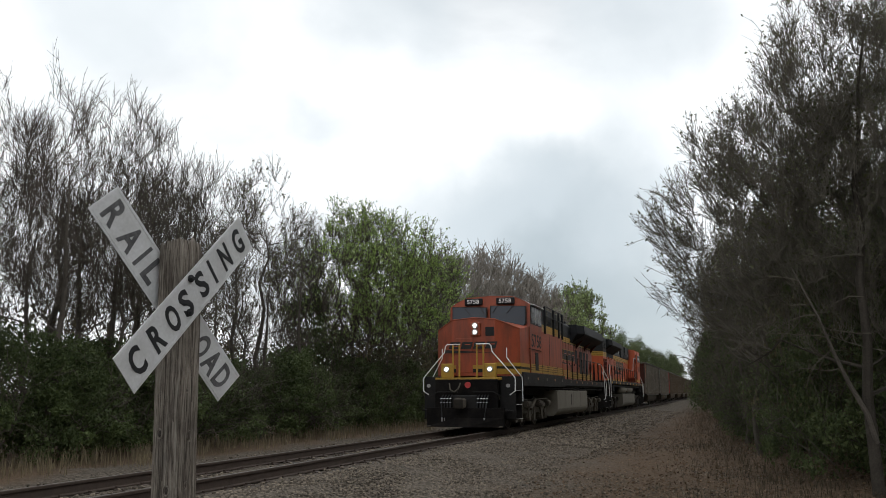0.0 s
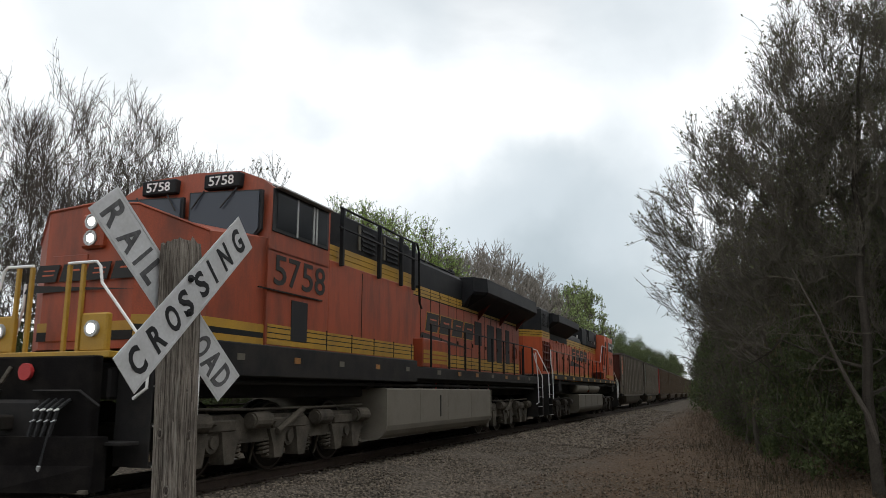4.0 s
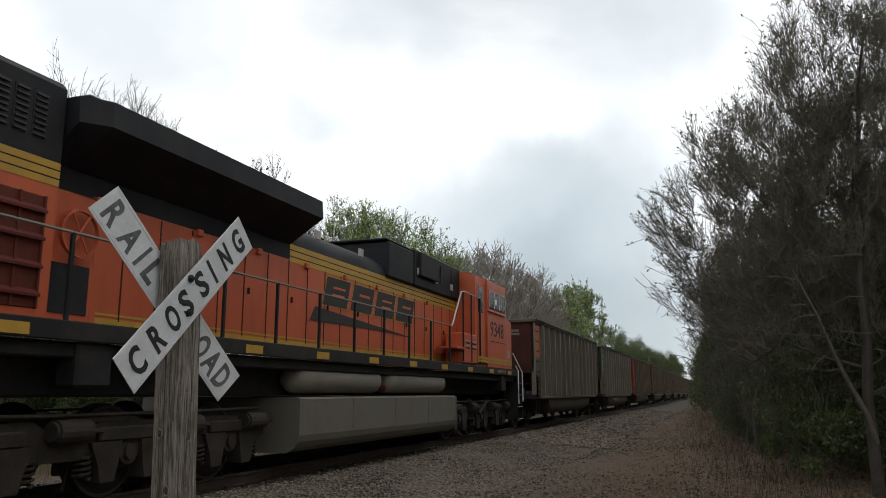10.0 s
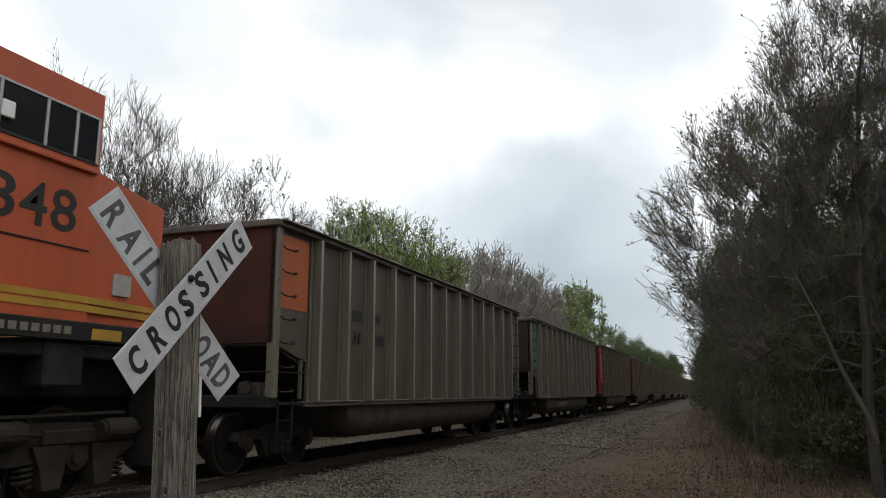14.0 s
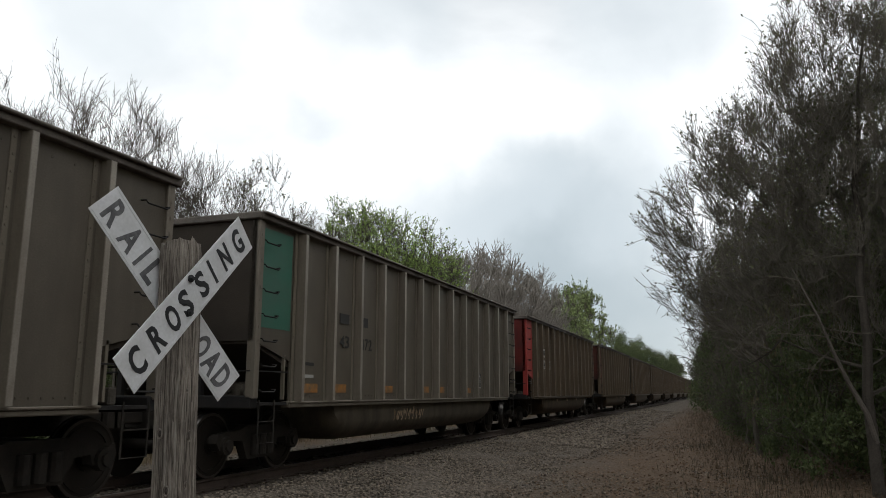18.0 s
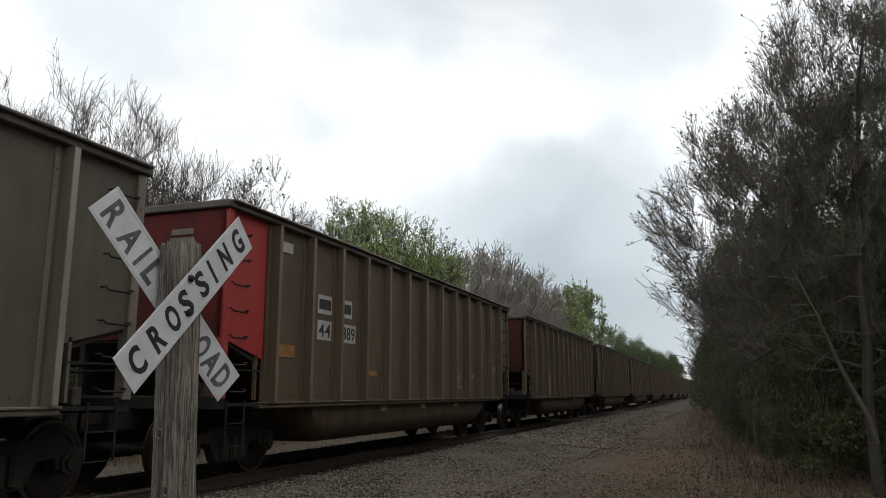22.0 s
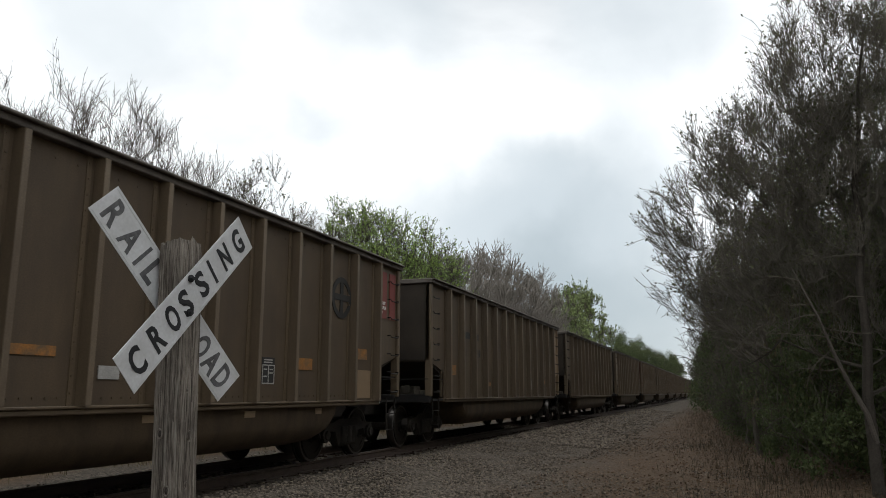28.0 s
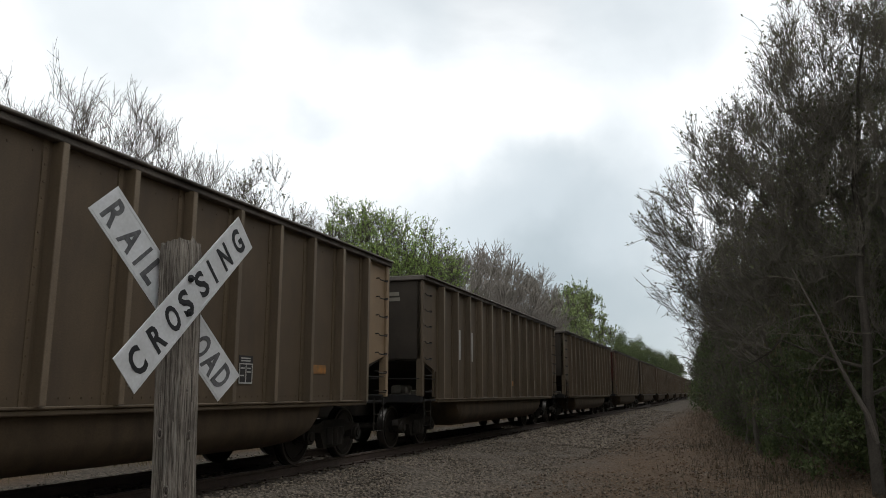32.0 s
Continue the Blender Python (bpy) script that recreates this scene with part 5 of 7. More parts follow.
    # orange brackets, with the shade under the wings put into their colour
    for u_ in (39.0, 41.4, 43.6):
        part("wing_bracket", Shape().prism([(0.9, 3.36), (0.9, 3.64), (1.30, 3.86)], 1, y(u_), y(u_) + 0.05), M["shade_and_dull_red"], loco, "orange wing bracket coloured dark for the shade under the wing")
    for k in range(4):
        part("roof_lift_lug", Shape().disc((0.55, y(33.7 + 0.35 * k), 4.48), 0, 0.06, 0.03, 10, 0.035), K, loco)
    part("exhaust_stack", Shape().box(-0.35, 0.35, y(35.7), y(36.6), 4.46, 4.56, 0.03), K, loco)
    # walkway rail and rear end
    handrail(loco, 1.48, [y(33.4 + 1.27 * k) for k in range(9)], 1.75, 2.76, K)
    part("rear_platform", Shape().box(-1.5, 1.5, y(44.0), y(44.5), 1.66, 1.75, 0.01), F, loco)
    for sd in (-1, 1):
        stairs(loco, sd * 1.55, y(44.05), y(44.75), 1.72, F)
        bent_rail(loco, [(sd * 1.50, y(44.05), 2.62), (sd * 1.53, y(44.0), 2.3), (sd * 1.57, y(44.02), 1.75), (sd * 1.58, y(44.05), 0.85), (sd * 1.5, y(44.0), 0.80)], M["white"])
        bent_rail(loco, [(sd * 1.35, y(44.4), 2.6), (sd * 1.40, y(44.45), 2.3), (sd * 1.55, y(44.8), 1.80), (sd * 1.56, y(44.82), 1.0)], M["white"])
    for x_ in (-0.9, -0.45, 0.45, 0.9):
        part("rear_post", Shape().box(x_ - 0.02, x_ + 0.02, y(44.45), y(44.49), 1.75, 2.8, 0.005), K, loco)
    part("rear_pilot", Shape().box(-1.4, 1.4, y(44.5), y(44.62), 0.55, 1.70, 0.02), F, loco)
    part("hand_brake", Shape().disc((hw + 0.05, y(43.2), 2.55), 0, 0.27, 0.05, 18, 0.22), O, loco, "orange hand brake wheel")
    for k in range(3):
        part("mu_hose", Shape().tube([(0.3 + 0.2 * k, y(44.62), 1.3), (0.4 + 0.2 * k, y(44.95), 0.85), (0.3 + 0.2 * k, y(45.3), 1.2)], 0.03, 6), M["frame"], loco)
    # running gear
    fuel_tank(loco, y(30.8), y(38.12), 0.30, 1.26, 1.52, M["tank_pale"])
    part("fuel_gauge", Shape().box(1.515, 1.53, y(33.9), y(33.97), 0.66, 1.14, 0.005), M["frame"], loco)
    for u_ in (30.4, 34.6, 38.5):
        part("tank_cap", Shape().disc((1.25, y(u_), 1.36), 1, 0.10, 0.18, 12), M["red"] if u_ > 34 else M["frame"], loco)
    for k in range(9):
        u_ = 30.9 + 0.9 * k
        part("pipe_bracket", Shape().box(1.2, 1.42, y(u_), y(u_) + 0.12, 1.24, 1.46, 0.02), M["frame"], loco)
    part("air_pipe", Shape().tube([(1.40, y(25.2), 1.34), (1.42, y(34), 1.36), (1.40, y(44), 1.34)], 0.035, 6), M["frame"], loco)
    wd = (wheelset_mesh(0.53), tread_mesh(0.53))
    six_wheel_truck(loco, y(27.75), wd, M["running_lead"], "damper")
    six_wheel_truck(loco, y(41.15), wd, M["running_lead"], "damper")
    coupler(loco, 0.06, 1)
    coupler(loco, 22.24, -1)
    TRAIN.append((loco, u0))
    return loco, wd


def build_second_locomotive(u0, wd):
    """The second engine, running hood first."""
    loco = thing("locomotive", pose(RAIL_X, u0, RAIL_Z), "orange and black second diesel locomotive with flared radiators, running hood first", "locomotive",
                 "engines of the coal train")
    O, Y, K, F = M["orange"], M["yellow"], M["black"], M["frame"]
    y = lambda u: u - 45.2
    hw = 0.92
    part("underframe", Shape().box(-1.0, 1.0, y(45.9), y(66.9), 1.15, 1.6, 0.03).box(-1.45, 1.45, y(46.3), y(66.4), 1.55, 1.70, 0.02), F, loco)
    for sd in (-1, 1):
        part("side_sill", Shape().box(sd * 1.53 - 0.03, sd * 1.53 + 0.03, y(46.4), y(66.3), 1.72, 1.92, 0.01), F, loco, "black side sill of the walkway")
        part("walkway", Shape().box(min(sd * 0.9, sd * 1.5), max(sd * 0.9, sd * 1.5), y(46.3), y(62.1), 1.86, 1.91, 0.008), F, loco)
    for k in range(10):
        u = 47.1 + 2.0 * k
        part("sill_plate", Shape().box(1.558, 1.566, y(u), y(u) + 0.42, 1.745, 1.86), Y, loco, "yellow reflective sill plate")
    # hood-end section under the radiators, with cut-off corners
    end = [(-0.62, 45.75), (0.62, 45.75), (1.18, 46.56), (1.18, 48.05), (-1.18, 48.05), (-1.18, 46.56)]
    o = [(x, y(u)) for x, u in end]
    part("rear_body", Shape().prism(o, 2, 1.92, 3.36), O, loco, "orange rear hood end with cut-off corners")
    for k in range(3):
        part("rear_stripe", Shape().prism([(x * 1.004, v - 0.004 if v < y(46) else v) for x, v in o], 2, 3.36 + 0.092 * k, 3.436 + 0.092 * k), Y, loco, "yellow stripe round the hood end")
    s = Shape()
    top = [(x * 0.94, v + (0.06 if v < y(46) else 0)) for x, v in o]
    s.loft([[(x, v, 3.36) for x, v in o], [(x, v, 4.46) for x, v in o], [(x, v, 4.54) for x, v in top]])
    part("rear_top", s, K, loco, "black rear hood top")
    part("rear_lamp_box", Shape().box(-0.26, 0.26, y(45.66), y(45.78), 3.72, 3.98, 0.03), M["chrome"], loco, "twin unlit rear headlights")
    for x_ in (-0.12, 0.12):
        part("rear_lamp", Shape().disc((x_, y(45.655), 3.85), 1, 0.085, 0.03, 14), M["lens"], loco)
    numerals(loco, "9348", 0.17, 0.50, M["decal_dark"], ON_FRONT, (-0.20, y(45.742), 3.18), "small dark digit on the hood end")
    part("rear_door", Shape().box(-0.58, -0.18, y(45.735), y(45.76), 1.95, 3.3, 0.006), M["grille"], loco)
    for c in range(5):
        louvres(loco, 1.182, y(46.70 + 0.235 * c), y(46.89 + 0.235 * c), 3.82, 4.32, 8, K)
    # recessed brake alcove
    # screened opening; its dark red stands for orange paint shaded in the recess
    part("intake_screen", Shape().box(1.17, 1.19, y(46.66), y(47.90), 2.04, 3.22, 0.01), M["shade_and_dull_red"], loco, "intake screen coloured dark red for the shade in its recess")
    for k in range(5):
        part("screen_bar", Shape().box(1.185, 1.215, y(46.66 + 0.303 * k), y(46.69 + 0.303 * k), 2.04, 3.22, 0.006), M["shade_and_dull_red"], loco)
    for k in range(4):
        part("screen_shelf", Shape().prism([(1.185, 2.18 + 0.29 * k), (1.24, 2.16 + 0.29 * k), (1.24, 2.19 + 0.29 * k), (1.185, 2.24 + 0.29 * k)], 1, y(46.66), y(47.90)), M["end_maroon"], loco, "screen slat coloured dark red for the shade in its recess")
    part("brake_alcove", Shape().box(0.92, 1.0, y(48.05), y(48.8), 1.95, 3.40, 0.01), O, loco)
    part("hand_brake", Shape().disc((1.08, y(48.5), 2.95), 0, 0.28, 0.05, 20, 0.25), O, loco, "orange hand brake wheel")
    for k in range(3):
        a = math.pi * k / 3
        part("brake_spoke", Shape().tube([(1.08, y(48.5) - 0.25 * math.cos(a), 2.95 - 0.25 * math.sin(a)), (1.08, y(48.5) + 0.25 * math.cos(a), 2.95 + 0.25 * math.sin(a))], 0.015, 5), O, loco)
    part("alcove_post", Shape().box(0.9, 1.0, y(48.8), y(48.9), 1.95, 3.46, 0.01), O, loco)
    part("alcove_door", Shape().box(1.0, 1.012, y(48.2), y(48.75), 2.05, 2.6, 0.004), K, loco, "dark brake rigging opening")
    # hood
    part("hood", Shape().box(-hw, hw, y(48.05), y(62.1), 1.92, 3.46, 0.02), O, loco, "orange engine hood")
    # the radiators' shadow on the orange hood, laid on as a black strip
    side_band(loco, "hood_shade_band", hw - 0.002, y(48.05), y(53.3), 3.44, 3.74, K, "black band standing for the shadow below the radiators")
    arch = [(-hw, 3.44)] + [(hw * math.cos(math.pi * (1 - k / 8)), 3.80 + 0.42 * math.sin(math.pi * k / 8)) for k in range(9)] + [(hw, 3.44)]
    part("hood_top", Shape().prism(arch, 1, y(53.0), y(60.3)), K, loco, "black rounded hood top", True)
    for k in range(3):
        side_band(loco, "hood_stripe", hw, y(53.2), y(62.1), 3.40 + 0.11 * k, 3.49 + 0.11 * k, Y, "yellow hood stripe")
    side_band(loco, "hood_low_stripe", hw, y(48.1), y(62.1), 1.96, 2.06, Y, "thin yellow lower stripe")
    side_band(loco, "hood_low_stripe", hw, y(48.1), y(62.1), 2.09, 2.12, Y, "thin yellow lower stripe")
    wing = [(-1.53, 4.40), (1.53, 4.40), (1.55, 4.10), (1.48, 4.05), (0.93, 3.70), (-0.93, 3.70), (-1.48, 4.05), (-1.55, 4.10)]
    s = Shape()
    s.loft([[(x * 0.86 if abs(x) > 1 else x, y(48.1), z) for x, z in wing], [(x, y(48.38), z) for x, z in wing], [(x, y(53.2), z) for x, z in wing]])
    part("radiator_flare", s, K, loco, "black flared radiator section")
    part("radiator_top", Shape().box(-1.35, 1.35, y(48.2), y(53.1), 4.40, 4.46, 0.02), K, loco)
    part("inverter_box", Shape().box(-1.0, 1.0, y(58.72), y(62.15), 3.70, 4.62, 0.05), K, loco, "black equipment box behind the cab")
    part("blower_box", Shape().box(-1.0, 1.0, y(57.2), y(58.68), 3.70, 4.52, 0.04), K, loco, "black blower box on the hood")
    part("inverter_grille", Shape().box(0.99, 1.08, y(58.97), y(60.2), 3.98, 4.56, 0.02), M["grille"], loco)
    part("brake_hatch", Shape().box(-0.85, 0.98, y(57.1), y(58.7), 4.52, 4.57, 0.02), K, loco)
    part("inverter_door", Shape().box(0.99, 1.012, y(61.4), y(62.0), 3.75, 4.5, 0.008), K, loco)
    part("inverter_latch", Shape().tube([(1.02, y(60.5), 3.95), (1.02, y(60.5), 4.45)], 0.012, 5), M["frame"], loco)
    for u_ in (54.6, 55.3):
        part("exhaust_cover", Shape().box(0.0, 0.3, y(u_), y(u_) + 0.25, 4.14, 4.30, 0.03), K, loco)
    for u_, z_ in ((54.0, 3.95), (55.8, 3.93), (58.9, 4.0), (60.1, 3.95), (61.3, 3.92)):
        part("notice_plate", Shape().box(0.98, 1.022 if u_ > 58 else 0.94, y(u_), y(u_) + 0.17, z_, z_ + 0.16), M["decal_white"], loco, "small white notice plate")
    for k in range(21):
        yy = y(48.7 + 0.64 * k)
        part("door_seam", Shape().box(hw - 0.002, hw + 0.009, yy, yy + 0.016, 2.04, 3.42), M["frame"], loco)
        if k % 2:
            part("door_latch", Shape().box(hw, hw + 0.028, yy + 0.1, yy + 0.15, 2.7, 2.8, 0.008), M["frame"], loco)
    for k in range(8):
        part("lifting_eye", Shape().box(hw - 0.03, hw + 0.05, y(49.2 + 1.5 * k), y(49.2 + 1.5 * k) + 0.12, 3.36, 3.46, 0.012), O, loco)
    name_blocks(loco, (hw + 0.004, y(54.4), 2.80), (4.5, 0.54), ON_SIDE, M["decal_dark"])
    # cab and nose
    roof = [(-1.50, 4.41), (-1.30, 4.51), (-0.6, 4.60), (0.6, 4.60), (1.30, 4.51), (1.50, 4.41)]
    part("cab", Shape().prism([(-1.46, 1.92), (1.46, 1.92)] + list(reversed([(x * 0.975, z) for x, z in roof])), 1, y(62.1), y(63.1))
         .prism([(-1.52, 1.92), (1.52, 1.92)] + list(reversed([(x * 1.015, z + 0.01) for x, z in roof])), 1, y(63.1), y(65.05)), O, loco, "orange driver's cab")
    part("cab_door", Shape().box(1.45, 1.475, y(62.25), y(62.85), 2.0, 4.25, 0.02), O, loco, "orange cab door")
    part("door_window", Shape().box(1.46, 1.482, y(62.33), y(62.78), 3.42, 4.15, 0.03), M["glass"], loco, "dark rounded door window")
    w = part("side_window_frame", Shape().box(1.515, 1.530, y(63.24), y(65.02), 3.60, 4.14, 0.006), M["seal"], loco, "dark cab side window opening")
    for u0_, u1_ in ((63.29, 63.74), (63.80, 64.28), (64.34, 64.66), (64.72, 64.97)):
        part("pane", Shape().box(1.522, 1.536, y(u0_), y(u1_), 3.65, 4.09), M["glass"], w)
    for u_ in (63.27, 63.77, 64.31, 64.69, 64.99):
        part("mullion", Shape().box(1.528, 1.545, y(u_) - 0.018, y(u_) + 0.018, 3.62, 4.12, 0.004), M["alu"], w, "bare aluminium mullion")
    part("window_top_trim", Shape().box(1.528, 1.545, y(63.27), y(65.0), 4.11, 4.135), M["alu"], w)
    part("mirror", Shape().box(1.54, 1.57, y(63.78), y(63.92), 3.75, 3.92, 0.01), M["white"], loco, "white folded mirror")
    part("window_ledge", Shape().box(1.51, 1.57, y(63.1), y(65.0), 3.50, 3.55, 0.01), O, loco)
    s = Shape()
    s.loft([[(x, y(65.0), z) for x, z in ((-1.48, 1.92), (1.48, 1.92), (1.48, 3.58), (0.7, 3.72), (-0.7, 3.72), (-1.48, 3.58))],
            [(x, y(66.28), z) for x, z in ((-1.30, 1.92), (1.38, 1.92), (1.38, 3.42), (0.6, 3.52), (-0.6, 3.52), (-1.38, 3.42))]])
    part("nose", s, O, loco, "orange nose")
    for z0, z1 in ((2.03, 2.10), (2.12, 2.19)):
        part("cab_stripe", Shape().prism([(1.525, y(62.1)), (1.527, y(65.0)), (1.387, y(66.285)), (1.36, y(66.285)), (1.49, y(65.0)), (1.49, y(62.1))], 2, z0, z1), Y, loco, "yellow stripe along the cab")
    numerals(loco, "9348", 0.44, 1.44, M["decal_dark"], ON_SIDE, (1.525, y(63.36), 2.81), "dark digit on the cab side")
    part("cab_plate", Shape().box(1.40, 1.462, y(65.45), y(65.72), 2.26, 2.50), M["decal_white"], loco, "white notice on the nose side")
    for k in range(7):
        part("model_bar", Shape().box(1.558, 1.566, y(63.95 + 0.13 * k), y(64.04 + 0.13 * k), 1.78, 1.86), M["tank_pale"], loco, "small pale letter bar")
    part("equipment_box", Shape().box(1.0, 1.50, y(60.9), y(62.1), 1.95, 2.75, 0.03), O, loco, "orange box step ahead of the cab")
    for k in range(4):
        for u_ in (61.10, 61.30, 61.70, 61.88):
            part("box_slot", Shape().box(1.495, 1.508, y(u_), y(u_) + 0.16, 2.34 + 0.065 * k, 2.375 + 0.065 * k), M["decal_white"] if k % 2 else M["frame"], loco)
    part("box_tread", Shape().box(1.0, 1.53, y(60.3), y(60.95), 2.30, 2.36, 0.008), O, loco)
    part("panel_line", Shape().box(1.52, 1.532, y(63.3), y(65.0), 2.66, 2.675), M["frame"], loco)
    # rails
    handrail(loco, 1.48, [y(46.7 + 1.32 * k) for k in range(11)], 1.92, 2.84, K, M["tank_pale"])
    part("cab_handrail", Shape().tube([(1.48, y(59.95), 2.84), (1.48, y(60.1), 2.86), (1.5, y(60.75), 3.78), (1.5, y(61.0), 3.82), (1.5, y(62.5), 3.80)], 0.02, 6), M["alu"], loco, "bare bent cab handrail")
    for u_ in (60.9, 61.6, 62.4):
        part("cab_stanchion", Shape().box(1.48, 1.52, y(u_), y(u_) + 0.04, 2.0, 3.8, 0.006), K, loco)
    for sd in (-1, 1):
        stairs(loco, sd * 1.55, y(45.85), y(46.5), 1.88, F)
        stairs(loco, sd * 1.55, y(66.3), y(66.9), 1.88, F)
        bent_rail(loco, [(sd * 1.50, y(46.75), 2.86), (sd * 1.52, y(46.58), 2.84), (sd * 1.53, y(46.55), 2.3), (sd * 1.58, y(46.6), 2.0), (sd * 1.58, y(46.6), 0.95)], M["white"])
        bent_rail(loco, [(sd * 1.0, y(45.8), 2.85), (sd * 1.15, y(45.8), 2.80), (sd * 1.55, y(45.95), 1.90), (sd * 1.57, y(45.95), 1.0)], M["white"])
        bent_rail(loco, [(sd * 1.42, y(66.3), 2.45), (sd * 1.57, y(66.9), 1.85), (sd * 1.57, y(66.95), 0.9)], M["white"])
        bent_rail(loco, [(sd * 1.50, y(66.3), 2.05), (sd * 1.57, y(66.36), 1.9), (sd * 1.58, y(66.36), 0.85)], M["white"])
    for x_ in (-1.0, -0.5, 0.5, 1.0):
        part("end_post", Shape().box(x_ - 0.02, x_ + 0.02, y(66.7), y(66.74), 1.9, 2.8, 0.005), Y, loco)
        part("end_post", Shape().box(x_ - 0.02, x_ + 0.02, y(45.72), y(45.74), 1.9, 2.8, 0.005), K, loco)
    part("front_platform", Shape().box(-1.4, 1.4, y(66.28), y(66.85), 1.84, 1.92, 0.01), Y, loco)
    for a_, b_ in ((45.55, 45.70), (66.8, 66.95)):
        part("pilot", Shape().box(-1.4, 1.4, y(a_), y(b_), 0.35, 1.88, 0.02), F, loco)
    for k in range(3):
        part("mu_hose", Shape().tube([(0.9, y(45.7), 1.5 - 0.1 * k), (1.1, y(45.5), 1.0 - 0.1 * k), (0.8, y(45.2), 0.8 - 0.1 * k)], 0.03, 6), M["tank"], loco)
    # running gear
    fuel_tank(loco, y(52.7), y(60.3), 0.28, 1.10, 1.50, M["tank"])
    for a_, b_ in ((52.8, 56.05), (56.35, 59.8)):
        s = Shape()
        n = 16
        for k in range(1):
            s.loft([[(1.22 + r * math.cos(2 * math.pi * i / n), y(v), 1.42 + r * math.sin(2 * math.pi * i / n)) for i in range(n)]
                    for v, r in ((a_, 0.10), (a_ + 0.05, 0.19), (a_ + 0.15, 0.235), (b_ - 0.15, 0.235), (b_ - 0.05, 0.19), (b_, 0.10))])
        part("air_reservoir", s, M["tank_pale"], loco, "dusty grey air reservoir", True)
    part("tank_cap", Shape().disc((1.35, y(56.2), 1.28), 0, 0.05, 0.16, 10), M["shade_and_dull_red"], loco, "small dull red filler cap")
    part("air_pipe", Shape().tube([(1.38, y(46.8), 1.62), (1.40, y(56), 1.66), (1.38, y(66), 1.62)], 0.03, 6), M["frame"], loco)
    for u_ in (48.2, 64.6):
        part("sand_box", Shape().box(1.2, 1.5, y(u_), y(u_) + 0.5, 1.25, 1.72, 0.03), F, loco)
    six_wheel_truck(loco, y(49.4), wd, M["running_brown"], "plain")
    six_wheel_truck(loco, y(63.45), wd, M["running_brown"], "damper")
    coupler(loco, 0.06, 1)
    coupler(loco, 22.6, -1)
    TRAIN.append((loco, u0))


# ---- coal cars ----
CAR_LENGTH, CAR_PITCH = 14.45, 16.3
CAR_PLACES = (68.5, 84.80, 100.85, 117.50, 133.74, 150.02)
RIB_STEP = 1.012
CAR_MESHES = {}


def car_mesh(key, make, material, smooth=False):
    if key not in CAR_MESHES:
        CAR_MESHES[key] = make().mesh(key, material, smooth)
    return repainted(CAR_MESHES[key], material)


def rib_shape():
    """A deep pressed stake with a bolted flange along its forward foot."""
    s = Shape()
    s.prism([(0.0, -0.050), (0.125, -0.040), (0.125, 0.040), (0.0, 0.050)], 2, 1.07, 3.655)
    s.box(0.0, 0.012, -0.165, -0.10, 1.07, 3.655)
    for k in range(15):
        z = 1.18 + 0.17 * k
        s.box(0.012, 0.024, -0.145, -0.120, z, z + 0.024)
    return s


# thin strip carrying the painted-on brightness of the rib's outer face
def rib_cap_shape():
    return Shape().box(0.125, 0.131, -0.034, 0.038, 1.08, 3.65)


def end_bay_shape():
    """The side's end panel, cut slanting along its foot where the slope sheet meets it."""
    return Shape().prism([(0.0, 1.92), (1.02, 1.66), (1.02, 3.66), (0.0, 3.66)], 0, -0.03, 0.0)


def corner_post_shape():
    s = Shape().box(-0.10, 0.05, -0.06, 0.06, 1.12, 3.66, 0.012)
    for k in range(9):
        s.box(0.05, 0.058, -0.02, 0.02, 1.9 + 0.19 * k, 1.94 + 0.19 * k)
    return s


def rung_shape():
    return Shape().tube([(0.0, 0.12, 0), (0.07, 0.12, 0), (0.07, 0.16, -0.03), (0.07, 0.48, -0.03), (0.07, 0.52, 0), (0.0, 0.52, 0)], 0.012, 4)


def tub_shape():
    o = [(-1.56, 0.98), (-1.56, 0.70), (-1.49, 0.54), (-1.34, 0.43), (-1.1, 0.38), (1.1, 0.38), (1.34, 0.43), (1.49, 0.54), (1.56, 0.70), (1.56, 0.98)]
    rings = []
    for y, k in ((2.50, 0.93), (2.58, 0.74), (2.75, 0.56), (3.0, 0.44), (3.4, 0.38), (11.05, 0.38), (11.45, 0.44), (11.7, 0.56), (11.87, 0.74), (11.95, 0.93)):
        rings.append([(x, y, max(z, k + (z - 0.38) * 0.3) if z < 0.9 else z) for x, z in o])
    return Shape().loft(rings)


def truck_side_shape():
    s = Shape()
    s.prism([(-1.10, 0.50), (-1.05, 0.62), (-0.55, 0.66), (-0.38, 0.72), (0.38, 0.72), (0.55, 0.66), (1.05, 0.62), (1.10, 0.50), (1.02, 0.40), (0.74, 0.40), (0.70, 0.52), (0.48, 0.50),
             (0.34, 0.24), (-0.34, 0.24), (-0.48, 0.50), (-0.70, 0.52), (-0.74, 0.40), (-1.02, 0.40)], 0, -0.07, 0.07)
    for a in (-0.89, 0.89):
        s.disc((0.06, a, 0.457), 0, 0.13, 0.12, 14)
        s.disc((0.13, a, 0.457), 0, 0.08, 0.05, 10)
    for q in (-0.2, 0.0, 0.2):
        s.disc((0.09, q, 0.44), 2, 0.075, 0.30, 10)
    return s


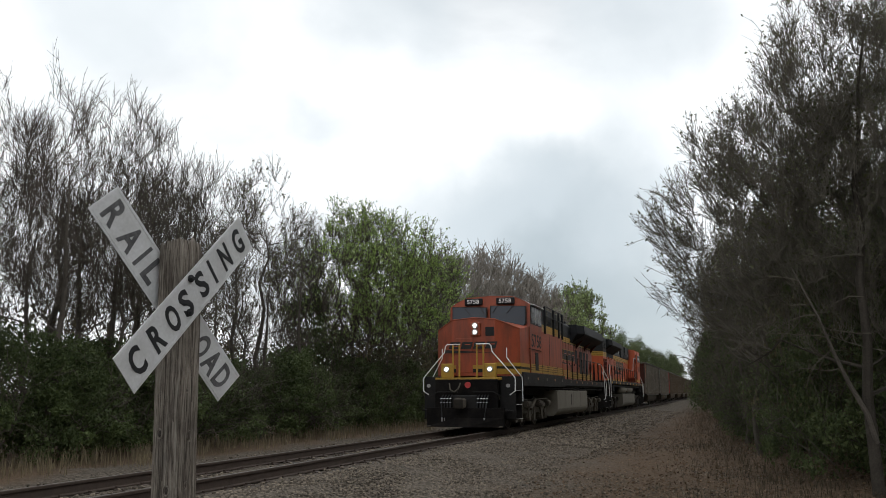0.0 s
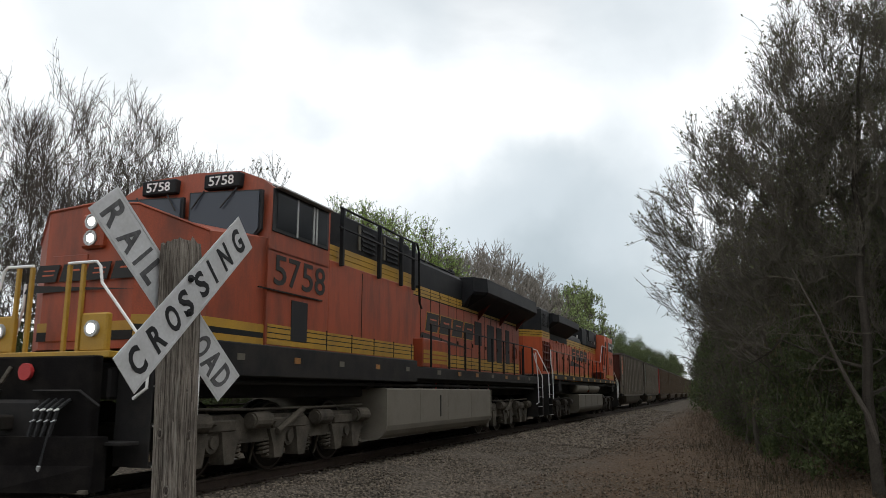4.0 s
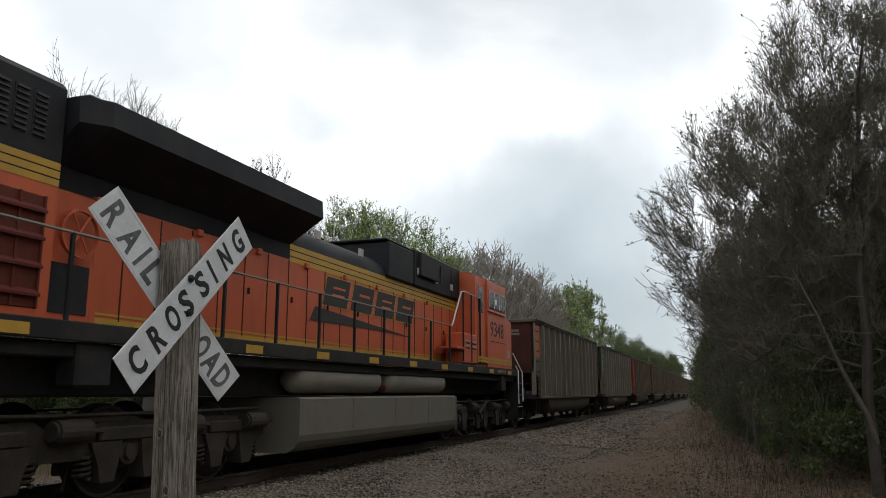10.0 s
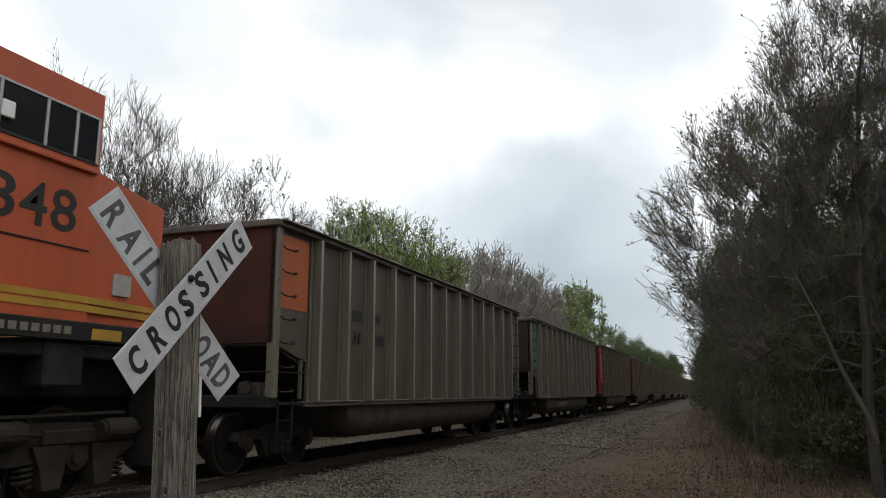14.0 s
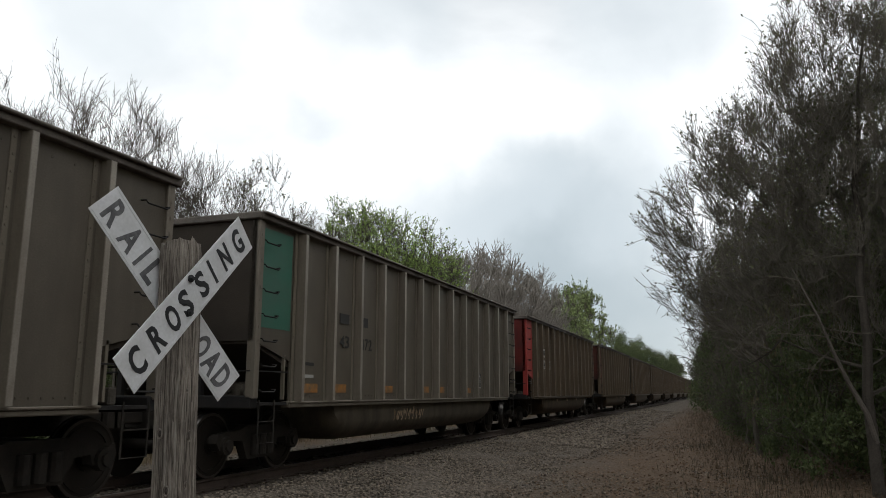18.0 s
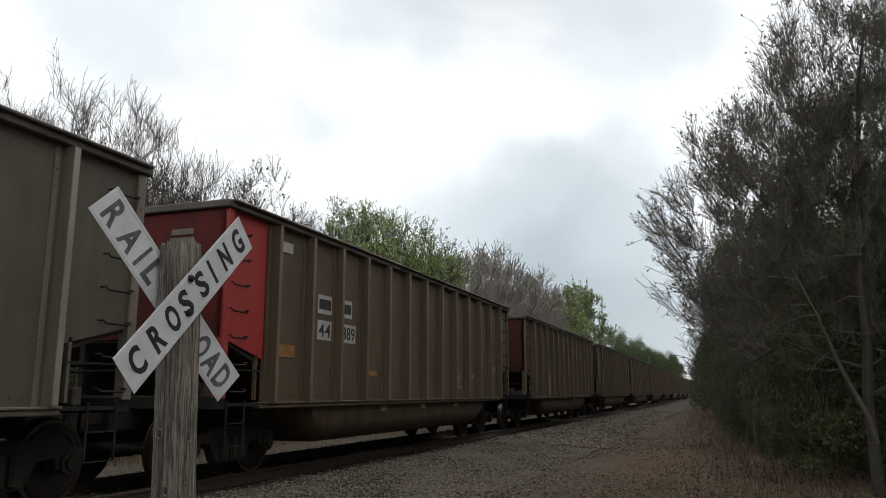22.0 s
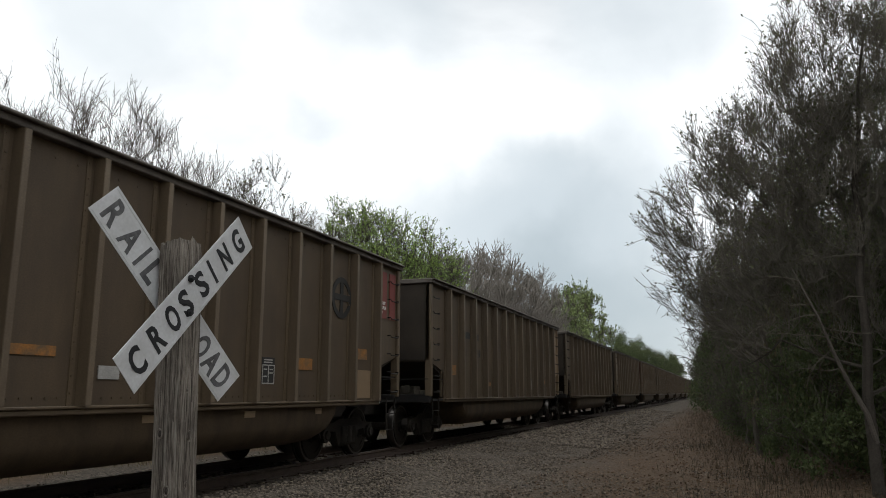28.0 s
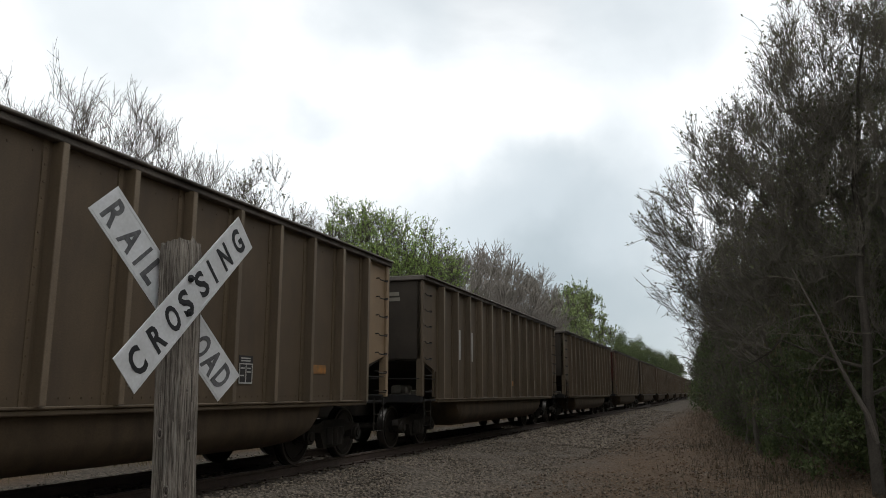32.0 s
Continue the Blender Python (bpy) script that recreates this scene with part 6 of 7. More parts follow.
def build_car_base(wd):
    """Shared meshes of a car's plain pieces, by name."""
    hw = 1.6
    c = {}
    def side():
        s = Shape().box(-0.03, 0.0, 1.0, CAR_LENGTH - 1.0, 1.06, 3.66)
        n = int((CAR_LENGTH - 2.4) / 0.145)
        for k in range(n):
            y = 1.2 + 0.145 * k
            s.box(0.0, 0.010, y - 0.011, y + 0.011, 1.135, 1.157)
            if k % 2:
                s.box(0.0, 0.008, y - 0.010, y + 0.010, 3.50, 3.52)
        return s
    c["side"] = side
    c["sill"] = lambda: Shape().box(-0.10, 0.05, 0.95, CAR_LENGTH - 0.95, 0.98, 1.04, 0.012).box(-0.10, 0.075, 0.95, CAR_LENGTH - 0.95, 1.04, 1.07, 0.008)
    c["chord"] = lambda: Shape().box(-0.10, 0.10, 0.0, CAR_LENGTH, 3.66, 3.735, 0.01).box(-0.12, 0.15, 0.0, CAR_LENGTH, 3.735, 3.77, 0.01)
    return c


def build_car(index, u, spec, wd):
    car = thing("coal_car", pose(RAIL_X, u, RAIL_Z), spec["label"], "rail car", "cars of the coal train")
    hw = 1.6
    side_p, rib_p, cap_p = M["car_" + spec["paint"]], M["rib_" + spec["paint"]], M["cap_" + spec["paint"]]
    base = build_car_base(wd)
    for sd in (1, -1):
        flip = Matrix.Translation((hw * sd, 0, 0)) @ Matrix.Diagonal((sd, 1, 1, 1))
        def put(name, key, make, mat_, label="", at=(0, 0, 0), mirror=False):
            ob = part(name, car_mesh(key, make, mat_), None, car, label)
            m = flip @ Matrix.Translation(at)
            if mirror:
                m = m @ Matrix.Diagonal((1, -1, 1, 1))
            ob.matrix_basis = m
            return ob
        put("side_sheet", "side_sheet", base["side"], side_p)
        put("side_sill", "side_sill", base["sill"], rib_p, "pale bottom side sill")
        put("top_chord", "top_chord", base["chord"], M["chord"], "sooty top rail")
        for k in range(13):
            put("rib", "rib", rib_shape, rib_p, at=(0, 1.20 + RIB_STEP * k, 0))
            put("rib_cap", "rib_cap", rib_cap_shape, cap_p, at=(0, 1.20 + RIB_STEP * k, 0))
        if spec["front"] in ("end_orange", "end_green"):
            z0 = 2.45 if spec["front"] == "end_orange" else 2.12
            put("end_bay", "end_bay", end_bay_shape, side_p)
            put("painted_patch", "patch%.2f" % z0, lambda: Shape().box(0.0, 0.006, 0.12, 0.96, z0, 3.57), M[spec["front"]], "coloured patch on the end bay")
        else:
            put("end_bay", "end_bay", end_bay_shape, M[spec["front"]])
        put("end_bay", "end_bay", end_bay_shape, M[spec["rear"]], at=(0, CAR_LENGTH, 0), mirror=True)
        post_p = M[spec["front"]] if spec["front"] in ("end_red", "end_tan") else rib_p
        put("corner_post", "corner_post", corner_post_shape, post_p, at=(0, 0.06, 0))
        put("corner_post", "corner_post", corner_post_shape, M[spec["rear"]] if spec["rear"] == "end_tan" else rib_p, at=(0, CAR_LENGTH - 0.06, 0))
        for k in range(7):
            z = 1.24 + 0.355 * k
            put("ladder_rung", "ladder_rung", rung_shape, M["frame"], at=(0, 0, z))
            put("ladder_rung", "ladder_rung", rung_shape, M["frame"], at=(0, CAR_LENGTH, z), mirror=True)
        for y in (0.0, CAR_LENGTH):
            w = 1 if y == 0 else -1
            put("step_iron", "step_iron%d" % w, lambda: Shape().tube([(0.02, 0.18 * w, 1.1), (0.02, 0.18 * w, 0.5), (0.02, 0.58 * w, 0.5), (0.02, 0.58 * w, 1.1)], 0.014, 4)
                .tube([(0.02, 0.18 * w, 0.8), (0.02, 0.58 * w, 0.8)], 0.012, 4), M["running_dark"], at=(0, y, 0))
            put("end_upright", "end_upright%d" % w, lambda: Shape().box(-0.05, 0.0, 0.86 * w - 0.02, 0.86 * w + 0.02, 1.1, 1.75), rib_p, at=(0, y, 0))
            put("end_handrail", "end_handrail%d" % w, lambda: Shape().tube([(0.0, 0.0, 1.50), (0.0, 0.95 * w, 1.50)], 0.014, 4), M["frame"], at=(0, y, 0))
    end_p = M["end_sooty_rust"] if spec["end"] == "rust" else M["end_dark"]
    if spec["front"] == "end_red":
        end_p = M["end_maroon"]
    for y, w in ((0.0, 1), (CAR_LENGTH, -1)):
        m = Matrix.Translation((0, y, 0)) @ Matrix.Diagonal((1, w, 1, 1))
        for name, key, make, mat_ in (
                ("end_sheet", "end_sheet", lambda: Shape().box(-1.58, 1.58, 0.0, 0.04, 1.92, 3.66), end_p),
                ("end_chord", "end_chord", lambda: Shape().box(-1.68, 1.68, -0.07, 0.09, 3.66, 3.765, 0.015), M["chord"]),
                ("slope_sheet", "slope_sheet", lambda: Shape().prism([(0.03, 1.93), (0.03, 1.88), (2.9, 0.98), (2.9, 1.06)], 0, -1.56, 1.56), M["end_dark"]),
                ("end_sill", "end_sill", lambda: Shape().box(-1.6, 1.6, 0.0, 0.18, 0.98, 1.16, 0.015).box(-1.6, 1.6, 0.18, 1.0, 1.02, 1.06), M["frame"]),
                ("draft_sill", "draft_sill", lambda: Shape().box(-0.22, 0.22, -0.35, 3.0, 0.70, 1.0, 0.02), M["running_dark"]),
                ("end_brace", "end_brace", lambda: Shape().box(-0.05, 0.05, 0.02, 0.12, 1.16, 1.95), M["frame"]),
                ("end_brace", "end_brace_far", lambda: Shape().box(-0.75, -0.66, 0.02, 0.1, 1.16, 1.95), M["frame"]),
                ("end_brace", "end_brace_near", lambda: Shape().box(0.66, 0.75, 0.02, 0.1, 1.16, 1.95), M["frame"]),
                ("end_rail", "end_rail", lambda: Shape().tube([(-1.58, 0.0, 1.5), (1.58, 0.0, 1.5)], 0.014, 4), M["frame"]),
                ("brake_valve", "brake_valve", lambda: Shape().box(0.7, 1.1, 0.45, 0.8, 1.06, 1.36, 0.04).disc((0.9, 0.42, 1.28), 1, 0.10, 0.06, 10).box(1.2, 1.36, 0.4, 0.52, 1.06, 1.26, 0.02), M["running"])):
            ob = part(name, car_mesh(key, make, mat_), None, car)
            ob.matrix_basis = m
        coupler(car, y - w * 0.86, w)
        yc = y + w * 1.12
        for sd in (1, -1):
            ob = part("truck_frame", car_mesh("truck_frame", truck_side_shape, M["running_dark"]), None, car, "sooty cast bogie side frame")
            ob.matrix_basis = Matrix.Translation((sd * 1.0, yc, 0)) @ Matrix.Diagonal((sd, 1, 1, 1))
        ob = part("bolster", car_mesh("car_bolster", lambda: Shape().box(-1.0, 1.0, -0.2, 0.2, 0.42, 0.72, 0.03).box(-0.3, 0.3, -0.3, 0.3, 0.72, 1.0, 0.03)
                                      .box(-0.8, 0.8, -0.62, -0.5, 0.35, 0.5).box(-0.8, 0.8, 0.5, 0.62, 0.35, 0.5), M["running_dark"]), None, car)
        ob.matrix_basis = Matrix.Translation((0, yc, 0))
        for a in (-0.89, 0.89):
            add_wheelset(car, yc + a, 0.457, wd)
    part("tub", car_mesh("tub", tub_shape, M["tub" if spec["paint"] == "grey" else "tub_brown"], True), None, car, "rounded drop-tub floor of the car")
    part("coal_load", car_mesh("coal_load", lambda: Shape().box(-1.5, 1.5, 0.3, CAR_LENGTH - 0.3, 2.6, 3.05), M["coal"]), None, car, "black coal load below the rim")
    # small markings on the near side
    rng = random.Random(50 + index)
    def mark(name, y, z, w, h, paint, label=""):
        part(name, Shape().box(hw + 0.001, hw + 0.0125, y, y + w, z, z + h), M[paint], car, label)
    bay = lambda k: 1.32 + RIB_STEP * k
    for k, z, h in spec["yellow"]:
        mark("yellow_decal", bay(k) + 0.02, z, 0.52, h, "decal_yellow", "faded yellow reflective strip")
    if "board" in spec:
        k = spec["board"]
        y0 = bay(k) + 0.13
        board = part("data_board", Shape().box(hw + 0.001, hw + 0.0115, y0, y0 + 0.32, 1.32, 1.70), M["decal_dark"], car, "dark data stencil board in a pale outline")
        lines = Shape().box(hw + 0.0115, hw + 0.0140, y0, y0 + 0.32, 1.32, 1.338).box(hw + 0.0115, hw + 0.0140, y0, y0 + 0.32, 1.58, 1.596)
        for q in (0.0, 0.152, 0.302):
            lines.box(hw + 0.0115, hw + 0.0142, y0 + q, y0 + q + 0.018, 1.338, 1.58)
        part("board_outline", lines, M["decal_white"], board, "pale stencil outline")
        for q, z in ((0.04, 1.655), (0.04, 1.62), (0.035, 1.52), (0.19, 1.52), (0.19, 1.47), (0.035, 1.42)):
            part("stencil_line", Shape().box(hw + 0.0115, hw + 0.0140, y0 + q, y0 + q + (0.22 if z > 1.6 else 0.09), z, z + 0.018), M["decal_white"], board)
    for k, z, w, h, paint in spec.get("plates", ()):
        mark("stencil_plate", bay(k) + 0.1, z, w, h, paint)
    if "digits" in spec:
        for k, z, words, wd_, ht in spec["digits"]:
            y0 = bay(k) + (0.26 if k == 1 else 0.08)
            if spec.get("boxed"):
                mark("digit_panel", y0 - 0.04, z - 0.05, wd_ + 0.08, ht + 0.10, "decal_white", "white square number panel")
            numerals(car, words, ht, wd_, M["decal_dark"], ON_SIDE, (hw + 0.0155, y0, z), "dark stencilled digit")
    for k, z, w in spec.get("bars", ()):
        y0 = bay(k) + (0.26 if k == 1 else 0.08)
        if spec.get("boxed"):
            mark("mark_panel", y0 - 0.04, z - 0.05, w + 0.08, 0.31, "decal_white")
        part("mark_bar", Shape().box(hw + 0.001, hw + 0.0155, y0, y0 + w, z + 0.02, z + 0.19), M["decal_dark"], car, "dark owner's mark bar")
    if spec.get("end_bar"):
        part("end_mark", Shape().box(0.72, 1.08, -0.012, 0.0, 3.33, 3.41).box(0.70, 1.10, -0.012, 0.0, 3.21, 3.29), M["tank_pale"], car, "pale owner's mark bars on the car end")
    if spec.get("roundel"):
        yb = 11.93
        part("roundel", Shape().disc((hw + 0.006, yb, 2.82), 0, 0.36, 0.018, 32, 0.27), M["decal_dark"], car, "dark ring emblem")
        part("roundel_cross", Shape().box(hw, hw + 0.015, yb - 0.26, yb + 0.26, 2.77, 2.88).box(hw, hw + 0.0155, yb - 0.055, yb + 0.055, 2.52, 3.12), M["decal_dark"], car)
        mark("pale_patch", bay(2), 1.12, 0.9, 0.75, "end_tan", "bare tan repaint patch")
        for y0, w_ in ((CAR_LENGTH - 0.96, 0.36), (CAR_LENGTH - 0.47, 0.29)):
            mark("rear_patch", y0, 2.62, w_, 0.92, "end_faded_red", "faded red panel on the rear bay")
        for k, word in enumerate(("ROTARY", "COUPLER", "END")):
            me = lettering(word, 0.062, M["white"], (0.27, 0.31, 0.14)[k], bold=0.01)
            part("lettering", turned(me, ON_SIDE), None, car, "small white letters " + word).location = (hw + 0.0155, CAR_LENGTH - 0.94, 2.89 - 0.095 * k)
        part("sill_decal", Shape().box(hw + 0.062, hw + 0.066, CAR_LENGTH - 1.0, CAR_LENGTH - 0.97, 1.0, 1.07), M["decal_white"], car)
        mark("low_patch", CAR_LENGTH - 1.85, 1.10, 0.55, 0.5, "end_tan", "pale worn patch")
    for k, w in spec.get("tub_plates", ()):
        part("tub_plate", Shape().box(1.555, 1.568, k, k + w, 0.86, 0.95), M["end_tan"], car, "small tan plate on the tub")
    if spec.get("scrawl"):
        for k in range(8):
            y0 = 5.1 + 0.2 * k
            part("scrawl_stroke", Shape().tube([(1.552, y0, 0.66), (1.562, y0 + rng.uniform(-0.02, 0.12), 0.86 + rng.uniform(-0.03, 0.05)), (1.556, y0 + 0.15, 0.70 + rng.uniform(-0.03, 0.06)), (1.562, y0 + 0.2, 0.84)], 0.013, 4), M["end_tan"], car,
                 "tan paint scrawl stroke on the tub")
    TRAIN.append((car, u))
    return car


CARS = [
    dict(label="dusty grey ribbed coal car with an orange end panel", paint="grey", front="end_orange", rear="car_grey", end="rust", end_bar=True, yellow=(),
         plates=((5, 1.3, 0.14, 0.16, "decal_white"), (9, 1.25, 0.09, 0.2, "decal_dark")), digits=((1, 2.06, "31", 0.36, 0.22), (2, 2.06, "480", 0.5, 0.22)), bars=((1, 2.46, 0.34), (2, 2.46, 0.3))),
    dict(label="dusty grey ribbed coal car with a green end panel", paint="grey", front="end_green", rear="car_grey", end="dark", scrawl=True, board=9,
         yellow=((0, 1.20, 0.14), (1, 1.20, 0.14), (3, 1.20, 0.13), (5, 1.20, 0.13), (6, 1.20, 0.13), (8, 1.19, 0.13)),
         digits=((1, 1.96, "43", 0.36, 0.21), (2, 1.96, "472", 0.46, 0.21)), bars=((1, 2.36, 0.34), (2, 2.36, 0.28)), plates=((0, 1.43, 0.3, 0.05, "decal_white"), (0, 1.62, 0.3, 0.05, "decal_dark"))),
    dict(label="brown ribbed coal car with a bright red end bay", paint="brown", front="end_red", rear="car_brown", end="rust", end_bar=True, boxed=True, board=8,
         yellow=((0, 1.72, 0.19), (3, 1.5, 0.1), (9, 1.56, 0.12), (11, 1.74, 0.18)), digits=((1, 2.10, "44", 0.40, 0.22), (2, 2.10, "389", 0.48, 0.22)), bars=((1, 2.53, 0.40), (2, 2.53, 0.32)),
         plates=((0, 3.3, 0.3, 0.16, "decal_white"), (11, 1.42, 0.12, 0.08, "decal_white")), tub_plates=((5.2, 0.28), (7.3, 0.28), (9.5, 0.28))),
    dict(label="brown ribbed coal car with a dark ring emblem", paint="brown", front="end_rust", rear="rib_brown", end="rust", roundel=True, yellow=((4, 1.55, 0.1), (9, 1.55, 0.18), (11, 1.79, 0.19)), board=8,
         plates=((5, 1.34, 0.3, 0.14, "decal_white"),), tub_plates=((7.24, 0.26), (9.23, 0.26), (11.2, 0.2))),
    dict(label="brown ribbed coal car with a tan rear end bay", paint="brown", front="car_brown", rear="end_tan", end="dark", yellow=((0, 1.62, 0.24), (3, 1.38, 0.1), (10, 1.5, 0.14)), board=8,
         digits=((1, 2.12, "1", 0.1, 0.21), (2, 2.12, "269", 0.46, 0.21)), bars=((1, 2.55, 0.38), (2, 2.55, 0.32)), plates=((0, 1.34, 0.2, 0.07, "decal_dark"), (0, 1.09, 0.15, 0.09, "decal_white"), (6, 1.26, 0.2, 0.09, "decal_white"))),
    dict(label="sooty brown ribbed coal car with white number panels", paint="brown", front="car_brown", rear="car_brown", end="dark", end_bar=True, yellow=((6, 1.4, 0.15),), board=9,
         plates=((1, 2.0, 0.3, 0.75, "decal_white"), (2, 2.0, 0.3, 0.75, "decal_white"))),
    dict(label="sooty brown ribbed coal car", paint="brown", front="car_brown", rear="car_brown", end="dark", yellow=((3, 1.3, 0.15), (8, 1.3, 0.15)), board=9),
    dict(label="dusty brown ribbed coal car with a rusty end bay", paint="brown", front="end_rust", rear="car_brown", end="rust", yellow=((5, 1.3, 0.15),), board=9),
]


def build_train():
    _, wd = build_lead_locomotive(22.9)
    build_second_locomotive(45.2, wd)
    wc = (wheelset_mesh(0.457), tread_mesh(0.457))
    for k in range(17):
        spec = CARS[k] if k < len(CARS) else CARS[6 + k % 2]
        build_car(k, CAR_PLACES[k] if k < 6 else CAR_PLACES[5] + CAR_PITCH * (k - 5), spec, wc)


def motions():
    """The train rolls by at an even speed; its wheels turn as they roll."""
    for vehicle, u in TRAIN:
        walk(vehicle, [(t, pose(RAIL_X, u - SPEED * t, RAIL_Z)) for t in (0.0, 8.0, 16.0, 24.0, CLIP)])
    for w, r in WHEELS:
        step = radians(64) * r / SPEED
        n = math.ceil(CLIP / step)
        times = [CLIP * k / n for k in range(n + 1)]
        at = w.location.copy()
        walk(w, [(t, pose(at.x, at.y, at.z, math.degrees(SPEED * round(t * FPS) / FPS / r), 0, 0)) for t in times])


# ---- trees and bushes ----
class Grower:
    """Grows a tree: limbs as tapered tubes, twigs as thin prisms, and the spots where leaves sit."""

    def __init__(self, seed):
        self.rng = random.Random(seed)
        self.limbs, self.twigs, self.tips = Shape(), Shape(), []

    def bend(self, d, amount, up):
        r = self.rng
        d = d + Vector((r.gauss(0, amount), r.gauss(0, amount), r.gauss(0, amount) + up))
        return d.normalized()

    def branch(self, p, d, length, r0, level, last, cfg):
        r = self.rng
        n = max(2, min(7, int(length / cfg["seg"]) + 2)) if level < last else 3
        path, dirs = [p.copy()], [d.copy()]
        for _ in range(n):
            d = self.bend(d, cfg["wiggle"] * (0.6 if level == 0 else 1.0), cfg["up"][min(level, len(cfg["up"]) - 1)])
            p = p + d * (length / n)
            path.append(p.copy())
            dirs.append(d.copy())
        r1 = r0 * (0.10 if level == 0 else 0.25 if level < last else 0.35)
        if level <= 1:
            self.limbs.tube(path, r0, 7 if level == 0 else 5, r1)
        else:
            self.twigs.tube(path, r0, 4 if level == 2 and last > 2 else 3, r1)
        if level >= last - 1:
            for q in path[1:]:
                self.tips.append(q + Vector((r.gauss(0, 0.06), r.gauss(0, 0.06), r.gauss(0, 0.06))))
        if level == last:
            return
        kids = cfg["kids"][min(level, len(cfg["kids"]) - 1)]
        start = cfg["clear"] if level == 0 else 0.2
        for k in range(kids):
            t = start + (1 - start) * (k + r.random()) / kids
            i = min(n - 1, int(t * n))
            a = path[i].lerp(path[i + 1], t * n - i)
            ax = dirs[i].orthogonal().normalized()
            ax.rotate(Matrix.Rotation(r.uniform(0, 6.283), 3, dirs[i]))
            ang = radians(r.uniform(*cfg["angle"]))
            nd = (dirs[i] * math.cos(ang) + ax * math.sin(ang)).normalized()
            shrink = cfg["ratio"][min(level, len(cfg["ratio"]) - 1)] * r.uniform(0.65, 1.25) * (1.15 - 0.6 * t if level == 0 else 1.0 - 0.35 * t)
            rad = max(cfg["thin"], (r0 + (r1 - r0) * t) * r.uniform(0.40, 0.60))
            self.branch(a, nd, length * shrink, rad, level + 1, last, cfg)


BARE = dict(seg=0.6, wiggle=0.10, up=(0.02, 0.09, 0.09, 0.07), kids=(13, 8, 6, 4), angle=(22, 48), clear=0.24, ratio=(0.48, 0.50, 0.46, 0.42), thin=0.0088)
GREEN = dict(seg=0.8, wiggle=0.13, up=(0.02, 0.09, 0.07, 0.05), kids=(13, 7, 5, 3), angle=(24, 56), clear=0.18, ratio=(0.50, 0.52, 0.48, 0.46), thin=0.008)
THICKET = dict(seg=0.6, wiggle=0.16, up=(0.03, 0.04, 0.0, 0.0), kids=(9, 6, 4, 2), angle=(25, 65), clear=0.12, ratio=(0.55, 0.55, 0.5, 0.5), thin=0.006)


def wood_and_leaves(seed, height, radius, stems, cfg, last, leaves_per_tip, leaf_size, spread=0.22, jitter=0.12, first=0.0, upto=1.5):
    g = Grower(seed)
    for k in range(stems):
        a = g.rng.uniform(0, 6.283)
        lean = spread * g.rng.uniform(0.3, 1.0) if stems > 1 else spread * 0.3
        d = Vector((math.cos(a) * lean, math.sin(a) * lean, 1)).normalized()
        h = height * (1.0 if k == 0 else g.rng.uniform(0.7, 0.98))
        g.branch(Vector((math.cos(a) * 0.12 * (stems > 1), math.sin(a) * 0.12 * (stems > 1), -0.1)), d, h, radius * (1 if k == 0 else g.rng.uniform(0.6, 0.9)), 0, last, cfg)
    nr = np.random.default_rng(seed)
    tips = np.array([tuple(t) for t in g.tips])
    if leaves_per_tip and len(tips):
        want = int(len(tips) * leaves_per_tip)
        pick = tips[nr.integers(0, len(tips), want)]
        keep = (pick[:, 2] > first * height) & (pick[:, 2] < upto * height * nr.uniform(0.85, 1.05, want))
        pick = pick[keep] + nr.normal(0, jitter, (int(keep.sum()), 3))
    else:
        pick = np.zeros((0, 3))
    return g, pick, nr


def plant(name, label, category, group, protos, m):
    t = thing(name, m, label, category, group)
    for nm, me in protos:
        tagged(part(nm, me, None, t), kind="" if nm == "trunk" else "stuff")
    return t


def proto(seed, height, radius, stems, cfg, last, per_tip, leaf_size, bark, leaf, **kw):
    g, pts, nr = wood_and_leaves(seed, height, radius, stems, cfg, last, per_tip, leaf_size, **kw)
    out = [("trunk", g.limbs.mesh("trunk", M[bark], True)), ("twig_mass", g.twigs.mesh("twig_mass", M["twig"] if bark == "bark" else M[bark]))]
    if len(pts):
        out.append(("crown", leaf_mesh("crown", pts, leaf_size, nr, M[leaf])))
    return out


def shrub(seed, w, h, count, size, leaf):
    """A ragged bush: stems, and leaves in uneven clumps with gaps between them."""
    nr = np.random.default_rng(seed)
    g = Grower(seed)
    for k in range(7):
        a = g.rng.uniform(0, 6.283)
        d = Vector((math.cos(a) * 0.6, math.sin(a) * 0.6, 1)).normalized()
        g.branch(Vector((math.cos(a) * w * 0.2, math.sin(a) * w * 0.2, -0.05)), d, h * g.rng.uniform(0.7, 1.15), 0.03, 1, 3, THICKET)
    clumps = 46
    a = nr.uniform(0, 6.283, clumps)
    q = np.sqrt(nr.uniform(0.02, 1, clumps)) * w * 0.85
    z = nr.uniform(0.06, 1.0, clumps) ** 0.85 * h
    q *= np.sqrt(np.clip(1.12 - (z / h) ** 1.8, 0.05, 1))
    c = np.stack([np.cos(a) * q, np.sin(a) * q, z], -1)
    rad = nr.uniform(0.18, 0.45, clumps) * w * 0.62
    i = nr.integers(0, clumps, count)
    off = nr.normal(size=(count, 3))
    off /= np.linalg.norm(off, axis=1)[:, None]
    pts = c[i] + off * (rad[i] * nr.uniform(0.35, 1.0, count) ** 0.5)[:, None] * np.array([1, 1, 0.75])
    pts = pts[pts[:, 2] > 0.02]
    return [("stem_mass", g.twigs.mesh("stem_mass", M["twig"])), ("foliage", leaf_mesh("foliage", pts, size, nr, M[leaf]))]


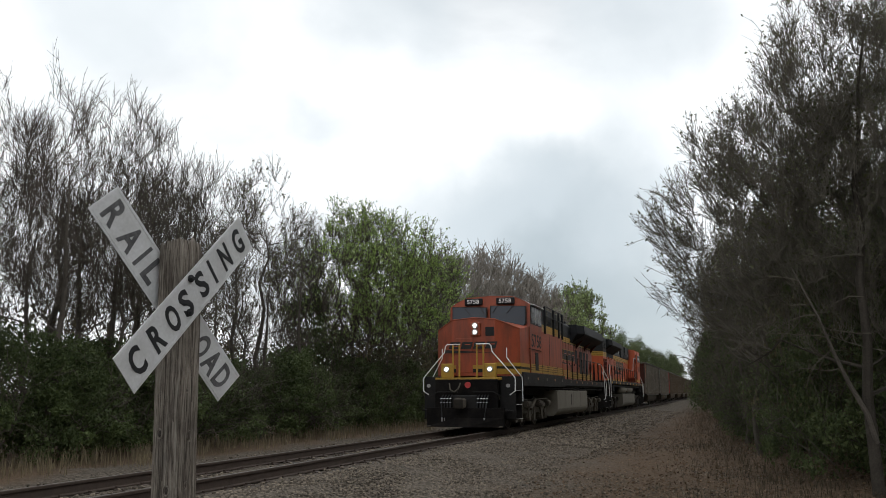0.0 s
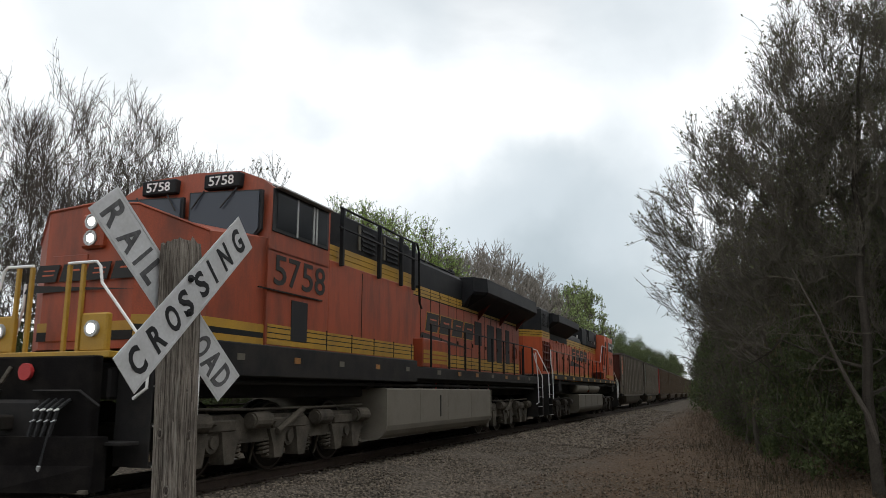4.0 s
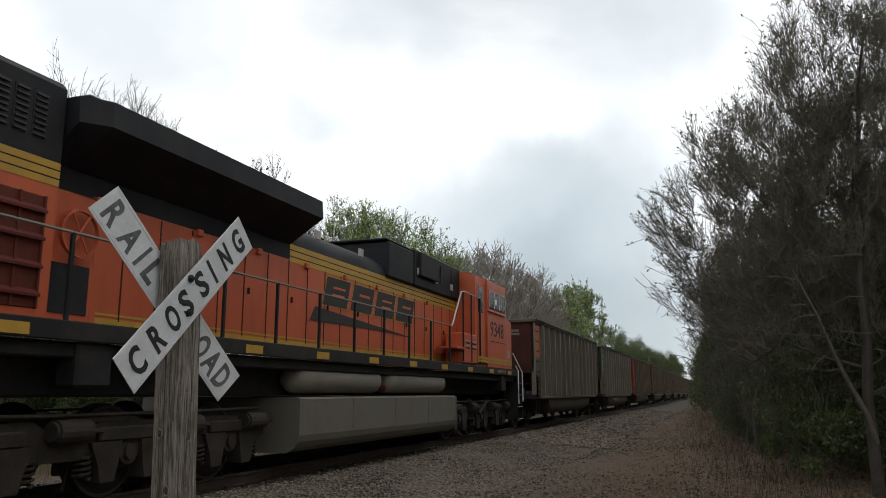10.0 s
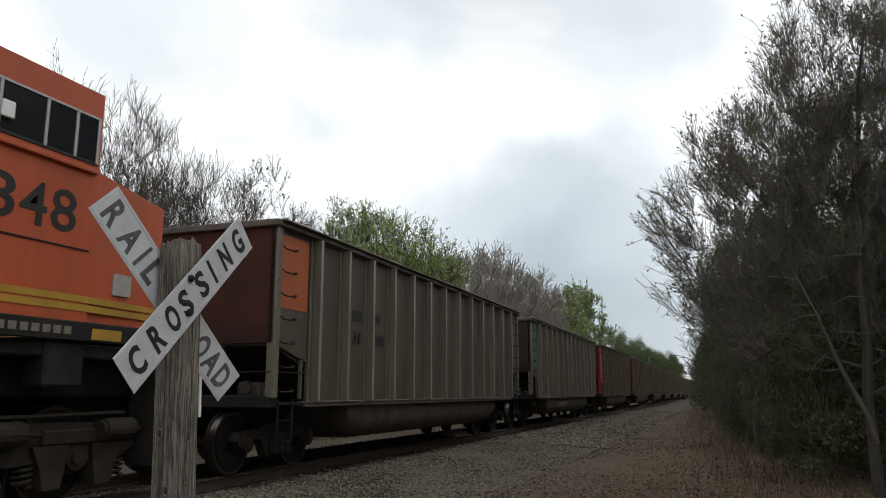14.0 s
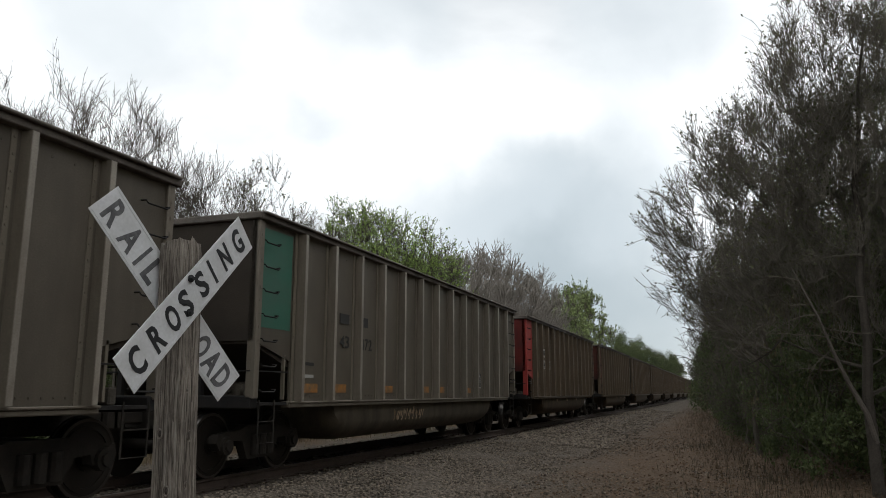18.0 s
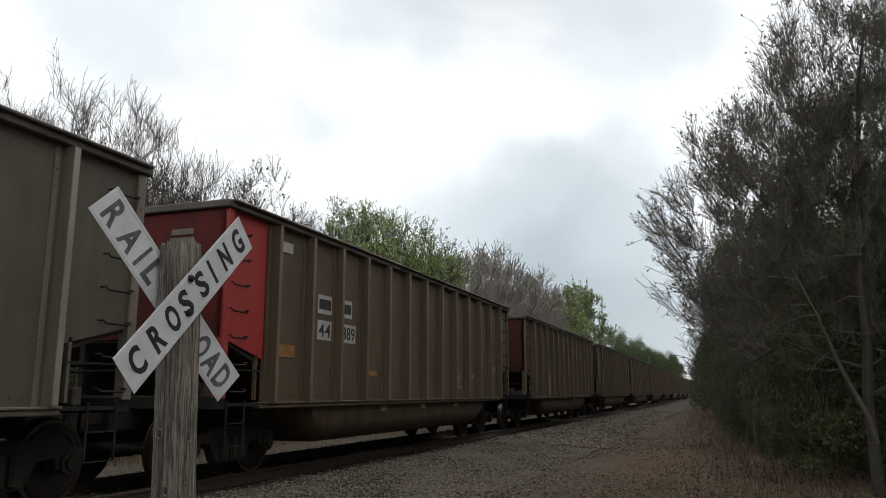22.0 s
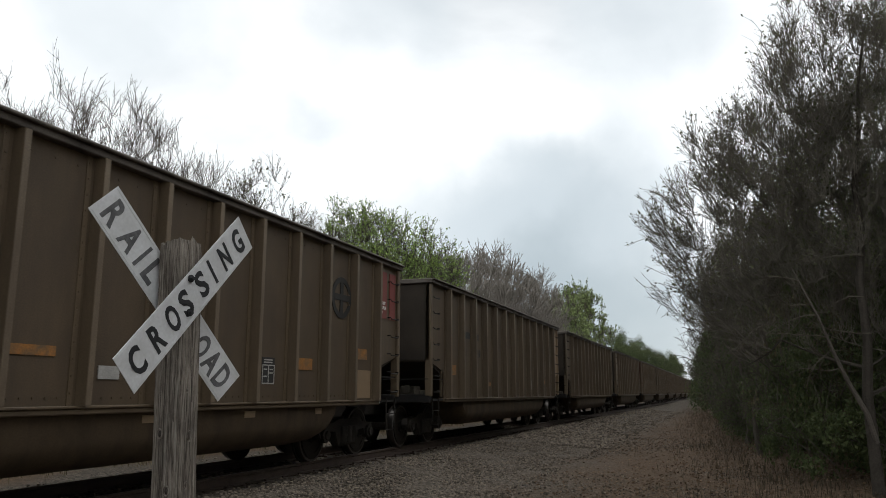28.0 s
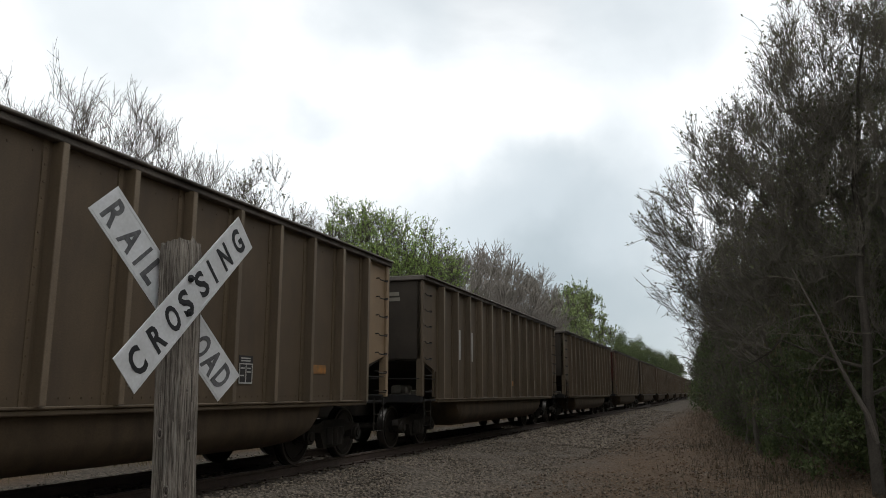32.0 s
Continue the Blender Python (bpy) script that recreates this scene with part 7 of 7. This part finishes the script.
def crown_tree(seed, path, trunk_r, lobes, clusters, twigs_each, leaf_each, thick=1.0, reach=1.0):
    """A tree with a crown of several lobes: limbs rise to spots spread through them, each with a spray of fine twigs."""
    r = random.Random(seed)
    nr = np.random.default_rng(seed)
    g = Grower(seed)
    path = [Vector(p) for p in path]
    g.limbs.tube(path, trunk_r, 9, 0.02)
    nodes, radii = [], []
    for k, (a, b) in enumerate(zip(path[1:], path[2:])):
        for q in (0.0, 0.5):
            nodes.append(a.lerp(b, q))
            radii.append(trunk_r * (1 - k / len(path)) + 0.02)
    foot = path[1]
    spots = []
    weights = [l[3] ** 2.4 for l in lobes]
    for cx, cy, cz, rad in r.choices(lobes, weights, k=clusters):
        d = Vector((r.gauss(0, 1), r.gauss(0, 1), r.gauss(0, 1))).normalized() * rad * r.uniform(0.25, 1.0) ** 0.6
        spots.append(Vector((cx + d.x, cy + d.y * 0.8, cz + d.z * 0.92)))
    spots.sort(key=lambda s: (s - foot).length)
    leaves = []
    for s in spots:
        arr = np.array([tuple(n) for n in nodes])
        dv = np.array(tuple(s)) - arr
        dist = np.linalg.norm(dv, axis=1) + 2.0 * np.maximum(0, 0.25 * np.linalg.norm(dv[:, :2], axis=1) - dv[:, 2])
        i = int(np.argmin(dist))
        a = nodes[i]
        d = s - a
        rad = min(0.042, 0.010 + 0.014 * d.length, radii[i] * 0.8)
        p1 = a + d * 0.35 + Vector((r.gauss(0, 0.05), r.gauss(0, 0.05), -0.05 * d.length * r.uniform(0.0, 1.0)))
        p2 = a + d * 0.70 + Vector((r.gauss(0, 0.05), r.gauss(0, 0.05), -0.03 * d.length))
        (g.limbs if rad > 0.02 else g.twigs).tube([a, p1, p2, s], rad, 5 if rad > 0.02 else 4, max(0.006 * thick, rad * 0.5))
        for n in (p1, p2, s):
            nodes.append(n)
            radii.append(rad * 0.8)
        out = (s - foot).normalized()
        for k in range(twigs_each):
            st = p1.lerp(s, r.random())
            dd = (out * 0.95 + Vector((r.gauss(0, 0.42), r.gauss(0, 0.42), r.gauss(0.18, 0.34)))).normalized()
            ln = r.uniform(0.3, 0.75) * reach
            m1 = st + dd * ln * 0.5 + Vector((r.gauss(0, 0.03), r.gauss(0, 0.03), r.gauss(-0.02, 0.03)))
            e = st + dd * ln + Vector((0, 0, 0.05))
            g.twigs.tube([st, m1, e], 0.0058 * thick, 3, 0.003 * thick)
            for _ in range(3):
                o = st.lerp(e, r.uniform(0.25, 0.95))
                d2 = (dd + Vector((r.gauss(0, 0.55), r.gauss(0, 0.55), r.gauss(0.15, 0.45)))).normalized() * r.uniform(0.10, 0.26) * reach
                g.twigs.tube([o, o + d2], 0.0042 * thick, 3, 0.0025 * thick)
                for _ in range(leaf_each):
                    leaves.append(tuple(o + d2 * r.uniform(0.4, 1.05)))
    pts = np.array(leaves).reshape(-1, 3) + nr.normal(0, 0.015, (len(leaves), 3))
    return g, pts, nr


def crowned(seed, z0, z1, width, n, rad, clusters, twigs_each, leaf_each, leaf_size, bark, twig, leaf, thick=1.5, reach=1.2, keep=1.0):
    """A tree about ten metres tall with a domed crown, as meshes that several trees share."""
    r = random.Random(seed)
    lobes = []
    for k in range(n):
        q = (k + 0.5) / n
        a = 2.4 * k + r.uniform(-0.5, 0.5)
        d = width * math.sin(math.pi * (0.22 + 0.70 * q)) * r.uniform(0.55, 1.0)
        lobes.append((d * math.cos(a), d * math.sin(a), z0 + (z1 - z0) * q, rad * r.uniform(0.8, 1.2)))
    sway = [r.gauss(0, 0.10) for _ in range(18)]
    path = [(sway[2 * k], sway[2 * k + 1], -0.1 + 0.80 * z1 * k / 8) for k in range(9)]
    g, pts, nr = crown_tree(seed, path, 0.115, lobes, clusters, twigs_each, leaf_each, thick, reach)
    out = [("trunk", g.limbs.mesh("trunk", M[bark], True)), ("twig_mass", g.twigs.mesh("twig_mass", M[twig]))]
    if len(pts):
        pts = pts[nr.uniform(0, 1, len(pts)) < keep]
        out.append(("crown", leaf_mesh("crown", pts, leaf_size, nr, M[leaf])))
    return out


def build_woods():
    rng = random.Random(77)
    bare = [crowned(101 + k, 3.8, 9.2, 1.7, 10, 1.0, 78, 5, 0, 0, "bark", "twig", "leaf_brown", 1.35, 1.45) for k in range(4)]
    budding = [crowned(131 + k, 4.2, 8.8, 1.8, 10, 1.05, 105, 5, 2, 0.062, "bark", "twig", "leaf_olive", 1.35, 1.3) for k in range(3)]
    sparse = [crowned(141 + k, 3.4, 9.2, 1.6, 10, 1.0, 74, 5, 1, 0.11, "bark", "twig", "leaf_bud", 1.35, 1.4, 0.35) for k in range(2)]
    green = [crowned(151 + k, 3.8, 9.0, 2.2, 13, 1.15, 135, 7, 3, 0.080, "bark", "twig", "leaf_green", 1.4, 1.25) for k in range(3)]
    pale = [crowned(171 + k, 3.2, 8.8, 2.4, 13, 1.25, 130, 6, 0, 0, "bark_pale", "bark_pale", "leaf_far", 3.0, 1.4) for k in range(2)]
    lush = [crowned(181 + k, 3.8, 8.7, 2.5, 13, 1.25, 130, 6, 2, 0.17, "bark", "twig", "leaf_far", 2.4, 1.2) for k in range(2)]
    dusky = [proto(191, 10.0, 0.15, 2, GREEN, 3, 4.2, 0.24, "bark", "leaf_mid", first=0.2, jitter=0.28)]
    shrubs = [shrub(201 + k, 1.5, 2.2, 7600, 0.07, "leaf_dark") for k in range(3)]
    shrubs_mid = [shrub(211 + k, 1.5, 2.2, 9000, 0.056, "leaf_mid") for k in range(2)]
    hedge = [shrub(231 + k, 1.5, 2.2, 8500, 0.056, "leaf_hedge") for k in range(3)]
    brush = [shrub(221 + k, 1.4, 2.2, 1300, 0.075, "leaf_brown") for k in range(2)]

    def tree(protos, x, y, h, label, group, wide=1.0):
        kind = rng.choice(protos)
        s = h / float(np.percentile([v.co.z for v in kind[1][1].vertices], 98.5))
        m = pose(x, y, 0, 0, 0, rng.uniform(0, 360)) @ Matrix.Diagonal((s * wide, s * wide, s, 1))
        return plant("tree", label, "tree", group, kind, m)

    def bush(protos, x, y, h, w, label, group):
        m = pose(x, y, 0, 0, 0, rng.uniform(0, 360)) @ Matrix.Diagonal((w / 1.5, w / 1.5, h / 2.2, 1))
        return plant("bush", label, "bush", group, rng.choice(protos), m)

    far_side = "trees behind the track"
    for x, y, h in ((-16, 13.0, 8.9), (-18, 13.9, 9.6), (-16, 15.2, 9.9), (-17.5, 17.3, 10.3), (-16.5, 17.6, 10.4), (-18.5, 20.9, 11.0), (-16.5, 20.1, 10.2), (-17.5, 22.2, 9.8), (-17, 10.4, 9.2), (-18, 7.5, 9.0), (-19.5, 18.3, 10.6)):
        tree(bare, x, y, h, "tall leafless tree with fine grey-brown twigs", far_side, 1.0)
    for x, y, h in ((-16.0, 17.4, 8.0), (-17.4, 19.4, 8.7), (-15.6, 18.9, 7.6), (-16.8, 21.4, 8.6), (-18.2, 16.2, 8.4), (-15.4, 20.9, 7.0)):
        tree(budding, x, y, h, "thin tree with sparse dull olive buds", far_side)
    for k in range(9):
        tree(budding if k % 2 else bare, -20.5 - rng.uniform(0, 2.5), 10.0 + 2.5 * k + rng.uniform(-0.6, 0.6), rng.uniform(8.0, 9.6), "thin tree with sparse dull olive buds", far_side, 1.1)
    for k in range(9):
        bush(brush, -21.5 + rng.uniform(-2.0, 1.5), 8 + 2.8 * k + rng.uniform(-0.5, 0.5), rng.uniform(3.6, 5.2), rng.uniform(2.2, 3.0), "tall tangled brush between the trees", "undergrowth behind the track")
    for x, y, h in ((-16.4, 23.4, 9.6), (-17, 26.0, 10.9), (-15.5, 26.4, 8.7), (-16.3, 28.4, 8.8), (-15.8, 24.6, 8.0), (-17.5, 29.8, 9.0)):
        tree(sparse, x, y, h, "thin leafless tree with a few dull green leaves", far_side, 1.05)
    for x, y, h in ((-16, 30.6, 9.9), (-15.5, 32.4, 10.1), (-16.8, 34.4, 10.6), (-16.5, 37.6, 11.0), (-16, 40.2, 11.0), (-15.4, 36.0, 9.6), (-16.5, 44.0, 10.8), (-18.4, 11.9, 7.0)):
        tree(green, x, y, h, "tree in fresh light-green spring leaf", far_side, 1.1)
    for x, y, h in ((-16, 46, 9.6), (-17, 51, 11.3), (-17, 57, 12.5), (-17, 64, 12.9), (-17, 71.5, 12.8), (-17, 78.5, 12.2), (-15, 50, 9.2), (-15.2, 60, 10), (-15.5, 68, 10), (-18.6, 54, 11.9), (-18.6, 61, 12.9), (-18.6, 68, 13.2), (-18.6, 75.5, 12.9), (-18.4, 48.5, 10.9)):
        tree(pale, x, y, h, "leafless grey tree with dense upright twigs", far_side, 1.15)
    for x, y, h in ((-17, 88, 12.4), (-18, 98, 14.8), (-19, 109, 16.4), (-19.5, 120, 17.0)):
        tree(lush, x, y, h, "broad tree in light-green leaf", far_side, 1.0)
    for k in range(16):
        tree(dusky, -18 - rng.uniform(-1, 3), 150 + 16 * k, 11.6 + rng.uniform(0, 1.2) + 0.12 * k, "distant tree in dull dark-green leaf", far_side, 1.0)
    # thicket under the trees
    for k in range(58):
        y = 6 + 1.05 * k + rng.uniform(-0.4, 0.4)
        x = -15.6 + rng.uniform(-0.7, 0.7)
        bush(shrubs if rng.random() < 0.75 else shrubs_mid, x, y, rng.uniform(2.3, 3.3), rng.uniform(1.5, 2.2), "dark evergreen bush at the foot of the trees", "undergrowth behind the track")
    for k in range(34):
        y = 6 + 1.8 * k + rng.uniform(-0.6, 0.6)
        bush(shrubs if rng.random() < 0.6 else brush, -17.8 + rng.uniform(-0.9, 0.9), y, rng.uniform(2.3, 3.1) if y < 27 else rng.uniform(2.8, 4.4), rng.uniform(1.8, 2.6), "dark evergreen bush at the foot of the trees", "undergrowth behind the track")
    for k in range(26):
        y = 29 + 1.7 * k
        bush(brush + shrubs_mid if y < 44 else brush, -16.2 + rng.uniform(-1.2, 0.8), y, rng.uniform(3.6, 6.0), rng.uniform(1.8, 2.4), "tall tangled brush between the trees", "undergrowth behind the track")
    for k in range(26):
        y = 70 + 9 * k
        bush(shrubs_mid + shrubs, -15.5 + rng.uniform(-1, 1), y, rng.uniform(4, 6), 4.5, "dark bush along the track", "undergrowth behind the track")
    # unseen woods added behind the place where one stands, dimming light and reflections
    for k in range(14):
        y = -34 + 3.2 * k
        tree(budding, 9.5 + rng.uniform(-1, 2), y, rng.uniform(8, 11), "thin tree with sparse dull olive buds", "trees beside the gravel")
        bush(shrubs, 8.0 + rng.uniform(-0.6, 0.8), y + 1, rng.uniform(2.5, 4), 2.4, "dark green bush at the edge of the thicket", "undergrowth beside the gravel")
    for k in range(16):
        tree(budding, -34 + 2.9 * k, -30 + rng.uniform(-3, 3), rng.uniform(9, 12), "thin tree with sparse dull olive buds", "trees behind the crossing")
        bush(shrubs, -34 + 2.9 * k, -27 + rng.uniform(-1, 1), rng.uniform(3, 4.5), 2.8, "unseen dark green bush added behind to cut low light", "trees behind the crossing")
    # unseen tall trees added beyond the near thicket, to block sky light
    for k in range(18):
        y = 10 + 3.6 * k + rng.uniform(-0.8, 0.8)
        tree(dusky, 0.2 * y + 11.0 + rng.uniform(-0.5, 2.5), y, rng.uniform(14, 17), "unseen tall dark-leaved tree added to shade the train", "trees beside the gravel", 1.1)
    # thicket on the near side
    near = "trees beside the gravel"
    for k in range(30):
        y = 16.0 + 1.3 * k + rng.uniform(-0.4, 0.4)
        e = float(np.interp(y, [10, 14, 26, 45, 160], [1.3, 1.0, 0.2, -0.6, -4.5]))
        bush(hedge if rng.random() < 0.6 else (shrubs_mid if rng.random() < 0.6 else brush), e + 1.15 + rng.uniform(-0.1, 0.6), y, rng.uniform(2.3, 3.5), rng.uniform(1.3, 1.7), "dark green bush at the edge of the thicket", "undergrowth beside the gravel")
    for k in range(26):
        y = 15.5 + 1.85 * k
        e = float(np.interp(y, [10, 14, 26, 45, 160], [1.3, 1.0, 0.2, -0.6, -4.5]))
        bush(hedge + shrubs_mid, e + 3.4 + rng.uniform(-0.3, 0.8), y, rng.uniform(4.0, 6.0), rng.uniform(1.7, 2.4), "dark green bush at the edge of the thicket", "undergrowth beside the gravel")
    for k in range(22):
        y = 55 + 6.5 * k
        e = float(np.interp(y, [10, 14, 26, 45, 160], [1.3, 1.0, 0.2, -0.6, -4.5]))
        bush(hedge + brush, e + 2.2 + rng.uniform(-0.3, 0.6), y, rng.uniform(3.5, 5.5), 3.0, "dark green bush at the edge of the thicket", "undergrowth beside the gravel")
    for y in (58, 66, 75, 85, 96, 108, 122, 138, 156, 176):
        x = max(-2.9, 2.2 - 0.036 * y)
        bush(hedge, x, y, 4.2 + 0.03 * y, 2.6, "dark green bush at the edge of the thicket", "undergrowth beside the gravel")
        tree(budding, x + 1.2, y + 3, 8.0 + 0.03 * y, "thin tree with sparse dull olive buds", near)
    for y in (17.5, 20, 23, 26, 29.5, 33, 38, 44, 51, 60, 72, 86, 104):
        e = float(np.interp(y, [10, 14, 26, 45, 160], [1.3, 1.0, 0.2, -0.6, -4.5]))
        bush(hedge + brush, e + 1.1 + 0.012 * y, y, 3.6 + 0.05 * y + rng.uniform(0, 0.8), rng.uniform(1.3, 1.7), "tall olive bush at the edge of the thicket", "undergrowth beside the gravel")
    for x, y, h, w in ((3.2, 24, 6.2, 2.6), (5.0, 22.5, 7.2, 3.0), (6.8, 21.5, 7.6, 3.0), (2.4, 29, 6.4, 2.6), (4.2, 28, 7.6, 3.2), (1.6, 36, 6.8, 2.8), (3.0, 36, 8.0, 3.2), (5.2, 17.5, 4.6, 2.2), (6.6, 17.0, 5.2, 2.4), (4.0, 18.2, 3.8, 1.8)):
        bush(hedge + shrubs_mid, x, y, h, w, "tall dark evergreen bush behind the budding tree", "undergrowth beside the gravel")
    for x, y, h in ((0.9, 22.5, 6.6), (0.7, 27.5, 7.2), (0.5, 33, 7.6), (0.3, 40, 8.2), (0.2, 48, 8.6), (3.0, 27, 10.5), (4.5, 22, 11), (2.2, 35, 10), (3.6, 44, 10.5), (4.4, 40, 11.5), (3.6, 55, 9), (3.4, 70, 9), (2.6, 90, 9), (1.5, 115, 9)):
        tree(budding, x, y, h, "thin tree with sparse dull olive buds", near)


def build_right_tree():
    """The large budding tree that leans over the gravel, and a second one behind it."""
    lobes = ((0.30, 14.6, 4.30, 1.45), (1.25, 15.0, 5.95, 1.55), (2.30, 15.0, 7.20, 1.70), (3.10, 15.5, 8.70, 1.70), (2.20, 15.6, 4.70, 2.0), (1.15, 15.0, 3.75, 1.15),
             (3.6, 15.2, 6.2, 2.2), (3.2, 15.4, 3.6, 1.7), (0.9, 14.9, 4.9, 1.2), (4.2, 15.6, 9.8, 1.6), (1.75, 15.0, 6.7, 1.2), (0.45, 15.0, 6.0, 0.95), (0.05, 14.8, 3.4, 0.95), (0.5, 14.9, 2.9, 0.9), (2.6, 15.0, 4.9, 1.6))
    trunk = ((2.27, 14.3, -0.1), (2.26, 14.3, 0.8), (2.25, 14.35, 1.6), (2.34, 14.4, 2.5), (2.33, 14.5, 3.5), (2.46, 14.65, 4.4), (2.44, 14.8, 5.3), (2.62, 14.95, 6.2), (2.72, 15.1, 7.2), (2.95, 15.2, 8.4))
    g, pts, nr = crown_tree(307, trunk, 0.10, lobes, 860, 12, 1)
    t = thing("tree", Matrix(), "large budding tree with dense fine twigs and small olive leaves", "tree", "trees beside the gravel")
    part("trunk", g.limbs.mesh("trunk", M["bark_dark"], True), None, t, "grey-brown trunk and limbs")
    part("twig_mass", g.twigs.mesh("twig_mass", M["twig_grey"]), None, t)
    part("crown", leaf_mesh("crown", pts, 0.054, nr, M["leaf_bud"]), None, t, "sparse olive leaves")
    lobes = ((4.2, 21.0, 4.0, 3.2), (4.4, 21.2, 6.5, 3.0), (5.2, 21.4, 8.6, 2.4), (6.4, 21.5, 10.5, 2.4), (7.0, 21.0, 7.0, 3.0))
    trunk = [(4.4 + 0.05 * math.sin(k * 1.7), 21.4, -0.1 + 1.1 * k) for k in range(9)]
    g, pts, nr = crown_tree(311, trunk, 0.14, lobes, 300, 9, 2)
    t = thing("tree", Matrix(), "large budding tree with dense fine twigs and small green leaves", "tree", "trees beside the gravel")
    part("trunk", g.limbs.mesh("trunk", M["bark"], True), None, t)
    part("twig_mass", g.twigs.mesh("twig_mass", M["twig"]), None, t)
    part("crown", leaf_mesh("crown", pts, 0.10, nr, M["leaf_mid"]), None, t, "small green leaves")
    limb = Shape().tube([(2.3, 14.25, 0.85), (2.2, 14.18, 1.3), (1.97, 14.15, 1.79), (1.88, 14.12, 2.02), (1.76, 14.1, 2.35), (1.68, 14.08, 2.6), (1.58, 14.05, 2.92), (1.42, 14.05, 3.3), (1.25, 14.1, 3.75)], 0.044, 7, 0.012)
    tagged(new("dead_limb", limb.mesh("dead_limb", M["bark"], True)), "bare pale dead limb leaning out from the trunk", "branch")
    droop = dict(seg=0.25, wiggle=0.22, up=(-0.06, -0.07, -0.04, 0.0), kids=(6, 5, 3), angle=(20, 55), clear=0.2, ratio=(0.5, 0.46, 0.5), thin=0.0042)
    hanging = ((1.76, 14.1, 2.35, 1.0, -0.3), (1.70, 14.08, 2.55, 1.3, 0.1), (1.58, 14.05, 2.92, 1.1, 0.1), (1.88, 14.1, 2.05, 0.8, -0.1), (1.50, 14.05, 3.1, 1.2, 0.3), (1.35, 14.05, 3.5, 1.3, 0.2),
               (2.3, 14.1, 3.2, 1.5, 0.3), (2.35, 14.1, 2.6, 1.2, 0.2), (0.75, 14.5, 2.8, 0.9, -0.5), (0.45, 14.6, 2.5, 0.9, -0.6), (1.1, 14.3, 3.3, 1.1, -0.1), (2.4, 14.2, 3.9, 1.6, 0.3), (0.2, 15.0, 3.2, 0.9, -0.3))
    for k, (x, y, z, ln, rise) in enumerate(hanging):
        gr = Grower(520 + k)
        gr.branch(Vector((x, y, z)), Vector((-0.9, gr.rng.uniform(-0.35, 0.1), rise)).normalized(), ln, 0.0125, 1, 3, droop)
        ob = gr.limbs.add(gr.twigs.v, gr.twigs.f).mesh("dead_branch", M["twig_dead"])
        tagged(new("dead_branch", ob), "bare grey drooping branch before the dark bushes", "branch", "drooping bare branches")


build_sign()
build_train()
build_right_tree()
build_woods()
verges()
scattered_stones()
build_track()
motions()
